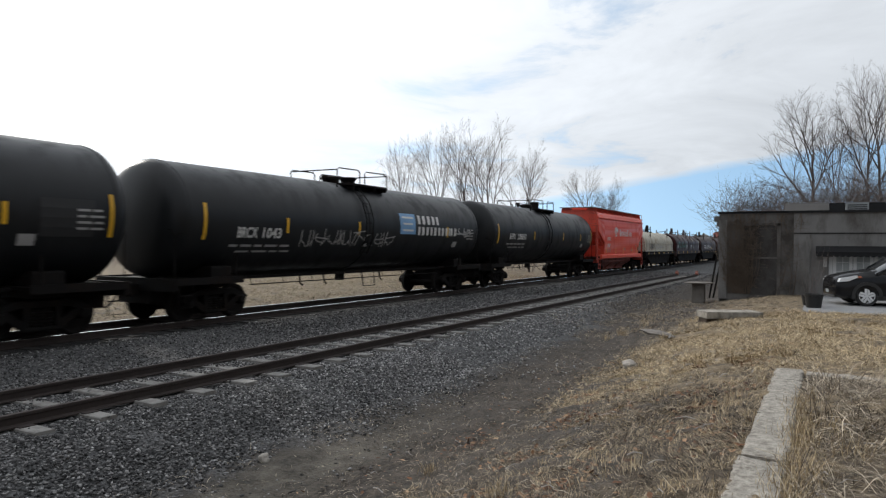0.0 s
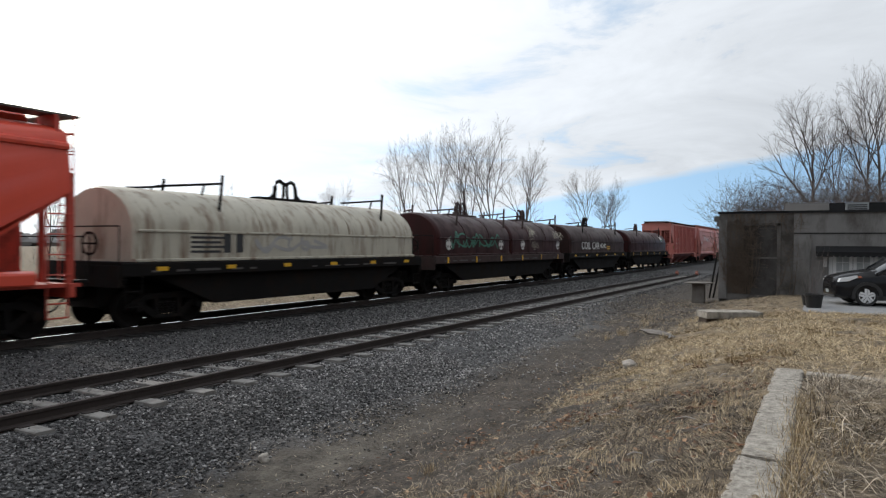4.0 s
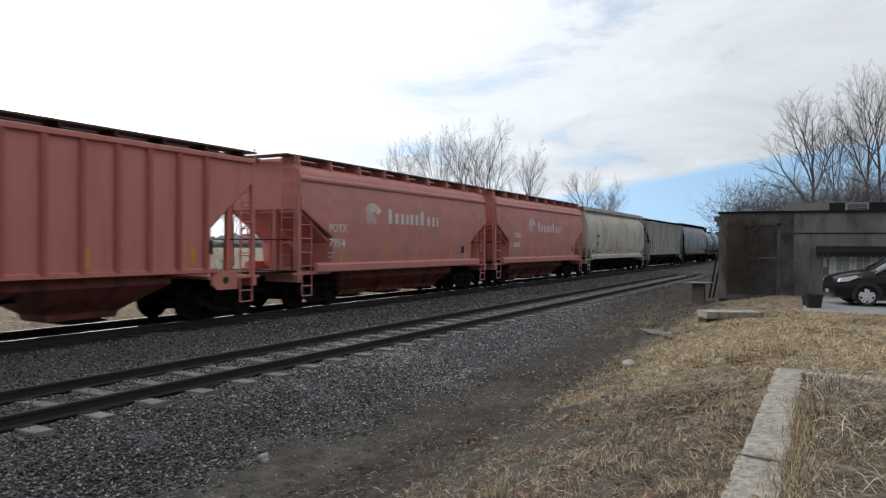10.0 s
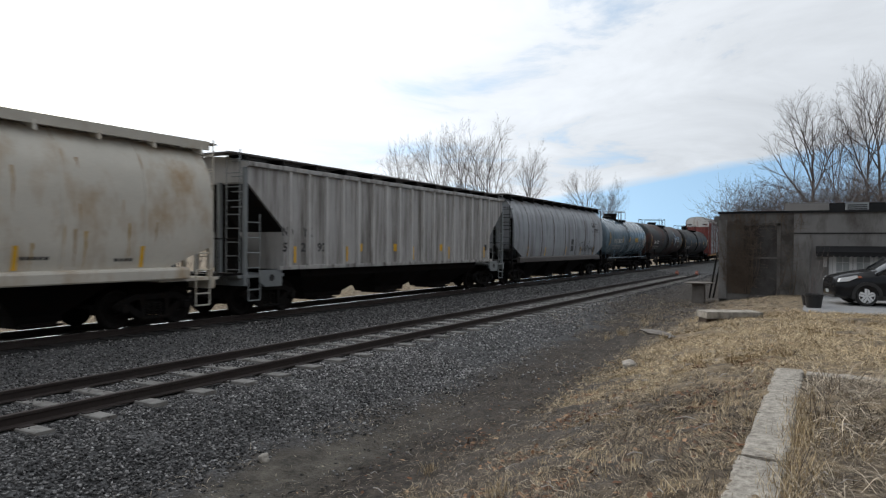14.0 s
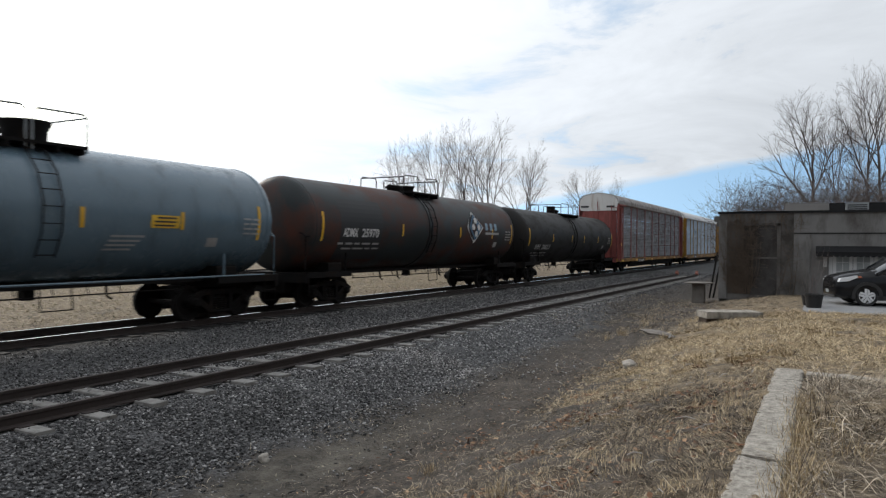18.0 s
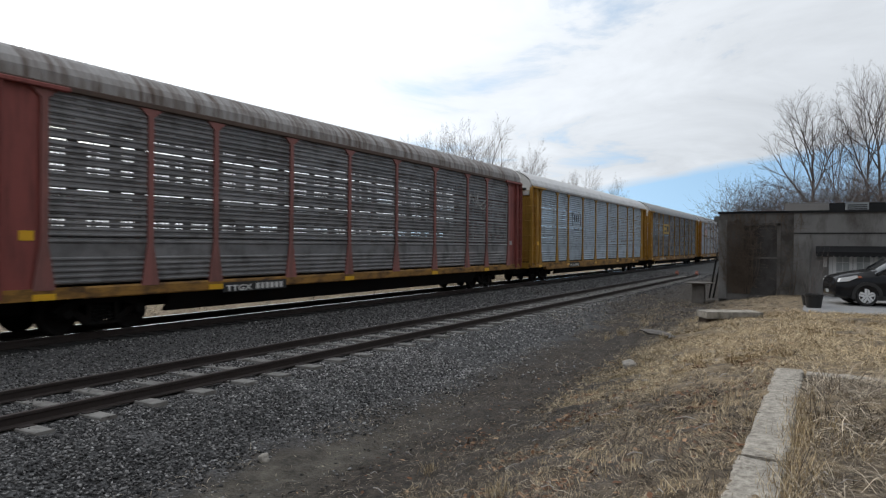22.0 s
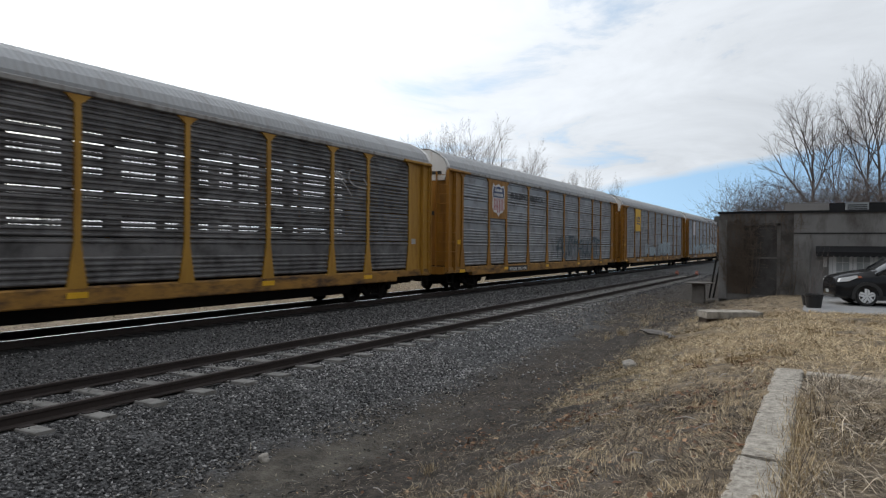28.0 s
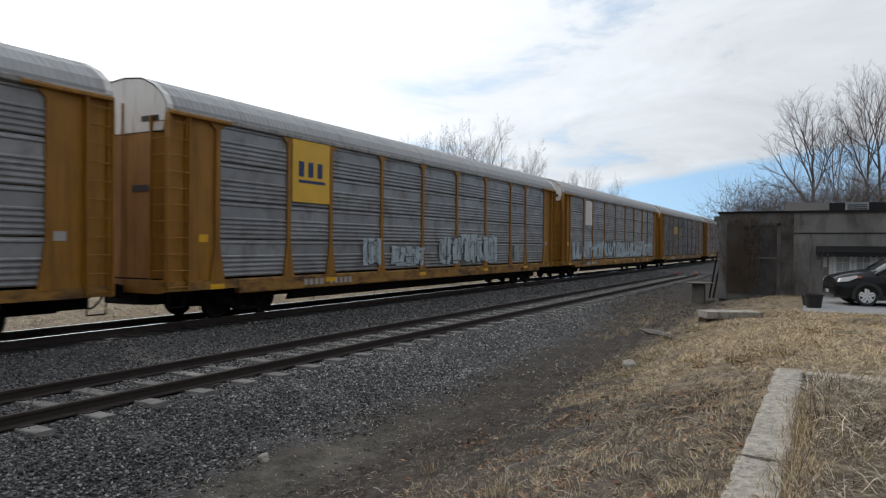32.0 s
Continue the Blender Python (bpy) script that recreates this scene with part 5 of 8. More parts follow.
            ds.box(u, u + w, -1.549, -1.541, 0.78, 0.96)
    if stencil:
        part("stencil_ground", Shape().box(stencil[1] - 0.12, stencil[1] + stencil[2] + (1.4 if len(stencil[0]) < 5 else 0.15), -1.546, -1.541, 0.74, 1.0), M["black_panel"], car, "black patch behind the car's number")
        if len(stencil[0]) < 5:
            part("sill_stencil", bars(stencil[1] + 1.1, 0.78, [0.13] * 6, 0.16, 0.06, lambda u, v: Vector((u, -1.549, v))), M["white"], car, "unreadable white number", kind="stuff")
        lettering(stencil[0], 0.21, car, M["white"], lambda u, v: Vector((stencil[1] + u, -1.549, 0.77 + v)), width=stencil[2])
    else:
        part("sill_stencil", ds, M["dull_white"], car, "white painted marks", kind="stuff")
    brake_rigging(car, -L / 2 + 6.2, L / 2 - 6.2, 0.60)
    add_ends(car, L, body_mat)

    def on(u, v, o=0.05):
        return Vector((u, -yo - o, v))
    return car, on, xe


M["eave"] = mat("pale_eave_rail", (0.30, 0.29, 0.28, 1), 0.6, var=0.2, dirt=(0.12, 0.1, 0.09, 1), amount=0.5, stretch=(2, 1, 1), bump=0.05)


# ---- the train: places of the coupler faces along the track at the start ----
B = [-7.6, 11.25, 29.65, 47.4, 62.0, 76.4, 93.4, 108.5, 124.9, 143.8, 158.1, 172.8, 190.3, 208.9, 226.1, 240.15, 257.8, 276.3, 304.4, 332.8, 361.3, 389.6, 418.3, 446.7, 475.1, 503.5]
TRAIN = []


def length(i):
    return B[i + 1] - B[i] - 0.04


def enter(i, made):
    car, on, xe = made
    TRAIN.append((car, (B[i] + B[i + 1]) / 2))
    return car, on, xe


def blocks(car, on, u0, u1, z0, z1, n, paint, gap=0.25, label="plain painted blocks of a company name"):
    """A company's name as plain blocks of its size."""
    w = (u1 - u0) / n
    return part("name_blocks", bars(u0, z0, [w * (1 - gap)] * n, z1 - z0, w * gap, on), M[paint], car, label, kind="stuff")


def rect(car, on, name, u0, u1, z0, z1, paint, label="", nu=1, nv=4):
    return part(name, panel_patch(u0, u1, z0, z1, on, nu, nv), M[paint], car, label)


def name_strokes(car, on, u, widths, low, high, paint, label="company name as a row of plain blocks", fill=0.54):
    """A company's name as a row of plain blocks, one for each letter's place."""
    sh = Shape()
    for w in widths:
        p = panel_patch(u, u + w * fill, low, high, on, 1, 3)
        sh.add(p.v, p.f)
        u += w
    return part("name_strokes", sh, M[paint], car, label, kind="stuff")


# black tank cars
car, on, xe = enter(0, tank_car("tank_car", "black tank car with a pale data panel", length(0), M["black_tank"], R=1.60, zc=2.68, inset=0.45))
rect(car, on, "end_panel", xe - 2.3, xe - 1.1, -0.55, 0.25, "black_panel", nu=3)
car, on, xe = enter(1, tank_car("tank_car", "black tank car with a blue and white company panel", length(1), M["black_tank"], ("BRCX 1043", -6.5, 1.75, 2.19, "white"), tapes=(-7.65, -4.53, -0.92, 5.37), rails=(-2.15, -0.2, 0.1, 1.5)))
rect(car, on, "company_panel", 1.66, 2.76, -0.24, 0.54, "logo_blue", "pale blue square emblem with white bars", 2, 6)
for k in range(3):
    rect(car, lambda u, v: on(u, v, 0.018), "emblem_stripe", 1.82 + 0.06 * (k == 1), 2.60 - 0.06 * (k == 1), -0.13 + 0.24 * k, -0.06 + 0.24 * k, "white", nu=2)
name_strokes(car, on, 2.95, [0.36, 0.38, 0.38, 0.36, 0.32], 0.16, 0.50, "white")
name_strokes(car, on, 2.95, [0.30, 0.34, 0.32, 0.30, 0.34, 0.30, 0.32, 0.28, 0.14, 0.34, 0.34], -0.26, 0.06, "white")
part("graffiti", scrawl(-3.9, 1.3, -0.75, -0.15, on, 3, 8, 0.035), M["dull_white"], car, "pale sprayed loops", kind="stuff")
part("graffiti", squiggle(6.0, 7.4, -0.3, 0.1, on, 4, 3, 0.06), M["dull_white"], car, "pale sprayed loops", kind="stuff")
car, on, xe = enter(2, tank_car("tank_car", "clean black tank car with white lettering", length(2), M["black_tank"], ("SHPX 208850", -6.15, 2.25, 2.34, "white"), rails=(-2.7, -0.15, 0.55, 1.64), box=1.05, band_x=0.15))


# red hopper and its kin
def potash_marks(car, on, shift, number, paint):
    lettering("POTX", 0.36, car, M[paint], lambda u, v: on(-4.46 + shift + u, 2.42 + v), width=0.95)
    if number:
        lettering(number, 0.36, car, M[paint], lambda u, v: on(-4.46 + shift + u, 1.95 + v), width=0.85)
    else:
        blocks(car, on, -4.46 + shift, -3.62 + shift, 1.95, 2.2, 4, paint, label="plain blocks for an unreadable number")
    part("data_lines", bars(-4.5 + shift, 1.72, [0.45, 0.4], 0.06, 0.15, on, bars(-4.5 + shift, 1.58, [0.45, 0.4], 0.05, 0.15, on)), M["dull_white"], car, kind="stuff")
    sh = Shape()
    for k in range(4):
        # a bundle of swept stripes
        pts = [(-2.30 + shift + 0.16 * k, 2.74), (-2.38 + shift + 0.12 * k, 3.05), (-2.42 + shift + 0.09 * k, 3.25 - 0.02 * k), (-2.2 + shift + 0.06 * k, 3.42 - 0.07 * k), (-1.8 + shift, 3.40 - 0.09 * k), (-1.52 + shift - 0.05 * k, 3.22 - 0.03 * k), (-1.75 + shift, 3.08 + 0.02 * k)]
        for (x0, y0), (x1, y1) in zip(pts[:-1], pts[1:]):
            d = math.hypot(x1 - x0, y1 - y0)
            nx, ny = -(y1 - y0) / d * 0.03, (x1 - x0) / d * 0.03
            sh.add([on(x0 - nx, y0 - ny), on(x1 - nx, y1 - ny), on(x1 + nx, y1 + ny), on(x0 + nx, y0 + ny)], [(0, 1, 2, 3)])
    part("emblem", sh, M[paint], car, "swept white stripes", kind="stuff")
    name_strokes(car, on, -1.03 + shift, [0.42], 2.78, 3.30, paint)
    name_strokes(car, on, -0.58 + shift, [0.40, 0.37, 0.30, 0.38, 0.36], 2.78, 3.16, paint)
    name_strokes(car, on, 1.26 + shift, [0.50], 2.78, 3.30, paint, fill=0.45)
    name_strokes(car, on, 1.78 + shift, [0.40, 0.36, 0.24], 2.76, 3.14, paint, fill=0.45)
    for u, z, w in ((0.3, 1.72, 0.55), (2.5, 1.66, 0.55), (4.0, 1.95, 0.5)):
        part("data_lines", bars(u + shift, z, [w], 0.05, 0.1, on, bars(u + shift, z + 0.12, [w * 0.8], 0.05, 0.1, on)), M["dull_white"], car, kind="stuff")
    rect(car, on, "notice", 4.75 + shift, 5.05 + shift, 1.68, 1.98, "dark_mark")


car, on, xe = enter(3, hopper_car("hopper_car", "bright red covered hopper car with white markings", length(3), M["red_hopper"], "smooth", M["red_steel"]))
potash_marks(car, on, 0.0, "2957", "white")

# coil cars
car, on, xe = enter(4, coil_car("coil_car", "coil car with a stained cream hood", length(4), M["coil_cream"], M["under"], lift_x=0.5))
for k in range(5):
    rect(car, on, "emblem_stripe", -4.6, -3.6 + 0.1 * (k % 2), 1.78 + 0.12 * k, 1.84 + 0.12 * k, "dark_mark", nv=1)
name_strokes(car, on, -3.5, [0.45, 0.45], 1.78, 2.32, "dark_mark")
part("graffiti", squiggle(-2.3, 0.6, 1.75, 2.25, on, 21, 4, 0.10), M["dull_white"], car, "faded pale sprayed patches", kind="stuff")
car, on, xe = enter(5, coil_car("coil_car", "oxide brown coil car with two hoods and round white emblems", length(5), M["coil_brown"], M["under_red"], hoods=2, lift_x=0.95))
for u in (-6.6, -1.2, 1.62, 7.05):
    ring = Shape().add([on(u + 0.27 * math.cos(a * math.pi / 12), 2.08 + 0.27 * math.sin(a * math.pi / 12)) for a in range(24)], [tuple(range(24))])
    e = part("emblem", ring, M["white"], car, "round white emblem with a cross")
    for du in (-0.125, 0.125):
        for dv in (-0.125, 0.125):
            part("emblem_quarter", panel_patch(u + du - 0.055, u + du + 0.055, 2.08 + dv - 0.055, 2.08 + dv + 0.055, lambda a, b: on(a, b, 0.016)), M["coil_brown"], e)
for sd, u, z, w in ((7, 2.75, 2.45, 0.9), (71, 2.5, 2.15, 0.8), (72, 2.9, 1.75, 0.9), (73, 3.0, 2.6, 0.7)):
    part("graffiti", squiggle(u, u + w, z, z + 0.55, on, sd, 3, 0.03), M["graffiti"], car, "pale sprayed loops", kind="stuff")
part("graffiti", squiggle(6.5, 8.0, 2.3, 2.95, on, 9, 4, 0.035), M["graffiti"], car, "pale sprayed loops", kind="stuff")
part("graffiti", squiggle(-6.4, -1.6, 1.8, 2.6, on, 8, 7, 0.08), M["graffiti_green"], car, "green sprayed loops", kind="stuff")
car, on, xe = enter(6, coil_car("coil_car", "dark brown coil car lettered COIL CAR", length(6), M["coil_dark"], M["under"], lift_x=0.75))
lettering("COIL", 0.74, car, M["white"], lambda u, v: on(-4.35 + u, 1.82 + v), width=2.0)
lettering("CAR", 0.74, car, M["white"], lambda u, v: on(-2.0 + u, 1.82 + v), width=1.75)
part("graffiti", squiggle(-0.1, 1.3, 1.84, 2.2, on, 31, 4, 0.08), M["white"], car, "white sprayed tag over the last letter", kind="stuff")
blocks(car, on, 1.6, 2.5, 1.80, 1.88, 1, "reflector", 0.0, "small yellow notice")
blocks(car, on, 1.6, 2.5, 1.94, 2.02, 1, "reflector", 0.0, "small yellow notice")
car, on, xe = enter(7, coil_car("coil_car", "brown coil car with a small white and green patch", length(7), M["coil_brown"], M["under"], lift_x=0.5))
rect(car, on, "poster", 4.74, 5.57, 2.5, 3.0, "white", "white and green sticker", 2, 6)
rect(car, lambda u, v: on(u, v, 0.016), "poster_stripe", 4.76, 5.55, 2.52, 2.66, "graffiti_green")

# hoppers
car, on, xe = enter(8, hopper_car("hopper_car", "faded pinkish red hopper car with ribbed sides", length(8), M["pink_hopper"], "ribbed", M["pink_hopper"], bays=3, top_mat=M["under_red"], xend=1.35, zt=4.42))
for n, u in (("GA", -5.38), ("CX", -4.53)):
    lettering(n, 0.34, car, M["faded_mark"], lambda a, b: on(u + a, 2.74 + b, 0.012), width=0.50)
for u in (-5.35, -4.51):
    for z in (2.30, 1.82):
        part("name_blocks", bars(u, z, [0.20, 0.20], 0.26 if z > 2 else 0.08, 0.06, on), M["faded_mark"], car, "faded unreadable letters", kind="stuff")
for k in range(3):
    rect(car, on, "notice_line", -0.25, 0.2 - 0.05 * k, 1.95 + 0.12 * k, 2.01 + 0.12 * k, "dark_mark", nv=1)
rect(car, on, "notice", 6.35, 6.65, 1.75, 2.1, "dark_mark")
rect(car, on, "notice", -6.85, -6.45, 1.75, 2.1, "yellow_brown")
for i, number, shift in ((9, "7954", -0.73), (10, None, -0.2)):
    car, on, xe = enter(i, hopper_car("hopper_car", "dusty faded red hopper car with white markings", length(i), M["faded_hopper"], "smooth", M["faded_hopper"]))
    potash_marks(car, on, shift, number, "faded_mark")
car, on, xe = enter(11, hopper_car("hopper_car", "rust-stained cream hopper car with rounded sides", length(11), M["cream_hopper"], "round", M["cream_hopper"], bays=4))
blocks(car, on, -6.3, -5.5, 2.58, 2.82, 4, "dark_mark", label="unreadable dark letters")
lettering("335", 0.32, car, M["dark_mark"], lambda u, v: on(-6.3 + u, 2.10 + v), width=0.72)
for u, z, n in ((-6.4, 1.66, 3), (-5.9, 1.54, 7), (-3.9, 1.62, 3), (-2.9, 1.70, 4), (-1.5, 1.58, 4), (3.2, 1.66, 5), (5.3, 1.60, 4)):
    part("stencil", bars(u, z, [0.09] * n, 0.07, 0.035, on), M["dark_mark"], car, "small unreadable dark stencil", kind="stuff")
rect(car, on, "notice", -7.05, -6.75, 1.55, 1.78, "dark_mark")


def rust_streaks(car, on, n, u0, u1, seed, low=1.5, tall=(0.25, 1.3), wide=(0.015, 0.05), top=4.0, paint="rust_run"):
    """Thin tapering rust runs."""
    rnd = random.Random(seed)
    for k in range(n):
        u, z = rnd.uniform(u0, u1), rnd.triangular(low + 0.3, top, low + 0.5)
        h, w = min(rnd.uniform(*tall), z - low), rnd.uniform(*wide)
        if h < 0.1:
            continue
        sh, lean = Shape(), rnd.uniform(-0.04, 0.04)
        rows = []
        for i in range(7):
            f = i / 6
            ww = w * (0.5 + 0.5 * math.sin(math.pi * min(1, f + 0.25))) * (1 - 0.75 * f) * rnd.uniform(0.7, 1.2)
            c = u + lean * f + rnd.uniform(-0.01, 0.01)
            rows.append([on(c - ww, z - h * f, 0.004), on(c + ww, z - h * f, 0.004)])
        sh.rows(rows, closed=False, caps=False)
        part("rust_run", sh, M[paint], car, "rust run down the side")


rust_streaks(car, on, 22, -6.6, 6.6, 5)
rust_streaks(car, on, 12, -4.35, -3.85, 17, 1.5, (0.3, 1.0), (0.02, 0.06), 4.0, "rust_brown")
rust_streaks(car, on, 10, -1.2, 0.5, 23, 1.46, (0.2, 0.9), (0.03, 0.09), 2.7, "rust_brown")
rust_streaks(car, on, 14, -2.5, 6.8, 29, 1.46, (0.3, 1.1), (0.02, 0.07), 2.9, "rust_orange")
rust_streaks(car, on, 7, -4.4, 6.0, 37, 3.3, (0.2, 0.55), (0.02, 0.06), 4.15, "rust_brown")
car, on, xe = enter(12, hopper_car("hopper_car", "light grey hopper car with ribbed sides", length(12), M["grey_hopper"], "ribbed", M["grey_metal"], bays=3, top_mat=M["under"], zt=4.34))
for n, u in (("ND", -7.2), ("YX", -6.3)):
    lettering(n, 0.36, car, M["dark_mark"], lambda a, b: on(u + a, 2.26 + b), width=0.46)
for n, u in (("53", -7.2), ("21", -6.4), ("92", -5.6)):
    lettering(n, 0.36, car, M["dark_mark"], lambda a, b: on(u + a, 1.80 + b), width=0.42)
for u in (-3.4, -1.2, 2.3, 5.2, 6.6):
    rect(car, on, "notice", u, u + 0.22, 1.78, 2.05, "dark_mark" if u > 4 else "reflector")
car, on, xe = enter(13, hopper_car("hopper_car", "weathered grey hopper car with curved plated sides", length(13), M["grey_hopper_dark"], "round", M["under"], bays=3, seam=M["seam"]))
for q in ((5.45, 6.9, 3.50, 3.54), (5.45, 6.9, 2.96, 3.0), (5.45, 5.49, 2.96, 3.54), (6.86, 6.9, 2.96, 3.54)):
    rect(car, on, "emblem_frame", *q, "dark_mark", nu=2)
blocks(car, on, 5.6, 6.2, 3.26, 3.42, 3, "dark_mark")
blocks(car, on, 5.9, 6.8, 3.05, 3.2, 5, "dark_mark")
part("graffiti", squiggle(2.6, 5.2, 1.55, 2.4, on, 14, 6, 0.05), M["dark_mark"], car, "dark sprayed loops", kind="stuff")
part("graffiti", squiggle(5.3, 6.2, 1.6, 2.0, on, 15, 3, 0.04), M["dark_mark"], car, "dark sprayed loops", kind="stuff")
rect(car, on, "notice", 1.1, 1.55, 2.1, 2.45, "dark_mark"), rect(car, on, "notice", 1.1, 1.55, 1.7, 2.03, "dark_mark")

# tank cars
car, on, xe = enter(14, tank_car("tank_car", "blue-grey tank car with white lettering and grey railings", length(14), M["teal_tank"], ("HOKX 286070", -4.42, 2.4, 2.28, "white"), sill_rail=True, dome=0.2, rails=(-1.95, -0.62, -0.48, 0.75), rail_h=0.64, tapes=(-5.49, -1.87, 0.28, 2.93, 5.58), band=False))
rect(car, on, "notice", 2.02, 2.84, -0.28, 0.02, "sign_yellow", "yellow warning notice with dark lines", 2)
for z in (-0.22, -0.13, -0.04):
    rect(car, lambda u, v: on(u, v, 0.018), "notice_line", 2.10 + 0.08 * (z > -0.1), 2.76 - 0.06 * (z < -0.2), z - 0.02, z + 0.02, "dark_mark", nv=1)
for k in range(4):
    rect(car, on, "data_line", 1.0 - 0.04 * k, 1.9 - 0.1 * k, -0.52 - 0.11 * k, -0.47 - 0.11 * k, "dull_white")
car, on, xe = enter(15, tank_car("tank_car", "dark tank car with rust patches and a white leaf emblem", length(15), M["rusty_tank"], ("ADMX 25970", -6.35, 2.1, 2.28, "white"), rails=(-2.5, -0.75, -0.2, 0.9), rail_h=0.55, band_x=-0.55, dark_band=M["black_tank"]))
rect(car, lambda u, v: on(u, v, 0.005), "black_panel", -6.5, -4.05, -1.3, 0.9, "black_panel", "black repainted panel", 4, 14)
leaf = [(3.38, -0.55), (4.20, 0.16), (3.38, 0.90), (2.56, 0.16)]
part("leaf_emblem", patch(leaf, lambda u, v: on(u, v, 0.05)), M["white"], car, "white and blue leaf emblem")
part("leaf_field", patch([(3.38 + (u - 3.38) * 0.8, 0.16 + (v - 0.16) * 0.8) for u, v in leaf], lambda u, v: on(u, v, 0.07)), M["leaf_blue"], car)
for du, dv in ((0, 0.28), (0, -0.28), (-0.27, 0.0), (0.27, 0.0)):
    part("leaf_dot", patch([(3.38 + du + 0.15 * math.cos(a * math.pi / 4), 0.16 + dv + 0.14 * math.sin(a * math.pi / 4)) for a in range(8)], lambda u, v: on(u, v, 0.09)), M["white"], car)
name_strokes(car, on, 4.5, [0.5, 0.5, 0.5], 0.05, 0.38, "pale_blue")
rect(car, on, "name_bar", 4.5, 6.0, -0.14, -0.04, "dull_white")
car, on, xe = enter(16, tank_car("tank_car", "sooty black tank car with dull lettering", length(16), M["black_tank_sooty"], ("SHPX 208213", -6.99, 2.4, 1.80, "dull_white"), zc=2.56, tapes=(-7.99, -4.31, -0.88, 1.59, 4.72, 8.21), rails=(-2.2, -0.14, 0.78, 1.77), rail_h=0.56, box=-0.6, band_x=0.3))


# car carriers
def rack_posts(i):
    half = [1.45, 4.33, 7.25, 9.25, 12.0 if i != 17 else 11.8]
    return [-u for u in half[::-1]] + half


RACKS = [(17, "rack_red", "panel_mid", "roof_rust", "autorack with faded red ends and dirty grey screens", "yellow"),
         (18, "yellow", "panel_blue", "roof_white", "autorack with dull yellow frame and pale blue-grey screens", None),
         (19, "yellow", "panel_dark", "roof_grey", "autorack with yellow posts and dark dirty screens", None),
         (20, "yellow_brown", "panel_grey", "roof_grey", "orange-yellow autorack with a shield panel and grey screens", None),
         (21, "yellow_brown", "panel_grey", "roof_grey", "orange-yellow autorack with a bright yellow sign and graffiti", None),
         (22, "yellow_brown", "panel_grey", "roof_grey", "orange-yellow autorack with pale graffiti along its screens", None),
         (23, "yellow_brown", "panel_dark", "roof_grey", "yellow autorack with a small yellow sign and dull screens", None),
         (24, "yellow_brown", "panel_dark", "roof_grey", "yellow autorack with dull dark grey screens", None)]
for i, body, panel, roof, label, sill in RACKS:
    car, on, xe = enter(i, autorack("autorack", label, length(i), M[body], M[panel], M[roof], rack_posts(i), post_mat=M["post_red"] if i == 17 else None, perforated=i in (17, 18, 19), sill_mat=M[sill] if sill else None, stencil={17: ("TTGX", -6.9, 0.95), 18: ("TTGX 977006", -6.9, 1.75), 20: ("TTGX 700194", -6.9, 2.3)}.get(i)))
    near = lambda u, v: on(u, v, 0.035)
    top = lambda u, v: on(u, v, 0.048)
    if i == 17:
        part("door_edge", Shape().box(xe + 0.02, xe + 0.34, -1.50, 1.45, 1.12, 5.05, 0.03), M["under"], car, "dark folded end door")
    if i == 18:
        for q in ((-6.5, -6.42, 3.3, 4.1), (-6.5, -6.3, 4.04, 4.1), (-6.5, -6.3, 3.3, 3.36), (-4.9, -4.82, 3.3, 4.1), (-5.02, -4.82, 4.04, 4.1), (-5.02, -4.82, 3.3, 3.36)):
            rect(car, near, "emblem_bracket", *q, "dark_mark", nv=1)
        name_strokes(car, near, -6.15, [0.36, 0.36, 0.36], 3.55, 3.95, "dark_mark")
        blocks(car, near, -6.1, -5.2, 3.0, 3.1, 4, "dark_mark")
    if i == 19:
        part("sign", Shape().box(-7.15, -4.43, -1.545, -1.525, 3.27, 4.22), M["sign_yellow_dull"], car, "yellow sign with dark lettering shapes")
        for q in ((-6.85, -5.85, 3.47, 3.60), (-6.85, -5.85, 3.89, 4.02), (-5.6, -4.75, 3.47, 4.02)):
            rect(car, top, "sign_stroke", *q, "dark_mark", nv=1)
    if i == 20:
        part("sign", Shape().box(-9.2, -7.3, -1.545, -1.525, 3.30, 5.14), M["yellow_brown"], car, "yellow panel with a shield")
        c, z = -8.25, 4.25
        shield = [(c - 0.62, z + 0.70), (c - 0.35, z + 0.60), (c, z + 0.72), (c + 0.35, z + 0.60), (c + 0.62, z + 0.70), (c + 0.76, z + 0.38), (c + 0.68, z + 0.02), (c + 0.72, z - 0.42), (c + 0.5, z - 0.64), (c + 0.18, z - 0.70), (c, z - 0.86), (c - 0.18, z - 0.70), (c - 0.5, z - 0.64), (c - 0.72, z - 0.42), (c - 0.68, z + 0.02), (c - 0.76, z + 0.38)]
        part("shield", patch(shield[::-1], top), M["white"], car, "white shield with blue top and red stripes")
        t2 = lambda u, v: on(u, v, 0.056)
        part("shield_top", patch([(c - 0.62, z + 0.06), (c + 0.62, z + 0.06), (c + 0.64, z + 0.34), (c + 0.55, z + 0.58), (c + 0.32, z + 0.52), (c, z + 0.61), (c - 0.32, z + 0.52), (c - 0.55, z + 0.58), (c - 0.64, z + 0.34)], t2), M["navy"], car)
        for k in range(6):
            u = c - 0.55 + 0.2 * k
            rect(car, t2, "shield_stripe", u, u + 0.1, z - 0.55 - 0.1 * (k in (2, 3)), z + 0.03, "shield_red", nv=1)
        blocks(car, lambda u, v: on(u, v, 0.062), c - 0.45, c + 0.45, z + 0.34, z + 0.48, 5, "white")
        blocks(car, lambda u, v: on(u, v, 0.062), c - 0.5, c + 0.5, z + 0.12, z + 0.26, 7, "white")
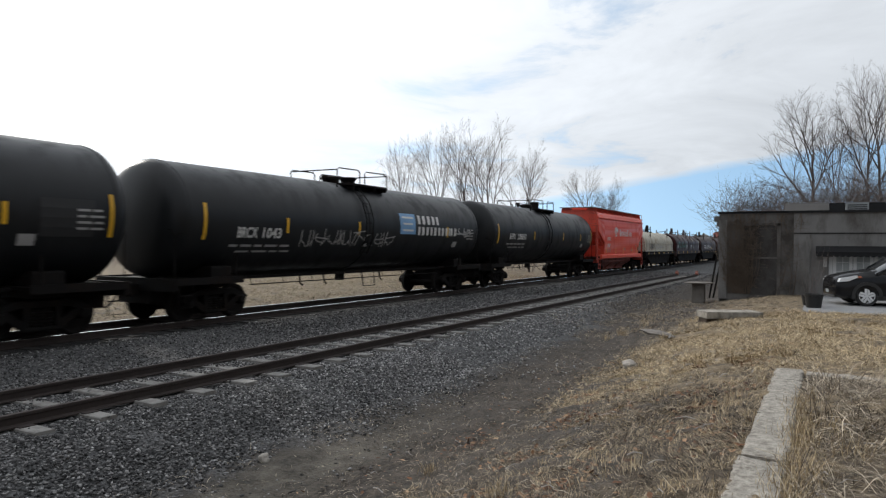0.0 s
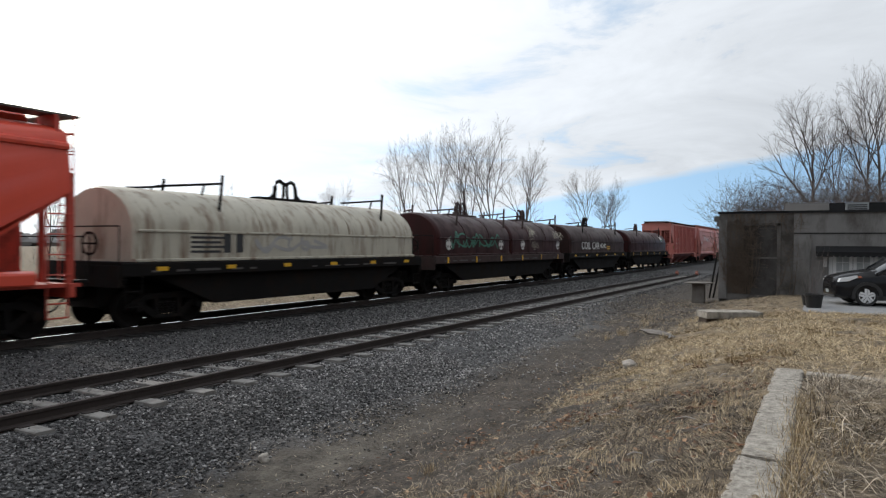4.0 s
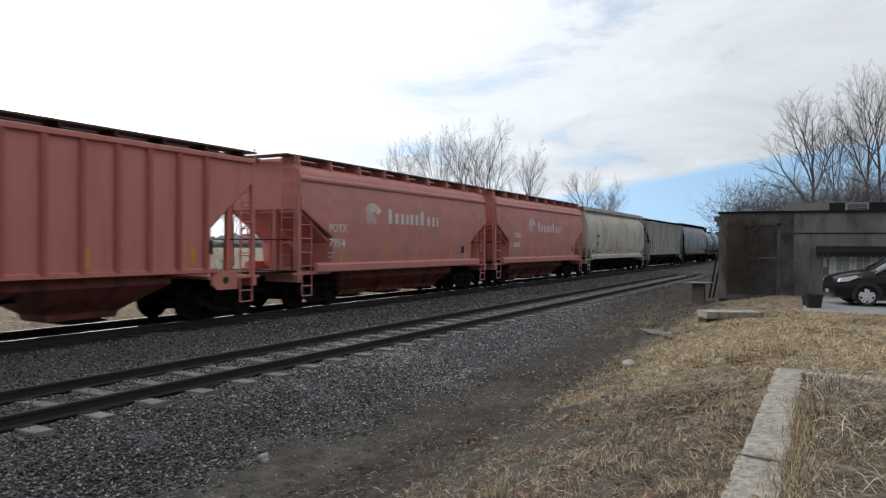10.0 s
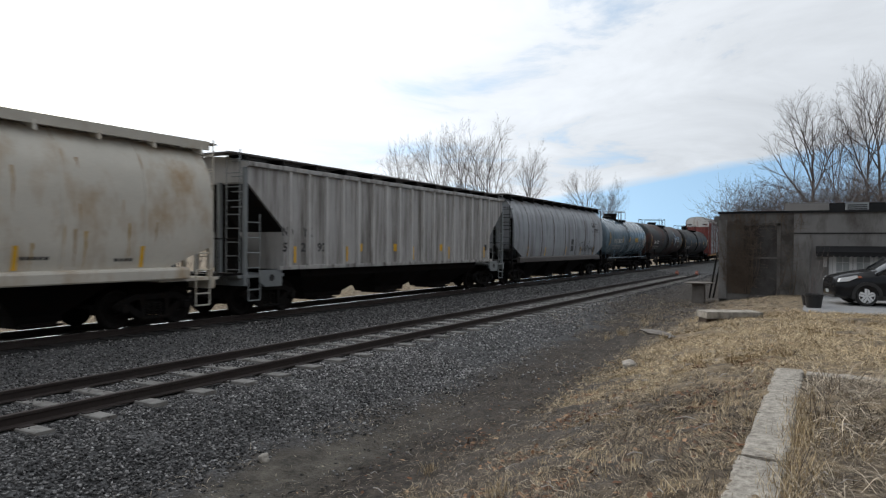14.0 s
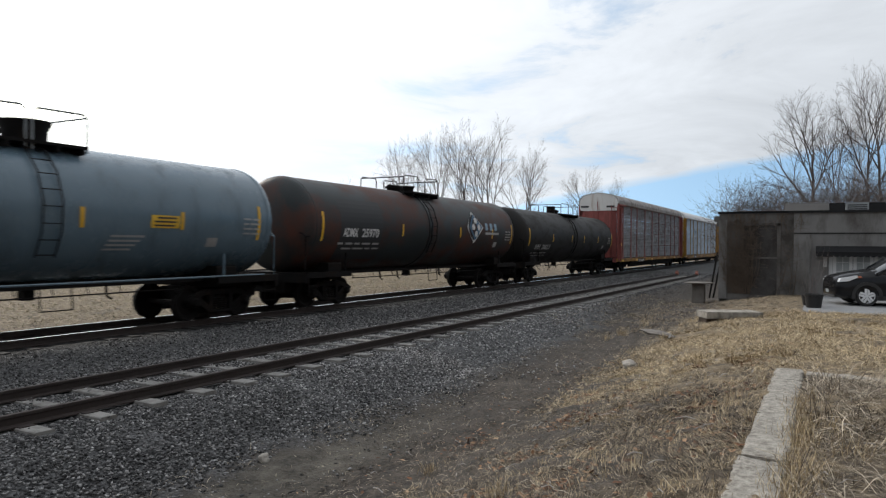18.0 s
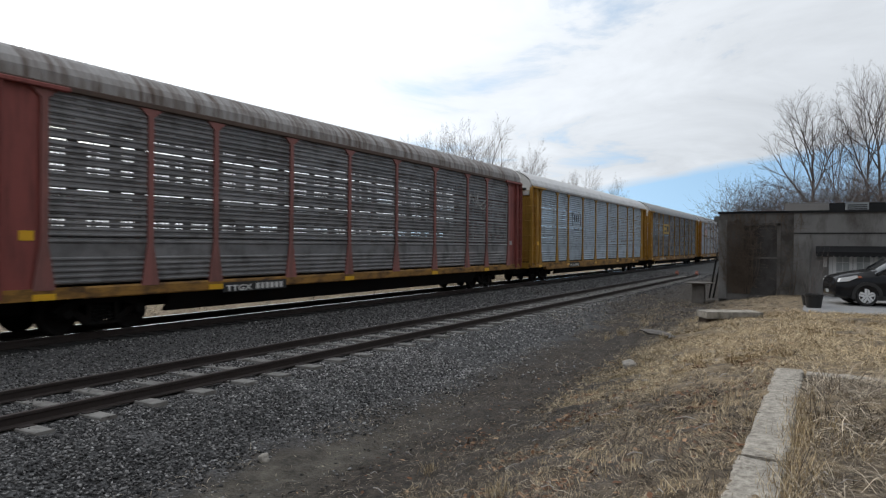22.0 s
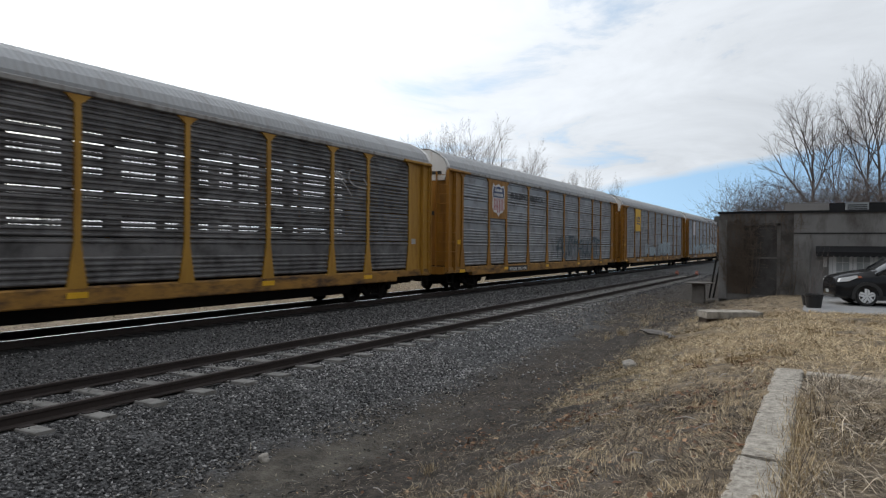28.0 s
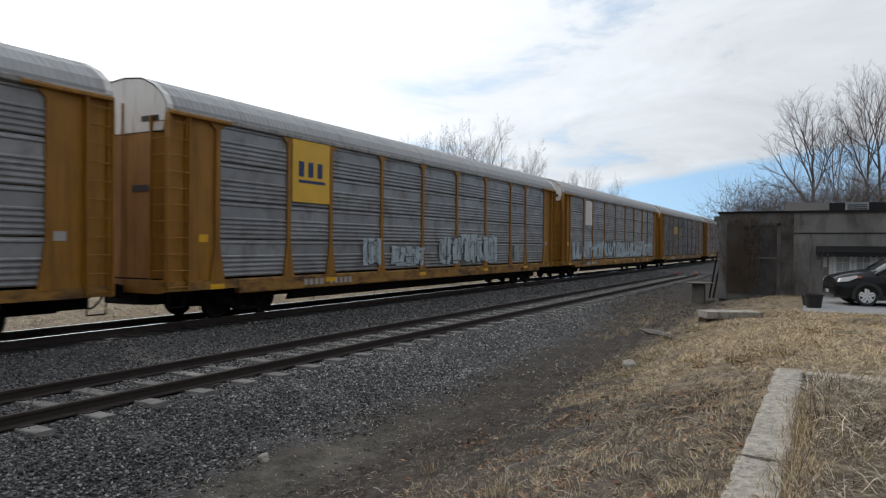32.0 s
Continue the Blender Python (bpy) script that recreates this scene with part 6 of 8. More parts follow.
        lettering("BUILDING", 0.42, car, M["dark_mark"], lambda u, v: near(-6.7 + u, 4.38 + v), width=2.25)
        lettering("AMERICA", 0.42, car, M["dark_mark"], lambda u, v: near(-4.2 + u, 4.38 + v), width=2.0)
        part("graffiti", scrawl(0.2, 9.0, 1.25, 2.6, top, 44, 9, 0.10), M["graffiti_teal"], car, "dark teal sprayed shapes", kind="stuff")
    if i == 21:
        part("sign", Shape().box(-9.12, -7.36, -1.552, -1.525, 3.28, 5.16), M["sign_yellow"], car, "bright yellow sign with dark blue shapes")
        name_strokes(car, lambda u, v: on(u, v, 0.06), -8.85, [0.44, 0.44, 0.44], 4.05, 4.5, "navy")
        rect(car, lambda u, v: on(u, v, 0.06), "sign_stroke", -8.85, -7.6, 3.86, 3.95, "navy", nv=1)
        for q, sd, w in (((-5.5, -4.4, 1.3, 2.3), 51, 0.09), ((-3.7, -1.4, 1.25, 1.95), 52, 0.13), ((-0.1, 2.6, 1.25, 2.4), 53, 0.2), ((2.4, 5.5, 1.25, 2.45), 54, 0.2), ((7.7, 8.3, 1.3, 2.0), 55, 0.09)):
            part("graffiti", scrawl(*q, lambda u, v: on(u, v, 0.052), sd, 7, w * 0.85), M["graffiti_blue"], car, "thick pale blue sprayed shapes", kind="stuff")
            part("graffiti", scrawl(*q, lambda u, v: on(u, v, 0.085), sd + 100, 3, w * 0.18), M["graffiti_dark"], car, "dark sprayed outlines", kind="stuff")
    if i == 22:
        rect(car, near, "paint_patch", -4.4, 3.2, 1.3, 2.45, "graffiti_dark", "dark painted ground of the graffiti", nv=1)
        for k in range(11):
            u = -11.5 + 2.06 * k
            part("graffiti", scrawl(u, u + 1.95, 1.25, 2.35, top, 60 + k, 2, 0.2), M["graffiti_blue"], car, "thick pale sprayed shapes", kind="stuff")
        rect(car, near, "sign", -8.9, -7.4, 3.4, 5.0, "faded_mark", "faded notice panel", nv=1)
    if i == 23:
        rect(car, near, "sign", -7.0, -4.8, 3.3, 4.1, "sign_yellow_dull", "small faded yellow sign", nv=1)
    if i in (17, 19):
        part("graffiti", squiggle(7.4, 9.1, 3.6, 4.6, near, 70 + i, 2, 0.05), M["dull_white"], car, "thin white sprayed scrawl", kind="stuff")


# ---- the site ----
M["wall_grey"] = mat("grey_painted_block_wall", (0.18, 0.175, 0.17, 1), 0.9, var=0.16, scale=0.8, dirt=(0.075, 0.068, 0.060, 1), amount=0.45, stretch=(1, 1, 0.4), bump=0.4)
M["wall_old"] = mat("stained_old_plaster", (0.118, 0.111, 0.105, 1), 0.95, var=0.3, scale=0.9, dirt=(0.046, 0.040, 0.035, 1), amount=0.6, stretch=(1, 1, 0.8), bump=0.6)
M["old_panel"] = mat("soot_stained_plaster", (0.052, 0.048, 0.046, 1), 0.95, var=0.35, scale=1.4, dirt=(0.028, 0.024, 0.021, 1), amount=0.6, stretch=(1, 1, 0.4), bump=0.6)
M["black_trim"] = mat("black_painted_metal", (0.018, 0.018, 0.019, 1), 0.5, var=0.2, bump=0.05)
M["door_white"] = mat("white_painted_door", (0.75, 0.75, 0.74, 1), 0.5, var=0.06, bump=0.05)
M["curtain"] = mat("pale_curtain", (0.40, 0.42, 0.42, 1), 0.9, var=0.15, scale=4, bump=0.1)
M["roof_box"] = mat("grey_roof_hut", (0.20, 0.19, 0.18, 1), 0.85, var=0.15, bump=0.1)
M["asphalt"] = mat("worn_asphalt", (0.20, 0.202, 0.205, 1), 0.85, var=0.2, scale=1.0, fine=80, dirt=(0.24, 0.237, 0.23, 1), amount=0.4, bump=0.3)
M["paint_line"] = mat("worn_white_line", (0.55, 0.55, 0.53, 1), 0.8, var=0.2, bump=0.1)
M["vine"] = mat("dead_vine_stems", (0.115, 0.088, 0.068, 1), 0.95, var=0.35, bump=0.2)
M["car_black"] = mat("glossy_black_car_paint", (0.012, 0.012, 0.013, 1), 0.12, var=0.1, bump=0.0)
M["car_trim"] = mat("black_plastic_trim", (0.02, 0.02, 0.02, 1), 0.55, var=0.1, bump=0.1)
M["tyre"] = mat("tyre_rubber", (0.022, 0.022, 0.022, 1), 0.85, var=0.2, bump=0.2)
M["alloy"] = mat("silver_alloy", (0.74, 0.75, 0.76, 1), 0.35, 0.25, var=0.05, bump=0.0)
M["chrome"] = mat("chrome_trim", (0.75, 0.75, 0.76, 1), 0.12, 1.0, var=0.03, bump=0.0)
M["lamp_lens"] = mat("headlamp_lens", (0.80, 0.82, 0.84, 1), 0.08, 0.1, var=0.05, bump=0.0)
M["amber"] = mat("amber_lens", (0.45, 0.16, 0.10, 1), 0.15, var=0.05, bump=0.0)
M["pot_black"] = mat("black_plastic_pot", (0.014, 0.014, 0.015, 1), 0.5, var=0.2, bump=0.05)
M["soil"] = mat("dry_potting_soil", (0.07, 0.05, 0.038, 1), 0.95, var=0.3, bump=0.5)
M["red_stop"] = mat("orange_red_paint", (0.22, 0.062, 0.035, 1), 0.6, var=0.2, bump=0.05)
M["rock"] = mat("pale_limestone", (0.30, 0.275, 0.24, 1), 0.95, var=0.2, scale=5, bump=0.6)


def glass_material():
    mt = bpy.data.materials.new("tinted_car_glass")
    mt.use_nodes = True
    b = mt.node_tree.nodes["Principled BSDF"]
    b.inputs["Base Color"].default_value = (0.02, 0.022, 0.024, 1)
    b.inputs["Roughness"].default_value = 0.03
    b.inputs["IOR"].default_value = 1.5
    b.inputs["Specular IOR Level"].default_value = 0.8
    return mt


M["glass"] = glass_material()
M["black_trim"].node_tree.nodes["Principled BSDF"].inputs["Specular IOR Level"].default_value = 0.12
M["car_black"].node_tree.nodes["Principled BSDF"].inputs["Specular IOR Level"].default_value = 0.25


M["stone_pale"] = mat("weathered_slab_concrete", (0.30, 0.275, 0.235, 1), 0.95, var=0.25, scale=3, fine=70, dirt=(0.10, 0.088, 0.072, 1), amount=0.5, bump=0.8)
M["stone_grey"] = mat("grey_brown_rubble_stone", (0.15, 0.135, 0.12, 1), 0.95, var=0.3, scale=4, bump=0.8)


def building():
    """A low flat-roofed block; its front lies across the track's line."""
    b = thing("building", "low grey flat-roofed building with a black awning over white doors", "building")
    x0, x1, y0, y1 = 32.5, 50.0, -34.0, -11.3
    zt = 3.46
    # front wall, cut round the doorway
    d0, d1, dz = -18.6, -15.48, 2.02
    fw = part("wall", Shape().box(x0, x0 + 0.25, d1, -14.2, -0.25, zt).box(x0, x0 + 0.25, y0, d0, -0.25, zt).box(x0, x0 + 0.25, d0, d1, dz, zt), M["wall_grey"], b, "grey painted front wall")
    part("old_wall", Shape().box(x0 - 0.012, x0 + 0.25, -14.2, y1, -0.25, zt), M["wall_old"], b, "stained old plaster wall with dead vines")
    part("wall", Shape().box(x0 + 0.25, x1, y1 - 0.25, y1, -0.6, zt), M["wall_old"], b)
    part("wall", Shape().box(x0 + 0.25, x1, y0, y0 + 0.25, -0.6, zt), M["wall_grey"], b)
    part("wall", Shape().box(x1, x1 + 0.25, y0, y1, -0.6, zt), M["wall_grey"], b)
    part("roof", Shape().box(x0 + 0.25, x1, y0 + 0.25, y1 - 0.25, zt - 0.25, zt - 0.1), M["asphalt"], b)
    part("coping", Shape().box(x0 - 0.08, x0 + 0.3, y0 - 0.05, y1 + 0.06, zt, zt + 0.09, 0.015), M["black_trim"], b, "black roof edge")
    part("coping", Shape().box(x0 + 0.3, x1 + 0.3, y1 - 0.3, y1 + 0.06, zt, zt + 0.09, 0.015), M["black_trim"], b)
    part("cornice", Shape().box(x0 - 0.06, x0 + 0.3, y1, y1 + 0.20, 3.12, 3.36, 0.03).box(x0 - 0.03, x0 + 0.25, y1, y1 + 0.10, 2.92, 3.12, 0.02), M["wall_old"], b, "broken cornice end")
    part("pilaster", Shape().box(x0 - 0.06, x0, -11.62, y1, -0.2, 3.2, 0.015), M["wall_grey"], b)
    part("wall_band", Shape().box(x0 - 0.025, x0, y0, -14.2, 2.60, 2.64), M["black_trim"], b, "dark horizontal joint")
    # bricked-up opening in the old part: a shallow frame
    part("old_frame", Shape().box(x0 - 0.05, x0 - 0.012, -13.72, -13.58, 0.0, 3.02).box(x0 - 0.05, x0 - 0.012, -13.72, -12.05, 2.95, 3.05), M["wall_old"], b)
    part("old_panel", Shape().box(x0 - 0.018, x0 - 0.012, -13.58, -12.3, 0.02, 2.95), M["old_panel"], b, "dark stained panel in the old wall")
    part("sill_band", Shape().box(x0 - 0.04, x0 - 0.012, -13.58, -12.6, 1.55, 1.62), M["wall_old"], b)
    part("downpipe", Shape().tube([(x0 - 0.08, -14.82, 2.55), (x0 - 0.08, -14.82, 0.0)], 0.035, 8), M["wall_grey"], b)
    # the doors
    doors = part("door_frame", Shape().box(x0 + 0.10, x0 + 0.18, d0, d0 + 0.12, 0.0, dz).box(x0 + 0.10, x0 + 0.18, d1 - 0.14, d1, 0.0, dz).box(x0 + 0.10, x0 + 0.18, d0, d1, dz - 0.1, dz), M["door_white"], b)
    n = 4
    w = (d1 - d0 - 0.26) / n
    for k in range(n):
        a = d0 + 0.12 + w * k
        fr = Shape()
        z0, z1 = 0.08, dz - 0.1
        for q in ((a + 0.01, a + 0.13, z0, z1), (a + w - 0.13, a + w - 0.01, z0, z1)):
            fr.box(x0 + 0.11, x0 + 0.165, *q)
        fr.box(x0 + 0.11, x0 + 0.165, a + 0.13, a + w - 0.13, z0, z0 + 0.28).box(x0 + 0.11, x0 + 0.165, a + 0.13, a + w - 0.13, z1 - 0.12, z1)
        leaf_ = part("door", fr, M["door_white"], b, "white glazed door leaf")
        ga, gb = a + 0.13, a + w - 0.13
        part("curtain", Shape().box(x0 + 0.148, x0 + 0.152, ga, gb, z0 + 0.28, z1 - 0.12), M["curtain"], leaf_, "pale curtain behind the panes")
        mu = Shape().box(x0 + 0.125, x0 + 0.15, (ga + gb) / 2 - 0.012, (ga + gb) / 2 + 0.012, z0 + 0.28, z1 - 0.12)
        for j in range(1, 4):
            zz = z0 + 0.28 + (z1 - z0 - 0.40) * j / 4
            mu.box(x0 + 0.125, x0 + 0.15, ga, gb, zz - 0.012, zz + 0.012)
        part("glazing_bars", mu, M["door_white"], leaf_)
    # awning with a scalloped valance
    a0, a1 = -19.2, -15.02
    aw = part("awning", Shape().along_y([(x0, 2.10), (x0 - 0.55, 1.86), (x0 - 0.55, 1.84), (x0, 2.06)], a0, a1), M["black_trim"], b, "black canvas awning")
    val = Shape()
    k = int((a1 - a0) / 0.2)
    for i in range(k):
        y = a0 + (a1 - a0) * i / k
        wd = (a1 - a0) / k
        pts = [(y, 1.85), (y + wd, 1.85)] + [(y + wd / 2 + wd / 2 * math.cos(q), 1.72 - 0.05 * math.sin(q)) for q in (0, 0.6, 1.2, 1.9, 2.5, math.pi)]
        val.add([(x0 - 0.55, u, v) for u, v in pts], [tuple(range(8))])
    part("valance", val, M["black_trim"], aw, "scalloped black edge")
    part("awning_side", Shape().add([(x0, a1, 2.10), (x0, a1, 1.72), (x0 - 0.55, a1, 1.72), (x0 - 0.55, a1, 1.86)], [(0, 1, 2, 3)]), M["black_trim"], aw)
    lamp = part("wall_lamp", Shape().box(x0 - 0.16, x0, -15.42, -15.28, 1.25, 1.62, 0.02).box(x0 - 0.2, x0 - 0.02, -15.44, -15.26, 1.62, 1.66), M["dull_white"], b, "pale box lamp")
    # huts on the roof
    part("roof_hut", Shape().box(44.6, 48, -15.5, -13.3, zt - 0.1, 4.55), M["roof_box"], b, "grey box on the roof")
    part("roof_parapet", Shape().box(40.8, 49, -34, -15.5, zt - 0.1, 4.3), M["black_trim"], b, "black upper storey wall")
    ac = part("air_conditioner", Shape().box(39.0, 40.0, -17.15, -16.2, zt - 0.1, 4.22, 0.03), M["grey_metal"], b, "pale grey cooling unit on the roof")
    lv = Shape()
    for j in range(7):
        lv.box(38.985, 39.0, -17.08, -16.27, 3.5 + 0.095 * j, 3.54 + 0.095 * j)
    part("louvres", lv, M["black_trim"], ac)
    for y in (-13.9, -14.9):
        part("roof_vent", Shape().box(44.4, 44.58, y - 0.25, y + 0.25, 3.9, 3.98), M["end_white"], b)
    return b


building()


def vines():
    """Dead creeper stems that climb and hang on the old wall."""
    rnd = random.Random(5)
    sh = Shape()
    for k in range(130):
        z = rnd.choice((0.05, 0.05, 3.45))
        y = rnd.triangular(-12.75, -11.6, -12.0) if rnd.random() < (0.88 if z < 1 else 0.45) else rnd.uniform(-14.5, -11.5)
        p = Vector((32.46, y, z))
        up = 1 if z < 1 else -1
        pts = [p.copy()]
        top = rnd.uniform(1.0, 3.4) if up > 0 else rnd.uniform(0.2, 1.1)
        n = int(top / 0.16)
        d = rnd.uniform(-0.25, 0.25)
        for i in range(n):
            d += rnd.uniform(-0.18, 0.18)
            d *= 0.92
            p = p + Vector((rnd.uniform(-0.025, 0.015), d * 0.16, up * 0.16))
            p.x = min(max(p.x, 32.36), 32.475)
            p.z = min(p.z, 3.62)
            pts.append(p.copy())
        if len(pts) > 2:
            sh.tube(pts, rnd.uniform(0.008, 0.022), 3, 0.004)
        for i in list(range(2, len(pts) - 1)) * 2:
            q = pts[i]
            e = Vector((rnd.uniform(-0.12, 0.0), rnd.uniform(-0.4, 0.4), rnd.uniform(-0.25, 0.25)))
            sh.tube([q, q + e * 0.5 + Vector((0, 0, 0.03)), q + e], 0.006, 3, 0.003)
    return solid("dead_vines", sh, M["vine"], "dead brown creeper on the old wall", "vine", kind="stuff")


vines()

# lot
lot = Shape().box(23.9, 32.49, -40, -14.75, -0.05, 0.088)
solid("parking_lot", lot, M["asphalt"], "worn grey asphalt parking lot", "parking lot", kind="structure")
solid("parking_line", Shape().box(24.4, 24.52, -40, -17.9, 0.088, 0.092), M["paint_line"], "worn white parking line on the asphalt", "road marking", kind="structure")


def suv(at):
    """A compact sport utility vehicle; its nose points along its own +x, wheels on z = 0."""
    v = thing("suv", "glossy black compact SUV parked before the building", "car", at=at)
    # stations along the car: x, half width, sill z, shoulder z, top z
    st = [(2.26, 0.55, 0.34, 0.70, 0.80), (2.20, 0.74, 0.28, 0.80, 0.92), (2.02, 0.86, 0.24, 0.86, 1.00), (1.7, 0.91, 0.22, 0.92, 1.08), (1.2, 0.92, 0.22, 0.98, 1.17), (0.85, 0.92, 0.22, 1.02, 1.22),
          (0.2, 0.92, 0.22, 1.00, 1.07), (-0.8, 0.92, 0.22, 1.02, 1.09), (-1.6, 0.91, 0.22, 1.04, 1.11), (-2.0, 0.87, 0.28, 1.02, 1.08), (-2.2, 0.74, 0.36, 0.94, 1.0)]
    rings = []
    for x, w, z0, zs, zt in st:
        h = [(-w * 0.80, z0), (-w * 0.97, z0 + 0.08), (-w, z0 + 0.25), (-w * 1.0, (z0 + zs) / 2 + 0.05), (-w * 0.985, zs - 0.04), (-w * 0.93, zs + 0.03), (-w * 0.80, zt - 0.02), (-w * 0.45, zt + 0.015), (0, zt + 0.025)]
        rings.append([(x, y, z) for y, z in h] + [(x, -y, z) for y, z in h[:-1][::-1]])
    part("body", Shape().rows(rings), M["car_black"], v, smooth=True)
    # cabin
    gh = [(1.05, 0.86, 1.04, 1.12), (0.30, 0.80, 1.04, 1.58), (-0.2, 0.74, 1.04, 1.66), (-1.2, 0.73, 1.04, 1.66), (-1.85, 0.72, 1.04, 1.56), (-2.12, 0.76, 1.02, 1.06)]
    rr = []
    for x, w, z0, zt in gh:
        h = [(-0.86, z0), (-0.86 + (0.86 - w) * 0.5, (z0 + zt) / 2), (-w, zt - 0.05), (-w * 0.86, zt), (0, zt + 0.03)]
        rr.append([(x, y, z) for y, z in h] + [(x, -y, z) for y, z in h[:-1][::-1]])
    part("cabin", Shape().rows(rr), M["glass"], v, "dark tinted glass", smooth=True)
    part("roof_panel", Shape().rows([[(x, y, z) for y, z in ((-0.70, 1.585 + d), (-0.6, 1.66 + d), (0, 1.70 + d), (0.6, 1.66 + d), (0.70, 1.585 + d))] for x, d in ((0.12, -0.02), (-0.3, 0.01), (-1.2, 0.01), (-1.9, -0.06))], closed=False, caps=False), M["car_black"], v, smooth=True)
    for s in (-1, 1):
        part("window_pillar", Shape().tube([(0.98, s * 0.87, 1.05), (0.28, s * 0.79, 1.56), (-0.1, s * 0.745, 1.62)], 0.035, 6), M["car_black"], v)
        part("window_pillar", Shape().tube([(-0.35, s * 0.875, 1.05), (-0.4, s * 0.745, 1.63)], 0.035, 6), M["car_black"], v)
        m = part("wing_mirror", Shape().turned([(-0.10, 0.02), (-0.08, 0.07), (0.04, 0.085), (0.08, 0.03)], "x", (0.55, s * 1.02, 1.10), 10), M["car_black"], v, smooth=True)
        part("mirror_arm", Shape().tube([(0.55, s * 0.88, 1.05), (0.55, s * 1.0, 1.08)], 0.025, 5), M["car_trim"], m)
        part("headlight", Shape().along_y([(2.16, 0.80), (2.10, 0.915), (1.60, 1.02), (1.56, 0.96), (1.88, 0.82)], *sorted((s * 0.62, s * 0.92))), M["lamp_lens"], v, "clear headlight")
        part("turn_lamp", Shape().along_y([(1.60, 0.99), (1.50, 1.012), (1.46, 0.95), (1.56, 0.93)], *sorted((s * 0.70, s * 0.935))), M["amber"], v, "amber side lamp")
        part("fog_lamp", Shape().turned([(-0.08, 0.13), (0.04, 0.12), (0.07, 0.03)], "x", (2.16, s * 0.60, 0.46), 14), M["chrome"], v)
        part("sill_trim", Shape().box(-1.0, 1.0, *sorted((s * 0.90, s * 0.945)), 0.20, 0.34, 0.01), M["car_trim"], v)
        for x in (1.30, -1.38):
            arch = [(x + 0.47 * math.cos(a), 0.34 + 0.47 * math.sin(a)) for a in np.linspace(-0.25, math.pi + 0.25, 17)] + [(x + 0.36 * math.cos(a), 0.34 + 0.36 * math.sin(a)) for a in np.linspace(math.pi + 0.25, -0.25, 17)]
            q = Shape()
            for k in range(16):
                q.along_y([arch[k], arch[k + 1], arch[32 - k], arch[33 - k]][::-1], *sorted((s * 0.86, s * 0.945)))
            part("wheel_arch", q, M["car_trim"], v)
            t = part("wheel", Shape().turned([(s * 0.68, 0.22), (s * 0.68, 0.31), (s * 0.72, 0.345), (s * 0.88, 0.345), (s * 0.915, 0.315), (s * 0.90, 0.245)], "y", (x, 0, 0.345), 28), M["tyre"], v, "black tyre", smooth=True)
            part("rim", Shape().turned([(s * 0.84, 0.25), (s * 0.912, 0.248), (s * 0.898, 0.222), (s * 0.87, 0.215), (s * 0.85, 0.05)], "y", (x, 0, 0.345), 24), M["alloy"], t, smooth=True)
            sp = Shape()
            for k in range(5):
                a = k * 2 * math.pi / 5 + 0.3
                c, q2 = math.cos(a), math.sin(a)
                for off in (-0.04, 0.04):
                    sp.add([(x + c * r - q2 * (off + e), s * yy, 0.345 + q2 * r + c * (off + e)) for r, yy in ((0.03, 0.925), (0.235, 0.918)) for e in (-0.034, 0.034)], [(0, 1, 3, 2)])
            sp.turned([(s * 0.89, 0.06), (s * 0.915, 0.05), (s * 0.92, 0.01)], "y", (x, 0, 0.345), 12)
            part("spokes", sp, M["alloy"], t, "silver alloy spokes")
        part("door_handle", Shape().box(-0.25, -0.05, *sorted((s * 0.915, s * 0.95)), 0.86, 0.90, 0.01), M["car_black"], v)
    part("grille", Shape().box(2.20, 2.245, -0.40, 0.40, 0.60, 0.72).box(2.17, 2.24, -0.55, 0.55, 0.34, 0.54, 0.02), M["car_trim"], v)
    for z in (0.62, 0.69):
        part("grille_bar", Shape().box(2.235, 2.262, -0.40, 0.40, z - 0.014, z + 0.014), M["chrome"], v)
    part("number_plate", Shape().box(2.252, 2.265, -0.16, 0.16, 0.40, 0.52), M["grey_metal"], v)
    part("bumper_trim", Shape().box(2.14, 2.24, -0.66, 0.66, 0.26, 0.34, 0.02), M["car_trim"], v)
    return v


suv(pose(28.556, -17.62, 0.088, 0, 0, 105))


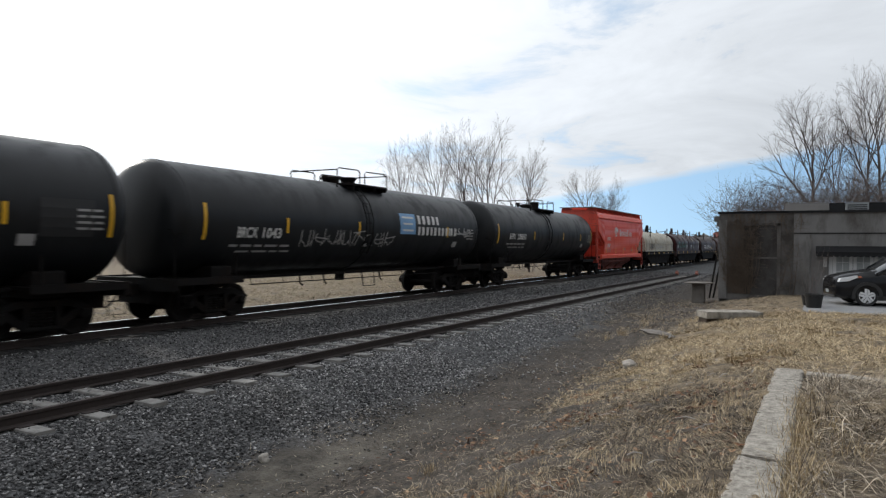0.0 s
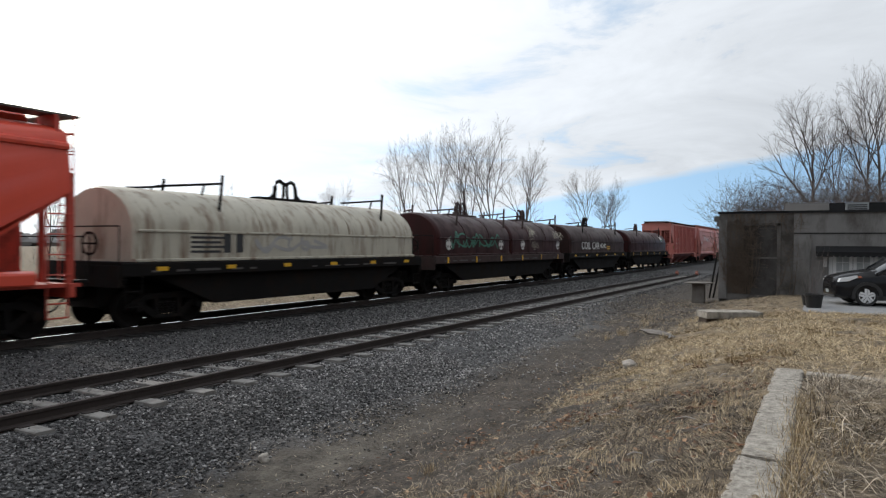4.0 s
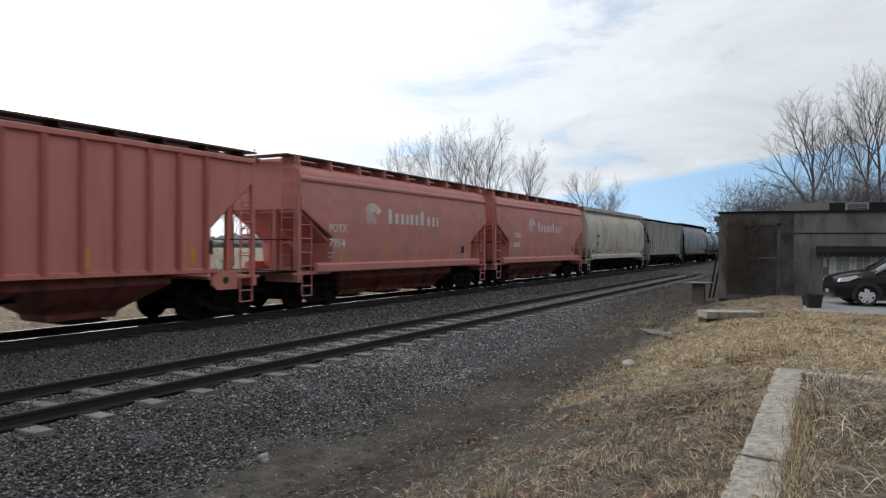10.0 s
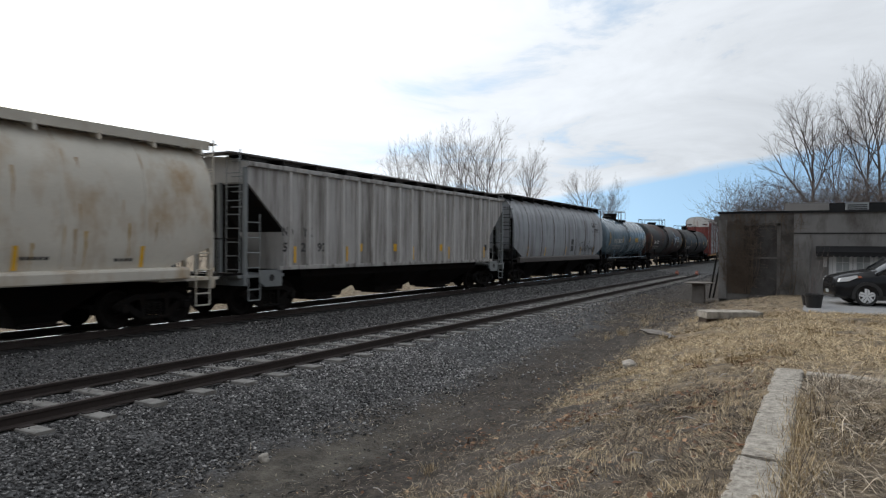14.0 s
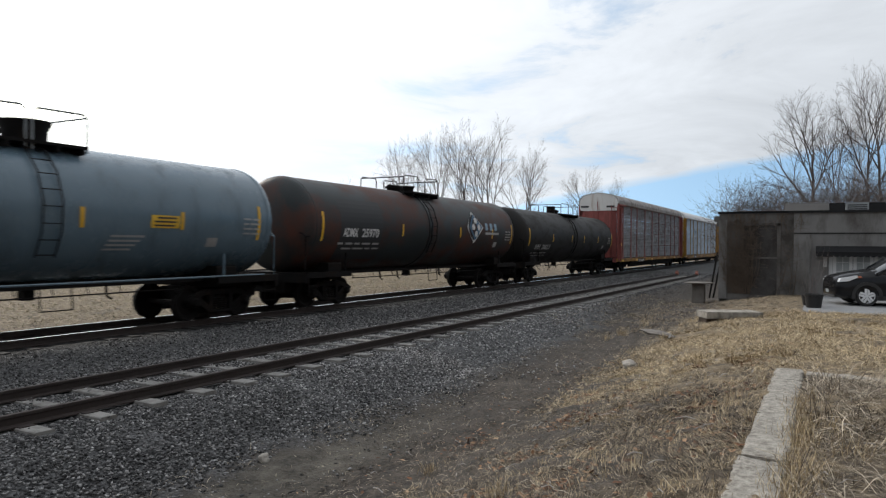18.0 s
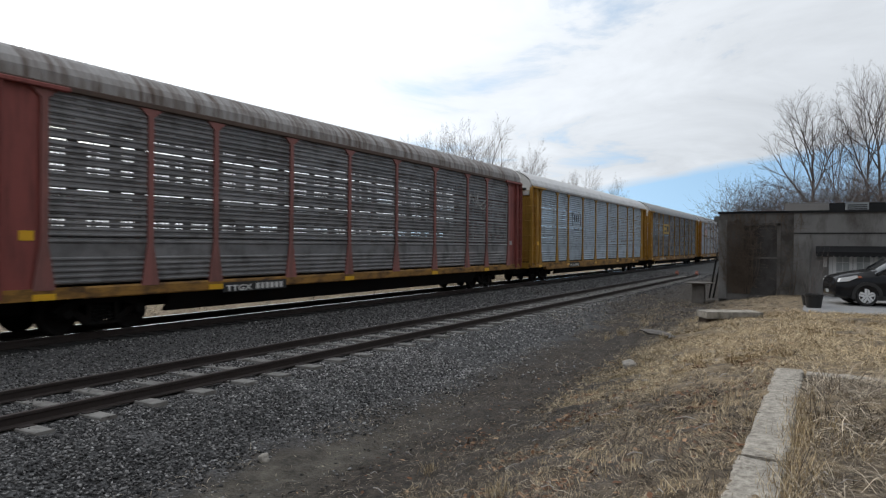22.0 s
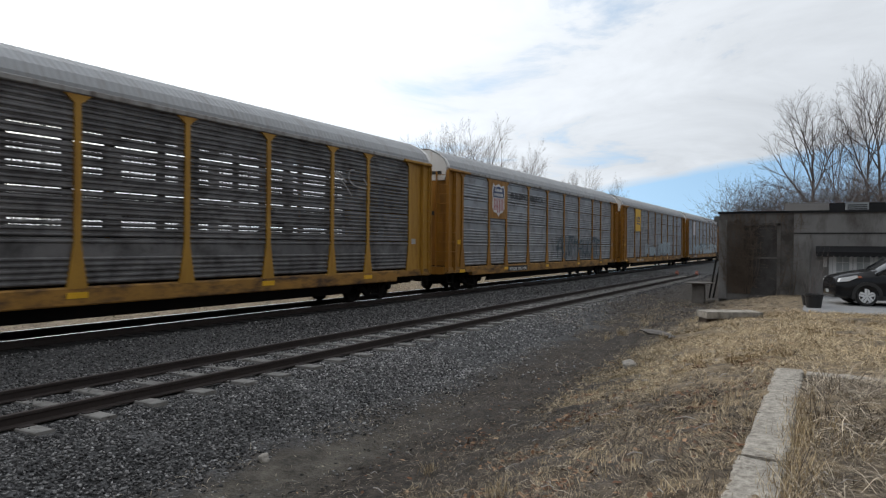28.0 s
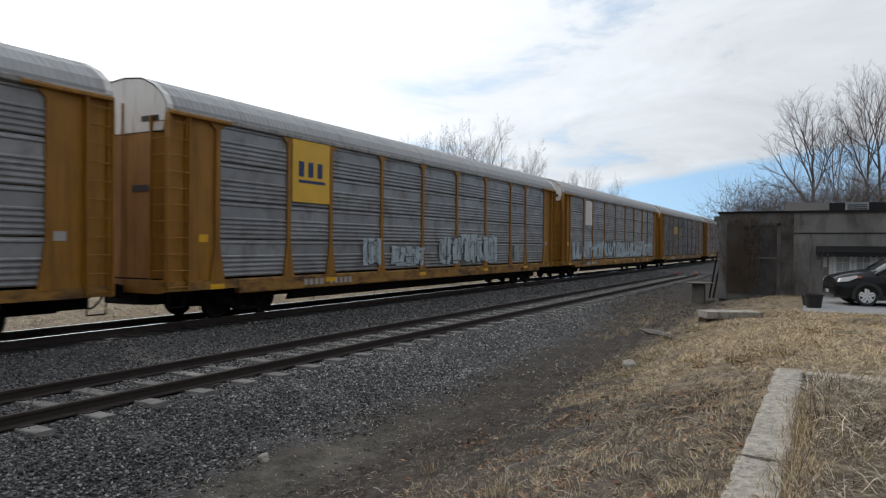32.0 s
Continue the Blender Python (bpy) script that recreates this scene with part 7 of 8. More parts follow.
def pot_shrub(at, r, h, seed, label):
    p = thing("potted_shrub", label, "plant pot", "black pots with bare shrubs", at=at)
    part("pot", Shape().turned([(0.0, r * 0.78), (h * 0.85, r * 0.96), (h * 0.86, r * 1.03), (h, r * 1.05), (h, r * 0.97), (h * 0.9, r * 0.95)], "z", (0, 0, 0), 24), M["pot_black"], p, smooth=True)
    part("soil", Shape().turned([(h * 0.88, r * 0.95), (h * 0.92, r * 0.5), (h * 0.93, 0.01)], "z", (0, 0, 0), 20), M["soil"], p)
    rnd = random.Random(seed)
    sh = Shape()
    for k in range(6):
        a = rnd.uniform(0, 6.28)
        q = Vector((0.08 * math.cos(a), 0.08 * math.sin(a), h * 0.9))
        d = Vector((0.16 * math.cos(a), 0.16 * math.sin(a), 1)).normalized()
        pts = [q.copy()]
        n = rnd.randint(7, 13)
        for i in range(n):
            d = (d + Vector((rnd.uniform(-0.22, 0.22), rnd.uniform(-0.22, 0.22), 0.05))).normalized()
            q = q + d * 0.16
            pts.append(q.copy())
        sh.tube(pts, 0.007, 4, 0.002)
        for i in range(3, n, 2):
            e = Vector((rnd.uniform(-1, 1), rnd.uniform(-1, 1), rnd.uniform(0.3, 1))).normalized() * rnd.uniform(0.1, 0.3)
            sh.tube([pts[i], pts[i] + e * 0.5 + Vector((0, 0, 0.02)), pts[i] + e], 0.0035, 3, 0.0015)
    part("bare_growth", sh, M["twig"], p, "bare thin stems", kind="stuff")
    return p


pot_shrub(pose(25.75, -15.05, 0.088), 0.28, 0.44, 1, "large black plastic pot with a bare pale shrub")
pot_shrub(pose(26.7, -14.88, 0.088), 0.22, 0.34, 2, "small black plastic pot with bare twigs")


def block_prism(name, x0, x1, y0, y1, z0, z1, material, label, category, rough=0.02, cell=0.16, seed=0, **kw):
    """A block of cast concrete with broken, uneven faces."""
    nx, ny, nz = [max(1, int(round((b - a) / cell))) for a, b in ((x0, x1), (y0, y1), (z0, z1))]
    bm = bmesh.new()
    bmesh.ops.create_cube(bm, size=1)
    for v in bm.verts:
        v.co = Vector(((x0 + x1) / 2 + v.co.x * (x1 - x0), (y0 + y1) / 2 + v.co.y * (y1 - y0), (z0 + z1) / 2 + v.co.z * (z1 - z0)))
    for axis, n, a, b in ((0, nx, x0, x1), (1, ny, y0, y1), (2, nz, z0, z1)):
        for k in range(1, n):
            p, nrm = [0, 0, 0], [0, 0, 0]
            p[axis], nrm[axis] = a + (b - a) * k / n, 1
            bmesh.ops.bisect_plane(bm, geom=bm.verts[:] + bm.edges[:] + bm.faces[:], plane_co=p, plane_no=nrm)
    for v in bm.verts:
        c = v.co
        on_edges = sum((abs(c.x - x0) < 1e-4 or abs(c.x - x1) < 1e-4, abs(c.y - y0) < 1e-4 or abs(c.y - y1) < 1e-4, abs(c.z - z1) < 1e-4))
        d = noise.noise_vector((c.x * 3 + seed, c.y * 3, c.z * 3)) * rough * 0.2 + noise.noise_vector((c.x * 23, c.y * 23 + seed, c.z * 23)) * rough * 0.32
        if on_edges > 1:
            m_ = Vector(((x0 + x1) / 2, (y0 + y1) / 2, (z0 + z1) / 2))
            cut = max(0.0, noise.noise((c.x * 3 + seed, c.y * 3, 1.7))) * rough * 1.4 + abs(noise.noise((c.x * 17, c.y * 17 + seed, 4.2))) * rough * 1.1
            if abs(c.y - y0) < 1e-4 or abs(c.y - y1) < 1e-4:
                d.y += math.copysign(cut, m_.y - c.y)
            d.z -= cut * 0.6
        v.co = c + d
    me = bpy.data.meshes.new(name)
    bm.to_mesh(me)
    bm.free()
    me.materials.append(material)
    me.shade_smooth()
    me.set_sharp_from_angle(angle=radians(30))
    return me


# old foundation wall beside the lens: cracked lengths and a return wall
wall = thing("foundation_wall", "old cracked concrete foundation wall level with the dry grass", "foundation", kind="structure")
for a, b, dz, dy, seed in ((1.2, 4.62, -0.012, 0.0, 1), (4.66, 5.92, 0.0, 0.01, 2), (5.95, 7.55, 0.012, -0.005, 3), (7.57, 10.5, 0.004, 0.0, 4)):
    me = block_prism("wall_block", a, b, -15.15 + dy, -14.81 + dy, -0.35, 0.405 + dz, M["concrete"], "", "", 0.036, 0.04, seed)
    part("wall_block", me, None, wall)
part("return_wall", block_prism("return_wall", 10.16, 10.5, -19.5, -15.18, -0.2, 0.40, M["concrete"], "", "", 0.025, 0.12, 9), None, wall)
tagged(wall, kind="structure")

# slab over a drain, pedestal table, boards against the wall, stops at the rails' ends
slab = thing("concrete_slab", "flat concrete slab over a dark drain in the ditch", "slab")
part("slab", block_prism("slab", -0.82, 0.82, -0.42, 0.42, 0.0, 0.19, M["stone_pale"], "", "", 0.015, 0.12, 11), None, slab)
part("footing", block_prism("footing", -0.75, 0.75, -0.25, 0.36, -0.62, 0.0, M["soil"], "", "", 0.02, 0.2, 12), None, slab)
slab.matrix_world = pose(22.1, -12.90, -0.03, 0, 0, -60)

table = thing("pedestal_table", "round-topped grey table on a stone pedestal", "table")
part("pedestal", block_prism("pedestal", -0.25, 0.25, -0.25, 0.25, -0.15, 0.72, M["stone_grey"], "", "", 0.03, 0.16, 14), None, table)
part("tabletop", Shape().turned([(0.70, 0.45), (0.71, 0.60), (0.74, 0.62), (0.765, 0.60), (0.78, 0.02)], "z", (0, 0, 0), 28), M["stone_grey"], table, smooth=True)
table.matrix_world = pose(32.7, -10.45, -0.30)

boards = thing("leaning_boards", "dark boards leaning on the building's corner", "boards")
for y, dx, h in ((-10.95, 0.0, 2.1), (-11.08, 0.25, 1.9)):
    part("board", Shape().tube([(33.2 + dx, y + 0.12, -0.25), (33.3 + dx, y - 0.2, h - 0.3)], 0.05, 4), M["dark_tie"], boards)

for y in (-5.594 - 0.755, -5.594 + 0.755):
    st = thing("wheel_stop", "orange-red wheel stop clamped on a rail's end", "wheel stop", "stops at the siding's end")
    part("stop_block", Shape().along_y([(-0.28, 0.0), (0.30, 0.0), (0.30, 0.10), (0.12, 0.24), (0.0, 0.25), (-0.10, 0.15), (-0.28, 0.08)], -0.09, 0.09), M["red_stop"], st)
    part("clamp", Shape().box(-0.2, 0.2, -0.12, 0.12, -0.06, 0.02), M["red_stop"], st)
    st.matrix_world = pose(58.75, y, -0.156, 0, 0, 0)


def rock(at, size, seed, label, material="rock"):
    bm = bmesh.new()
    bmesh.ops.create_icosphere(bm, subdivisions=3, radius=1)
    for v in bm.verts:
        d = 1 + 0.35 * noise.noise(v.co * 1.3 + Vector((seed, 0, 0))) + 0.15 * noise.noise(v.co * 3.5 + Vector((seed, 3, 0)))
        v.co = Vector((v.co.x * size[0], v.co.y * size[1], v.co.z * size[2])) * d
    me = bpy.data.meshes.new("rock")
    bm.to_mesh(me)
    bm.free()
    me.materials.append(M[material])
    ob = tagged(new("rock", me), label, "rock", "loose rocks")
    ob.matrix_world = at
    return ob


rock(pose(14.6, -11.85, float(land(14.6, -11.85)) + 0.04, 0, 0, 30), (0.22, 0.15, 0.11), 1, "pale rounded rock half sunk in the grass bank")
rock(pose(6.75, -9.15, float(land(6.75, -9.15)) + 0.03, 0, 0, 60), (0.09, 0.07, 0.09), 2, "small pale stone at the ballast's edge")
rock(pose(18.3, -12.0, float(land(18.3, -12.0)) + 0.02, 0, 0, 10), (0.25, 0.10, 0.08), 3, "broken dark board-like stone in the bank", "wall_old")
rock(pose(19.6, -11.4, float(land(19.6, -11.4)) + 0.05, 0, 0, 45), (0.7, 0.22, 0.07), 4, "long grey stone slab in the dirt", "stone_grey")


# ---- bare trees ----
def tree_meshes(seed, height, spread=0.5, lean=0.0, first=0.28, fork=0.5, r0=0.0135, counts=(6, 6, 5, 4, 3), levels=5):
    """Trunk and limbs in one mesh, fine straight ascending twigs in another."""
    rnd = random.Random(seed)
    wood, fine = Shape(), Shape()

    def grow(p, d, length, r, level):
        n = (8, 7, 5, 4, 3, 2)[level]
        wig = (0.05, 0.075, 0.08, 0.09, 0.08, 0.06)[level]
        up = (0.02, 0.045, 0.018, 0.01, 0.005, 0.0)[level]
        pts, dirs = [p.copy()], []
        for i in range(n):
            d = (d + Vector((rnd.gauss(0, wig), rnd.gauss(0, wig), rnd.gauss(0, wig * 0.5) + up))).normalized()
            p = p + d * (length / n)
            pts.append(p.copy())
            dirs.append(d.copy())
        (wood if level < 3 else fine).tube(pts, r, (8, 6, 4, 3, 3, 3)[level], max(r * 0.35, 0.004))
        if level >= levels:
            return
        k = counts[level]
        for j in range(k):
            lo = first if level == 0 else 0.2
            f = lo + (1.0 - lo) * (j + rnd.uniform(0.3, 1.0)) / k
            f = min(f, 0.99)
            i = min(int(f * n), n - 1)
            q = pts[i].lerp(pts[i + 1], f * n - i)
            base = dirs[i]
            side = base.orthogonal().normalized()
            side.rotate(Matrix.Rotation(j * 2.4 + rnd.uniform(-0.6, 0.6), 3, base))
            ang = spread * rnd.uniform(0.75, 1.2) * (1.0 if level < 2 else 0.9)
            dd = (base * math.cos(ang) + side * math.sin(ang)).normalized()
            ratio = (0.66, 0.60, 0.56, 0.54, 0.5)[level]
            ll = length * ratio * rnd.uniform(0.8, 1.12) * (1.25 - 0.55 * f)
            grow(q, dd, ll, max(r * (1 - 0.55 * f) * 0.66, 0.0075 if level < 2 else 0.0048), level + 1)
    grow(Vector((0, 0, -0.3)), Vector((lean, 0, 1)).normalized(), height * 0.72, height * r0, 0)
    tm, cm = wood.mesh("trunk", True), fine.mesh("crown")
    return tm, cm, max(v[2] for v in fine.v)


KINDS = []
for seed, h, spread, lean, first, counts in ((3, 13.5, 0.58, 0.0, 0.36, (7, 6, 5, 4, 2)), (8, 13.0, 0.50, 0.20, 0.36, (6, 6, 5, 4, 2)), (12, 12.0, 0.52, 0.05, 0.38, (7, 6, 5, 4, 2)), (21, 17.0, 0.56, 0.04, 0.40, (6, 5, 5, 4, 2)), (34, 10.0, 0.60, 0.0, 0.2, (6, 5, 5, 4, 2))):
    tm, cm, top_ = tree_meshes(seed, h, spread, lean, first=first, r0=0.016 if seed == 21 else 0.0125, counts=counts)
    tm.materials.append(M["bark"]), cm.materials.append(M["twig"])
    KINDS.append((tm, cm, top_))


def plant_tree(kind, x, y, top, turn, label, group, z=None, bark=None, squeeze=1.0):
    tm, cm, h = KINDS[kind]
    z = float(land(x, y)) if z is None else z
    t = thing("tree", label, "tree", group, at=pose(x, y, z, 0, 0, turn))
    s = (top - z) / h
    for name, me in (("trunk", tm), ("crown", cm)):
        p = part(name, me, None, t)
        p.scale = (s * squeeze, s * squeeze, s)
        if bark:
            p.material_slots[0].link = "OBJECT"
            p.material_slots[0].material = bark
    return t


far = "tall bare winter tree beyond the tracks"
for kind, x, y, top, turn, sq in ((1, 58.4, 19.4, 12.6, 118, 0.68), (2, 60.4, 18.0, 14.3, 60, 0.55), (1, 63.0, 15.0, 14.6, 118, 0.75), (0, 64.6, 14.1, 15.5, 140, 0.78), (2, 66.9, 11.1, 12.9, 300, 0.82), (4, 61.4, 16.1, 9.0, 80, 0.6), (2, 52.8, 24.1, 8.5, 30, 0.6)):
    plant_tree(kind, x, y, top, turn, far, "bare trees beyond the tracks", squeeze=sq)
for kind, x, y, top, turn, sq in ((2, 133.9, 25.5, 18.4, 30, 0.72), (0, 136.2, 20.9, 16.4, 120, 0.85), (2, 135.4, 23.0, 14.0, 200, 0.6)):
    plant_tree(kind, x, y, top, turn, "distant bare tree beside the line", "distant bare trees", squeeze=sq)
for kind, x, y, top, turn, sq in ((4, 60.0, 45.0, 9.0, 40, 0.8), (4, 36.0, 42.0, 8.5, 90, 0.8), (1, 33.0, 41.0, 9.5, 150, 0.8)):
    plant_tree(kind, x, y, top, turn, "bare tree at the field's edge", "bare trees beyond the tracks", squeeze=sq)
# the wooded rise behind the building
behind = "tall bare tree on the rise behind the building"
for kind, x, y, top, turn, sq, bark in ((3, 88.0, -14.3, 20.0, 100, 1.0, None), (0, 90.0, -16.7, 20.4, 70, 0.6, None), (3, 88.9, -18.9, 22.6, 250, 0.6, None), (3, 87.8, -20.7, 22.3, 40, 0.7, None), (2, 92.0, -18.2, 19.0, 250, 0.5, "pale_bark"), (4, 85.8, -9.2, 9.6, 130, 0.7, None), (4, 85.9, -11.4, 10.4, 200, 0.8, None)):
    plant_tree(kind, x, y, top, turn, behind, "bare trees behind the building", z=1.5, bark=M[bark] if bark else None, squeeze=sq)


def brush(name, label, rows, seed, material, n):
    """A thicket of thin bare stems."""
    rnd = random.Random(seed)
    sh = Shape()
    for k in range(n):
        x0, x1, y0, y1, h0, h1, z = rows[k % len(rows)]
        q = rnd.random()
        p = Vector((x0 + (x1 - x0) * q + rnd.uniform(-2, 2), y0 + (y1 - y0) * q + rnd.uniform(-1.5, 1.5), z))
        d = Vector((rnd.gauss(0, 0.25), rnd.gauss(0, 0.25), 1)).normalized()
        h = rnd.uniform(h0, h1)
        pts = [p.copy()]
        for i in range(4):
            d = (d + Vector((rnd.gauss(0, 0.3), rnd.gauss(0, 0.3), 0.05))).normalized()
            p = p + d * h / 4
            pts.append(p.copy())
        sh.tube(pts, rnd.uniform(0.02, 0.05) * h / 5, 3, 0.006)
        for j in range(11):
            i = rnd.randint(1, 4)
            e = Vector((rnd.gauss(0, 1), rnd.gauss(0, 1), rnd.uniform(0.2, 1.2))).normalized() * h * rnd.uniform(0.12, 0.35)
            sh.tube([pts[i], pts[i] + e * 0.5, pts[i] + e + Vector((0, 0, 0.05 * h))], 0.012, 3, 0.004)
    return solid(name, sh, material, label, "brush", kind="stuff")


brush("thicket", "brown leafless thicket on the rise behind the building", [(79, 82, -7.6, -12, 4.0, 8.0, 0.8), (80, 86, -10.5, -24, 5.0, 8.2, 1.3), (83, 92, -13, -28, 5.0, 9.0, 1.5)], 4, M["twig"], 1250)
brush("thicket", "dark trunks and stems of the wood behind the building", [(88, 100, -14, -34, 6.0, 10.5, 1.5)], 14, M["bark"], 200)
brush("scrub", "low bare scrub beyond the tracks", [(58, 70, 24, 9, 2.0, 5.0, -0.6), (40, 58, 60, 44, 1.0, 2.6, -0.6)], 6, M["twig"], 260)




def far_woods():
    """The low wooded skyline all round: ragged rows of crowns, far off."""
    rnd = random.Random(2)
    sh = Shape()
    for k in range(900):
        a = rnd.uniform(-0.35, 2.2)
        d = rnd.uniform(420, 700)
        x, y = d * math.cos(a), d * math.sin(a)
        if abs(y) < 12:
            continue
        h = rnd.uniform(5, 11)
        w = rnd.uniform(6, 14)
        rings = []
        for z, r in ((0, 0.8), (0.35, 1.0), (0.7, 0.72), (0.92, 0.34), (1.0, 0.05)):
            rings.append([(x + w * r * math.cos(j * math.pi / 3) * rnd.uniform(0.7, 1.1), y + w * r * math.sin(j * math.pi / 3) * rnd.uniform(0.7, 1.1), -0.8 + h * z * rnd.uniform(0.85, 1.1)) for j in range(6)])
        sh.rows(rings)
    return solid("far_woods", sh, M["far_wood"], "hazy brown line of distant leafless woods", "woods", kind="stuff")


M["far_wood"] = mat("distant_woods", (0.20, 0.19, 0.185, 1), 1.0, var=0.25, scale=0.05, fine=0.6, bump=0.0)
far_woods()
# the rise that the woods behind the building stand on; along the whole near side it goes on as an added, unseen hill
# that blocks low sky light
M["soil_leaf"] = mat("brown_leaf_litter", (0.085, 0.062, 0.045, 1), 0.95, var=0.35, scale=0.3, fine=4.0, dirt=(0.04, 0.03, 0.024, 1), amount=0.5, bump=0.5)


def hill(x, y):
    east = 2.4 * min(1, max(0, (x - 66) / 22)) * min(1, max(0, (-y - 6) / 8))
    south = 20.0 * min(1, max(0, (-y - 34) / 28)) ** 1.2 if x < 75 else 0.0
    south *= min(1, max(0, (75 - x) / 20))
    return max(east, south) - 0.75 + 0.25 * noise.noise((x * 0.2, y * 0.2, 3))


rise = Shape()
rise.rows([[(x, y, hill(x, y)) for y in np.linspace(-4, -90, 30)] for x in np.linspace(62, 182, 25)], closed=False, caps=False)
rise.rows([[(x, y, hill(x, y)) for y in np.linspace(-34, -110, 24)] for x in np.linspace(-120, 62, 30)], closed=False, caps=False)
solid("wooded_rise", rise, M["soil_leaf"], "low rise covered in brown leaf litter, with an added unseen hill that blocks light", "hill", kind="structure", smooth=True)
# unseen trees added on that hill, behind the lens
for k, (x, y, top) in enumerate(((-30, -46, 26), (-16, -43, 24), (-4, -45, 27), (9, -44, 25), (20, -46, 26), (34, -45, 24))):
    plant_tree(k % 4, x, y, top, 60 * k, "unseen bare tree on the hill added to block light", "bare trees behind the building", z=hill(x, y), squeeze=1.0)


# ---- stones, straw and leaves ----
def island_material(name, a, b, c, rough=0.9):
    """Each loose piece takes its own shade."""
    mt = bpy.data.materials.new(name)
    mt.use_nodes = True
    nt = mt.node_tree
    N, L = nt.nodes.new, nt.links.new
    g, r = N("ShaderNodeNewGeometry"), N("ShaderNodeValToRGB")
    r.color_ramp.elements[0].color, r.color_ramp.elements[1].color = a, c
    e = r.color_ramp.elements.new(0.55)
    e.color = b
    bs = nt.nodes["Principled BSDF"]
    bs.inputs["Roughness"].default_value = rough
    tc, n = N("ShaderNodeTexCoord"), N("ShaderNodeTexNoise")
    n.inputs["Scale"].default_value = 60
    L(tc.outputs["Object"], n.inputs["Vector"])
    hs, mr = N("ShaderNodeHueSaturation"), N("ShaderNodeMapRange")
    mr.inputs[3].default_value, mr.inputs[4].default_value = 0.7, 1.3
    L(n.outputs[0], mr.inputs[0]), L(mr.outputs[0], hs.inputs["Value"])
    L(g.outputs["Random Per Island"], r.inputs[0]), L(r.outputs[0], hs.inputs["Color"]), L(hs.outputs[0], bs.inputs["Base Color"])
    return mt


def rotations(rng, n, tilt):
    """Random turns: free about z, tilted by up to tilt radians."""
    a, b, c = rng.uniform(0, 2 * np.pi, n), rng.normal(0, tilt, n), rng.uniform(0, 2 * np.pi, n)
    ca, sa, cb, sb, cc, sc = np.cos(a), np.sin(a), np.cos(b), np.sin(b), np.cos(c), np.sin(c)
    Z = np.zeros((n, 3, 3))
    R1, R2, R3 = Z.copy(), Z.copy(), Z.copy()
    R1[:, 0, 0], R1[:, 0, 1], R1[:, 1, 0], R1[:, 1, 1], R1[:, 2, 2] = ca, -sa, sa, ca, 1
    R2[:, 0, 0], R2[:, 1, 1], R2[:, 1, 2], R2[:, 2, 1], R2[:, 2, 2] = 1, cb, -sb, sb, cb
    R3[:, 0, 0], R3[:, 0, 1], R3[:, 1, 0], R3[:, 1, 1], R3[:, 2, 2] = cc, -sc, sc, cc, 1
    return R1 @ R2 @ R3


def place(rng, x, y, z, size, tilt):
    n = len(x)
    m = np.zeros((n, 3, 4))
    m[:, :, :3] = rotations(rng, n, tilt) * size[:, None, :]
    m[:, 0, 3], m[:, 1, 3], m[:, 2, 3] = x, y, z
    return m


STONE_V = [(1.15, 0.1, 0.2), (-0.9, 0.35, -0.1), (0.2, 0.95, 0.35), (-0.25, -1, 0.0), (0.5, -0.1, 0.75), (-0.5, -0.2, 0.6), (0.1, 0.0, -0.8)]
STONE_F = [(0, 2, 4), (2, 5, 4), (2, 1, 5), (1, 3, 5), (3, 0, 4), (3, 4, 5), (0, 6, 2), (2, 6, 1), (1, 6, 3), (3, 6, 0)]


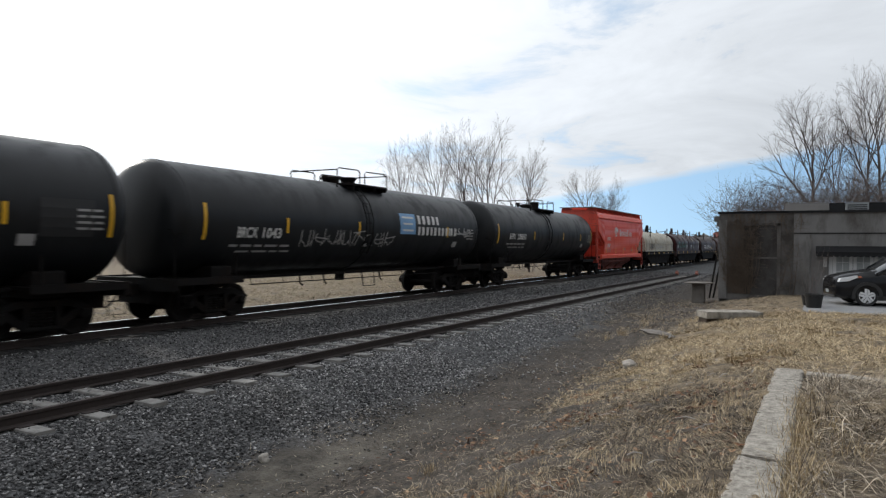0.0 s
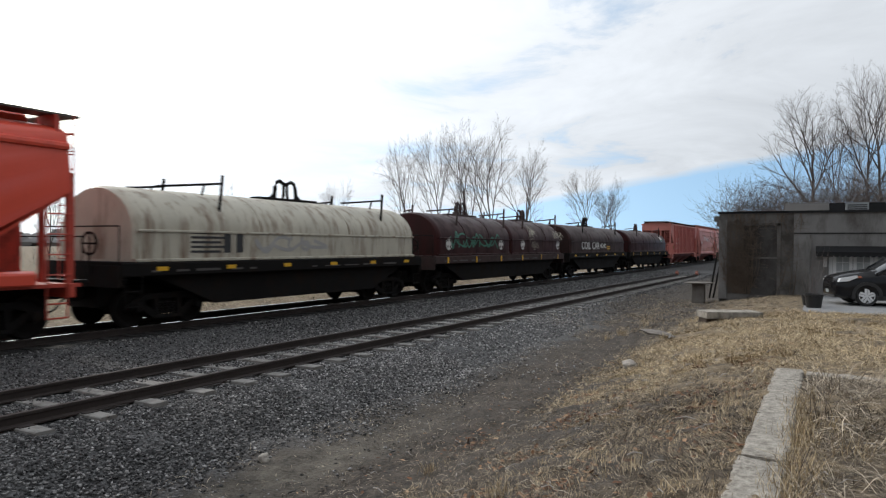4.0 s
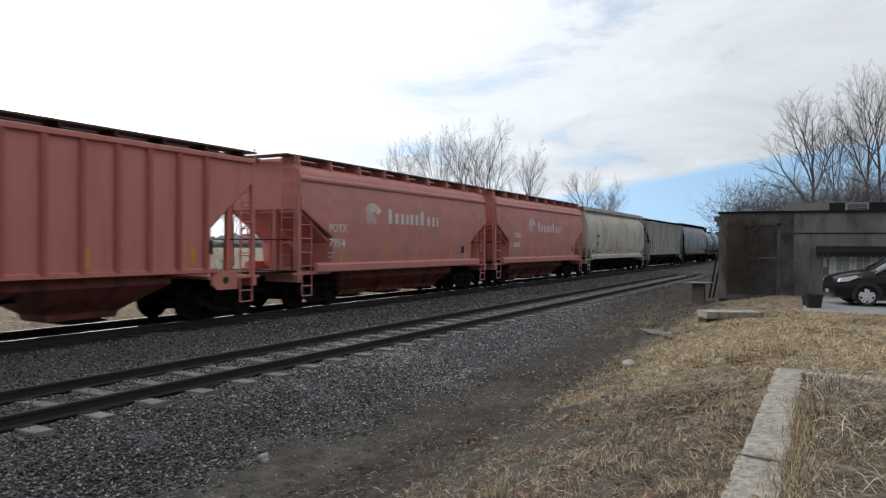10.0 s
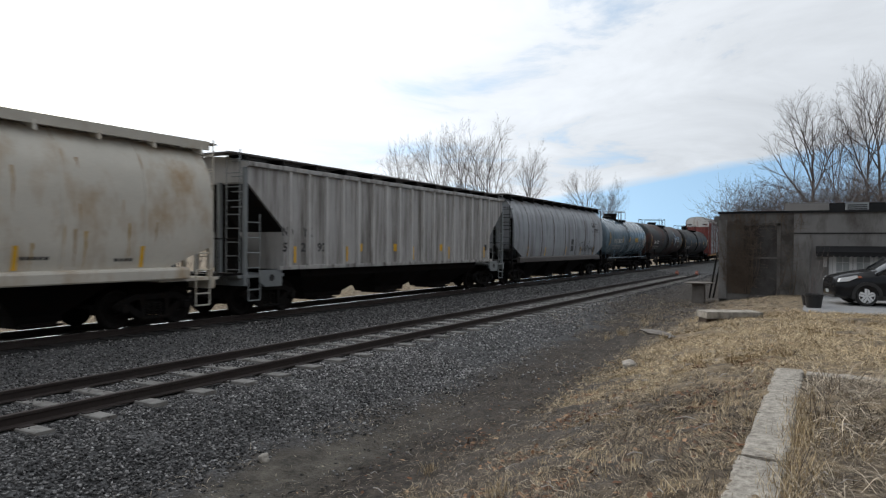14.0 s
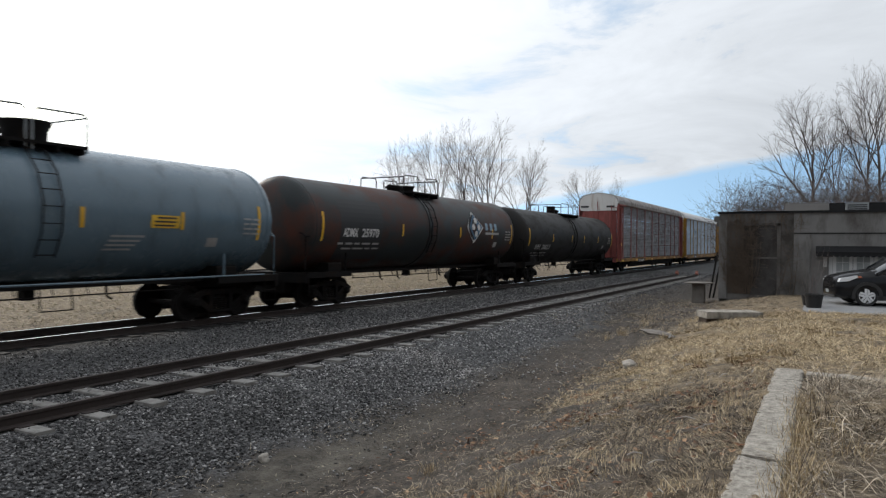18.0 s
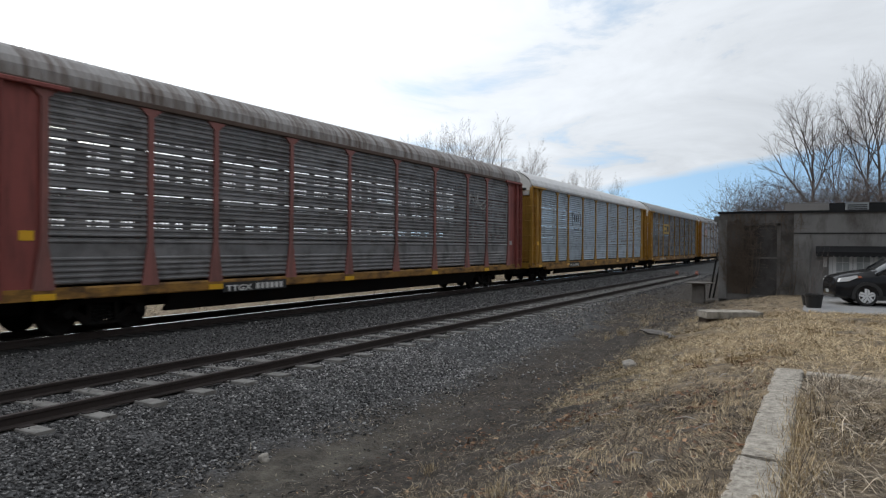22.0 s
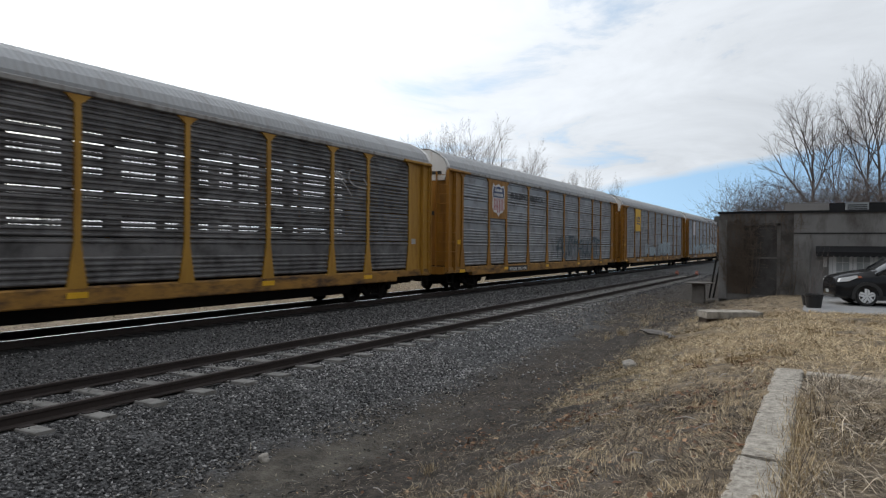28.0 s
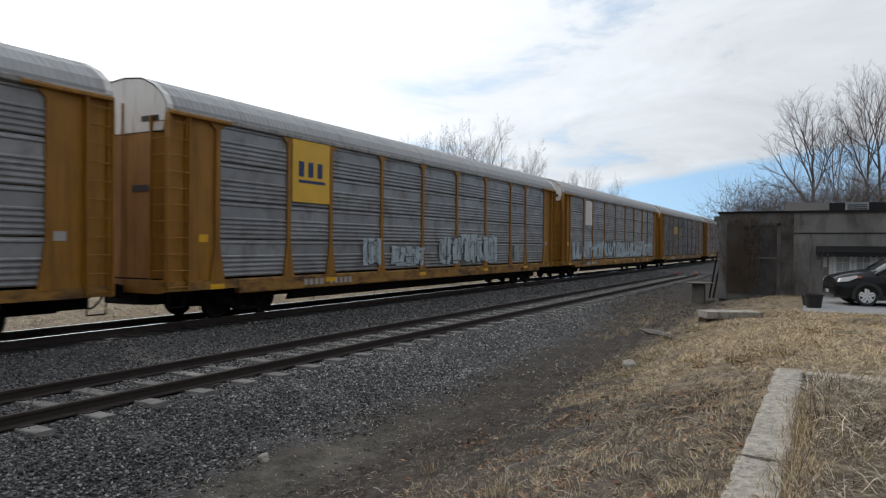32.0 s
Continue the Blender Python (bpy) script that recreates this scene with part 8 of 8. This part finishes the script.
def gravel():
    rng = np.random.default_rng(4)
    xs, ys = [], []
    for n, x0, x1, y0, y1 in ((62000, 3.0, 14.0, -9.4, -3.6), (26000, 14.0, 34.0, -9.3, -3.2), (23000, 5.0, 34.5, -4.2, -1.45), (1800, 4, 16, -10.6, -9.2), (14000, 34.0, 66.0, -8.6, -1.6), (12000, -14.0, 3.0, -9.0, -1.6)):
        xs.append(rng.uniform(x0, x1, n)), ys.append(rng.uniform(y0, y1, n))
    x, y = np.concatenate(xs), np.concatenate(ys)
    keep = ((x < 18) | (y > -8.7)) & (np.abs(np.abs(y + 5.594) - 0.755) > 0.10) & ((y > -8.9) | (rng.random(len(x)) < 0.3))
    # the near halves of the ties' tops stay clear, stones lie on the rest
    tie = np.abs(((x + 60 - 0.725) / 0.885 + 0.5) % 1 - 0.5) * 0.885
    on_tie = (np.abs(y + 5.594) < 1.36) & (tie < 0.155)
    keep &= ~(on_tie & (rng.random(len(x)) < np.where((y > -5.35) & (y < -4.86), 0.8, np.where(y < -6.6, 0.97, 0.985))))
    keep &= (x < 22) | (y > -7.3 - 1.3 * np.clip((27 - x) / 5, 0, 1)) | (rng.random(len(x)) < 0.2)
    x, y, on_tie = x[keep], y[keep], on_tie[keep]
    s = rng.triangular(0.008, 0.013, 0.030, len(x)) * np.where(x > 34, 1.8, np.where(x > 14, 1.35, 1.08))
    size = s[:, None] * rng.uniform((0.8, 0.55, 0.45), (1.45, 1.1, 0.9), (len(x), 3))
    m = place(rng, x, y, land(x, y) + s * 0.4 + np.where(on_tie, 0.04, 0.0), size, 0.45)
    # beside the main rails: brake soot, and the train's shade painted into the stones
    sooty = rng.random(len(x)) < np.clip((y + 4.6) / 1.0, 0, 1)
    # clean: stones coloured lighter further along, where more lit faces would show
    clean = ~sooty & (rng.random(len(x)) < np.clip((x - 6) / 9, 0.1, 1) * np.clip((36 - x) / 10, 0.0, 1))
    for pick, label, shades in ((sooty, "sooty ballast beside the main rails, darkened by the train's shade in its colour", ((0.017, 0.016, 0.016, 1), (0.074, 0.071, 0.070, 1), (0.31, 0.30, 0.295, 1))),
                                (~clean & ~sooty, "dark grey crushed stone ballast, its shaded sides put into the colour", ((0.016, 0.0155, 0.0155, 1), (0.067, 0.0645, 0.064, 1), (0.29, 0.28, 0.273, 1))),
                                (clean, "paler grey crushed stone ballast, its lit sides put into the colour", ((0.045, 0.043, 0.043, 1), (0.185, 0.178, 0.176, 1), (0.52, 0.505, 0.49, 1)))):
        me = scatter_mesh("ballast_stones", STONE_V, STONE_F, m[pick])
        me.materials.append(island_material("ballast_stone_shades", *shades))
        tagged(new("ballast_stones", me), label, "gravel", kind="stuff")


gravel()

# a bent straw: three joints
STRAW_V = [(-0.5, 0, 0), (0.5, 0, 0), (-0.45, 0.5, 0.10), (0.45, 0.5, 0.10), (-0.2, 1, -0.06), (0.2, 1, -0.06)]
STRAW_F = [(0, 1, 3, 2), (2, 3, 5, 4)]


def straw(name, label, n, box, width, length_, tilt, lift, shades, seed, density=None):
    rng = np.random.default_rng(seed)
    x0, x1, y0, y1 = box
    x, y = rng.uniform(x0, x1, n), rng.uniform(y0, y1, n)
    if density is not None:
        k = rng.random(n) < density(x, y)
        x, y = x[k], y[k]
    n = len(x)
    w, l = rng.uniform(width[0], width[1], n), rng.uniform(length_[0], length_[1], n)
    m = place(rng, x, y, land(x, y) + lift + rng.uniform(-0.01, 0.03, n), np.stack([w, l, l], 1), tilt)
    me = scatter_mesh(name, STRAW_V, STRAW_F, m)
    me.materials.append(shades)
    return tagged(new(name, me), label, "grass", kind="stuff")


STRAW = island_material("dry_straw_shades", (0.05, 0.033, 0.017, 1), (0.39, 0.285, 0.155, 1), (0.84, 0.69, 0.46, 1))
FIELD = island_material("field_straw_shades", (0.15, 0.12, 0.065, 1), (0.30, 0.24, 0.145, 1), (0.46, 0.38, 0.25, 1))
BROWN_STRAW = island_material("brown_straw_shades", (0.020, 0.014, 0.009, 1), (0.105, 0.076, 0.048, 1), (0.56, 0.455, 0.32, 1))
# rotted stems, their colour darkened to give the shade of gaps and hollows
SHADE_LITTER = island_material("shaded_stem_litter", (0.012, 0.009, 0.006, 1), (0.035, 0.025, 0.016, 1), (0.10, 0.072, 0.046, 1))
GREY_STRAW = island_material("grey_straw_shades", (0.06, 0.048, 0.037, 1), (0.17, 0.13, 0.09, 1), (0.68, 0.58, 0.44, 1))


def patchy(x, y):
    v = np.sin(x * 2.1 + 1.3 * np.sin(y * 1.7)) * np.sin(y * 2.9 + 1.1 * np.sin(x * 1.3)) * 0.5 + 0.55
    return np.clip(v, 0.12, 1)


def off_wall(x, y):
    return ((y > -14.79) | (y < -15.18) | (x > 10.55)).astype(float)


# browner straw on this slope: decay, and the slope's shade put into its colour
straw("bank_grass", "matted dry tan grass on the bank", 90000, (2.0, 11.5, -14.8, -10.8), (0.002, 0.006), (0.03, 0.11), 0.35, 0.004, BROWN_STRAW, 11, lambda x, y: np.clip((-10.9 - y) / 2.4, 0.06, 1) * np.maximum(patchy(x, y), 0.2) * off_wall(x, y))
straw("bank_grass", "short dry tan grass further along the bank", 110000, (10.55, 25.0, -18.0, -10.8), (0.004, 0.009), (0.04, 0.12), 0.5, 0.004, STRAW, 12, lambda x, y: np.clip((-10.6 - y - np.clip((x - 16) * 0.22, 0, 1.6) - np.clip((x - 20) * 0.3, 0, 1.3)) / 1.4, 0.05, 1) * np.clip((x - 9.5) / 4, 0.25, 1) * ((x < 23.8) | (y > -14.7)))
straw("weed_litter", "tangled grey dead weed stems", 17000, (2.2, 10.1, -18.5, -15.2), (0.003, 0.009), (0.08, 0.42), 0.35, 0.008, GREY_STRAW, 13)
straw("weed_litter", "tangled grey dead weed stems", 5500, (2.6, 9.5, -14.8, -12.2), (0.003, 0.007), (0.06, 0.30), 0.45, 0.006, GREY_STRAW, 14, patchy)
straw("dirt_litter", "sparse dead stems on the bare dirt", 20000, (3.5, 34.0, -11.8, -8.7), (0.003, 0.007), (0.04, 0.16), 0.3, 0.004, GREY_STRAW, 15, patchy)
straw("dirt_litter", "sparse dead grass by the siding's end", 9000, (21.0, 36.0, -10.5, -7.0), (0.006, 0.012), (0.05, 0.18), 0.4, 0.004, BROWN_STRAW, 19, patchy)
straw("bank_grass", "dry grass over the lot's edge", 2600, (23.4, 24.05, -19.5, -14.7), (0.005, 0.010), (0.06, 0.15), 0.9, 0.006, STRAW, 23)
straw("field_grass", "dry grass of the field beyond the tracks", 45000, (14.0, 60.0, 4.5, 30.0), (0.010, 0.022), (0.10, 0.30), 0.5, 0.0, FIELD, 16)
straw("field_weeds", "taller brown grass along the far side of the ballast", 16000, (8.0, 60.0, 4.6, 9.0), (0.006, 0.014), (0.12, 0.38), 0.9, 0.0, BROWN_STRAW, 20, patchy)
straw("field_weeds", "dull green winter grass in the field", 9000, (8.0, 45.0, 4.8, 14.0), (0.010, 0.02), (0.06, 0.16), 0.6, 0.0, island_material("dull_green_grass_shades", (0.05, 0.06, 0.025, 1), (0.14, 0.145, 0.065, 1), (0.30, 0.27, 0.15, 1)), 22, patchy)
straw("bank_grass", "matted dry tan grass on the bank", 26000, (-12.0, 2.4, -20.0, -10.8), (0.006, 0.012), (0.06, 0.2), 0.35, 0.004, STRAW, 18, lambda x, y: np.clip((-10.4 - y) / 1.2, 0.1, 1))
straw("ditch_weeds", "dry weeds on the rough ground by the building", 16000, (19.0, 34.0, -14.0, -9.0), (0.006, 0.014), (0.06, 0.22), 0.6, 0.003, BROWN_STRAW, 17, lambda x, y: patchy(x, y) * 0.8)


def matted(name, label, n, per, box, width, length_, shades, seed, density, rise=0.35):
    """Wisps of dead grass: the blades of each wisp lie one way, with a little spread."""
    rng = np.random.default_rng(seed)
    x0, x1, y0, y1 = box
    cx, cy = rng.uniform(x0, x1, n), rng.uniform(y0, y1, n)
    k = rng.random(n) < density(cx, cy)
    cx, cy = cx[k], cy[k]
    # the lie of the grass swings slowly over the ground
    way = 2.2 * np.sin(cx * 0.9 + 0.7 * cy) + 1.6 * np.sin(cy * 1.3 - 0.4 * cx) + rng.normal(0, 0.5, len(cx))
    up = np.abs(rng.normal(0, rise, len(cx)))
    size = rng.uniform(0.6, 1.3, len(cx))
    i = np.repeat(np.arange(len(cx)), per)
    m = len(i)
    x, y = cx[i] + rng.normal(0, 0.045, m), cy[i] + rng.normal(0, 0.045, m)
    a, t = way[i] + rng.normal(0, 0.45, m), up[i] + rng.normal(0, 0.18, m)
    l, w = rng.uniform(length_[0], length_[1], m) * size[i], rng.uniform(width[0], width[1], m)
    mt = np.zeros((m, 3, 4))
    mt[:, 0, 0], mt[:, 1, 0] = np.sin(a) * w, -np.cos(a) * w
    mt[:, 0, 1], mt[:, 1, 1], mt[:, 2, 1] = np.cos(a) * np.cos(t) * l, np.sin(a) * np.cos(t) * l, np.sin(t) * l
    mt[:, 2, 2] = l * 0.6
    mt[:, 0, 3], mt[:, 1, 3], mt[:, 2, 3] = x, y, land(x, y) + 0.012
    me = scatter_mesh(name, STRAW_V, STRAW_F, mt)
    me.materials.append(shades)
    return tagged(new(name, me), label, "grass", kind="stuff")


matted("bank_wisps", "flattened wisps of dry tan grass on the bank", 5600, 14, (2.6, 12.0, -14.8, -11.0), (0.0018, 0.0042), (0.04, 0.115), BROWN_STRAW, 41, lambda x, y: np.clip((-10.9 - y) / 2.4, 0.05, 1) * np.maximum(patchy(x, y), 0.15) * off_wall(x, y))
matted("bank_wisps", "pale dry grass on the bank's crest", 1700, 14, (4.5, 13.0, -14.8, -12.6), (0.0018, 0.0045), (0.04, 0.12), STRAW, 44, lambda x, y: patchy(x * 1.7, y * 1.7) * np.clip((x - 4) / 6, 0.1, 1) * off_wall(x, y))
matted("bank_wisps", "flattened wisps of dry tan grass on the bank", 4600, 12, (10.6, 25.0, -18.0, -11.0), (0.003, 0.0065), (0.05, 0.13), STRAW, 42, lambda x, y: np.clip((-10.6 - y - np.clip((x - 16) * 0.22, 0, 1.6)) / 1.6, 0.05, 1) * np.maximum(patchy(x, y), 0.3) * ((x < 23.6) | (y > -14.6)))
matted("weed_wisps", "tangled wisps of grey dead weeds behind the wall", 1700, 14, (2.4, 10.1, -18.5, -15.25), (0.003, 0.007), (0.10, 0.34), GREY_STRAW, 43, lambda x, y: np.maximum(patchy(x, y), 0.4))


def clumped(x, y):
    """Uneven cover: bare soil and thick clumps a hand to an arm's length across."""
    a = np.sin(x * 5.3 + 2.0 * np.sin(y * 3.1)) * np.sin(y * 6.1 + 1.7 * np.sin(x * 2.7)) + 0.6 * np.sin(x * 13.1 + y * 4.0) * np.sin(y * 11.7 - x * 3.0)
    return np.clip(a * 0.9 + 0.05, 0, 1)


matted("grass_clumps", "thick clumps of dry grass on the bank", 1700, 18, (3.0, 13.0, -14.8, -11.2), (0.0022, 0.005), (0.05, 0.13), STRAW, 51, lambda x, y: clumped(x, y) * np.clip((-11.0 - y) / 2.2, 0.1, 1) * off_wall(x, y), 0.75)
matted("grass_clumps", "thick clumps of dry grass on the bank", 2600, 12, (11.0, 24.0, -17.5, -11.6), (0.004, 0.009), (0.07, 0.17), STRAW, 52, lambda x, y: clumped(x * 0.7, y * 0.7) * ((x < 23.4) | (y > -14.5)), 0.7)
# litter that paints the shaded gaps between the clumps
matted("dark_litter", "rotted stems coloured dark as the shade in the bank's hollows", 2600, 14, (3.0, 20.0, -14.7, -10.8), (0.003, 0.007), (0.03, 0.10), SHADE_LITTER, 53, lambda x, y: clumped(x + 9.0, y + 4.0) * off_wall(x, y), 0.3)
matted("dark_litter", "rotted stems coloured dark as the shaded gaps behind the wall", 1500, 16, (2.6, 10.0, -18.0, -15.3), (0.003, 0.006), (0.05, 0.16), SHADE_LITTER, 54, lambda x, y: clumped(x + 5.0, y + 4.0), 0.3)


# the same for the shaded dip by the wall and the slope's foot
matted("dark_litter", "tangle of dead weeds coloured as the shade along the old wall", 1500, 16, (4.2, 10.0, -14.8, -13.5), (0.003, 0.006), (0.03, 0.09), BROWN_STRAW, 55, lambda x, y: np.clip(1.15 - np.abs(x - 6.6) / 3.2, 0, 1) * np.clip((-13.4 - y) / 0.7, 0, 1) * np.maximum(clumped(x * 0.6, y * 0.6), 0.25), 0.35)
matted("dark_litter", "rotted stems and soil coloured as the shade on the ditch's foot", 800, 12, (4.0, 16.0, -12.4, -9.6), (0.003, 0.007), (0.04, 0.12), SHADE_LITTER, 56, lambda x, y: np.maximum(clumped(x * 0.5 + 3, y * 0.5), 0.1), 0.35)


matted("dark_litter", "rotted leaves and stems coloured as the shade in the dip beside the old wall", 1300, 14, (4.4, 9.6, -14.8, -13.7), (0.004, 0.008), (0.025, 0.07), SHADE_LITTER, 57, lambda x, y: np.clip((-13.6 - y) / 0.5, 0, 1) * np.maximum(clumped(x * 0.7 + 2, y * 0.7), 0.2), 0.3)


def sticks():
    """Broken pale twigs and stalks lying about."""
    rnd = random.Random(77)
    sh = Shape()
    for k in range(150):
        x, y = (rnd.uniform(3.5, 10), rnd.uniform(-17.0, -15.2)) if k % 3 == 0 else (rnd.uniform(3.5, 15), rnd.uniform(-14.7, -10.6))
        a, l = rnd.uniform(0, 6.28), rnd.uniform(0.05, 0.2)
        z = float(land(x, y)) + 0.03
        p0, p1 = Vector((x, y, z + rnd.uniform(0, 0.05))), Vector((x + l * math.cos(a), y + l * math.sin(a), 0))
        p1.z = float(land(p1.x, p1.y)) + 0.03 + rnd.uniform(0, 0.07)
        mid = p0.lerp(p1, 0.5) + Vector((rnd.uniform(-0.02, 0.02), rnd.uniform(-0.02, 0.02), 0.02))
        r = rnd.uniform(0.003, 0.008)
        sh.tube([p0, mid, p1], r, 5, r * 0.6)
    solid("sticks", sh, M["pale_bark"], "broken pale twigs lying in the grass", "twigs", kind="stuff")


sticks()


def tufts():
    """Upright tufts of pale grass along the old wall and on the bank."""
    rng = np.random.default_rng(21)
    spots_ = [(4.3 + 0.2 * k, -15.12 - 0.12 * rng.random(), 0.10 + 0.13 * rng.random(), 46) for k in range(22)] + [(3.6 + 0.45 * k, -14.83 + 0.1 * rng.random(), 0.05 + 0.06 * rng.random(), 26) for k in range(14)] + [(6.6, -15.28, 0.24, 60), (5.6, -15.3, 0.22, 60), (7.1, -15.5, 0.2, 40), (6.3, -15.6, 0.2, 40), (4.5, -15.25, 0.22, 60), (4.6, -13.6, 0.2, 60), (5.6, -12.9, 0.18, 60), (7.4, -11.2, 0.14, 80), (8.6, -14.5, 0.15, 50), (9.6, -14.4, 0.12, 50), (20.0, -10.3, 0.25, 60), (19.2, -10.1, 0.18, 40), (22.5, -10.4, 0.3, 70)]
    xs, ys, hs = [], [], []
    for x, y, h, n in spots_:
        xs.append(x + rng.normal(0, 0.06 + h * 0.15, n)), ys.append(y + rng.normal(0, 0.05 + h * 0.1, n)), hs.append(h * rng.uniform(0.5, 1.15, n))
    x, y, h = np.concatenate(xs), np.concatenate(ys), np.concatenate(hs)
    n = len(x)
    m = np.zeros((n, 3, 4))
    a, t = rng.uniform(0, 2 * np.pi, n), rng.normal(0, 0.28, n)
    t2 = rng.normal(0, 0.28, n)
    w = np.where(x > 15, 0.006, rng.uniform(0.003, 0.006, n))
    m[:, 0, 0], m[:, 1, 0] = np.cos(a) * w, np.sin(a) * w
    m[:, 0, 1], m[:, 1, 1], m[:, 2, 1] = t * h, t2 * h, h
    m[:, 0, 2], m[:, 1, 2] = h * np.cos(a * 1.7), h * np.sin(a * 1.7)
    m[:, 0, 3], m[:, 1, 3], m[:, 2, 3] = x, y, land(x, y) - 0.01
    me = scatter_mesh("grass_tufts", STRAW_V, STRAW_F, m)
    me.materials.append(STRAW)
    tagged(new("grass_tufts", me), "upright tufts of pale dead grass", "grass", kind="stuff")


tufts()
LEAF_V = [(-0.15, -1, 0), (0.15, -1, 0), (0.65, -0.2, 0.15), (0.35, 0.6, 0.05), (0, 1, 0.2), (-0.4, 0.55, 0.1), (-0.6, -0.25, 0.2), (0, 0, -0.08)]
LEAF_F = [(0, 1, 7), (1, 2, 7), (2, 3, 7), (3, 4, 7), (4, 5, 7), (5, 6, 7), (6, 0, 7)]


def leaves():
    rng = np.random.default_rng(31)
    n = 1500
    nest = rng.uniform((3.5, -14.7), (12, -11.0), (26, 2))
    pick = rng.integers(0, 26, n)
    loose = rng.random(n) < 0.35
    x = np.where(loose, rng.uniform(2.5, 16, n), nest[pick, 0] + rng.normal(0, 0.22, n))
    y = np.where(loose, rng.uniform(-15.0, -10.2, n), nest[pick, 1] + rng.normal(0, 0.16, n))
    s = rng.uniform(0.014, 0.042, n)
    me = scatter_mesh("fallen_leaves", LEAF_V, LEAF_F, place(rng, x, y, land(x, y) + 0.03, np.stack([s, s, s], 1), 0.4))
    me.materials.append(island_material("dead_leaf_shades", (0.06, 0.03, 0.018, 1), (0.20, 0.09, 0.042, 1), (0.42, 0.27, 0.16, 1)))
    tagged(new("fallen_leaves", me), "scattered brown dead leaves", "leaves", kind="stuff")


leaves()


def travelled(t):
    """Metres that the train has gone after t seconds: it slows a little."""
    q = t - 16
    return 200.47 + 11.841 * q - 0.04334 * q * q - 0.00002 * q ** 3


def motions():
    for car, x in TRAIN:
        walk(car, [(t, pose(x - travelled(t), 0, 0)) for t in range(0, 33, 2)])
    # the wheels roll without slip while their car is near the lens
    start = {car.name: x for car, x in TRAIN}
    for w, along in WHEELS:
        at = Vector((along, 0, 0.457))
        x = start[w.parent.name] + at.x
        times = [t * 0.05 for t in range(641) if -3 < x - travelled(t * 0.05) < 30]
        if not times:
            continue
        rows, first = [], travelled(times[0])
        for t in sorted({0.0, 32.0} | set(times)):
            gone = travelled(min(max(t, times[0]), times[-1])) - first
            rows.append((t, pose(at.x, at.y, at.z, 0, -math.degrees(gone / 0.457) % 360, 0)))
        walk(w, rows)


motions()
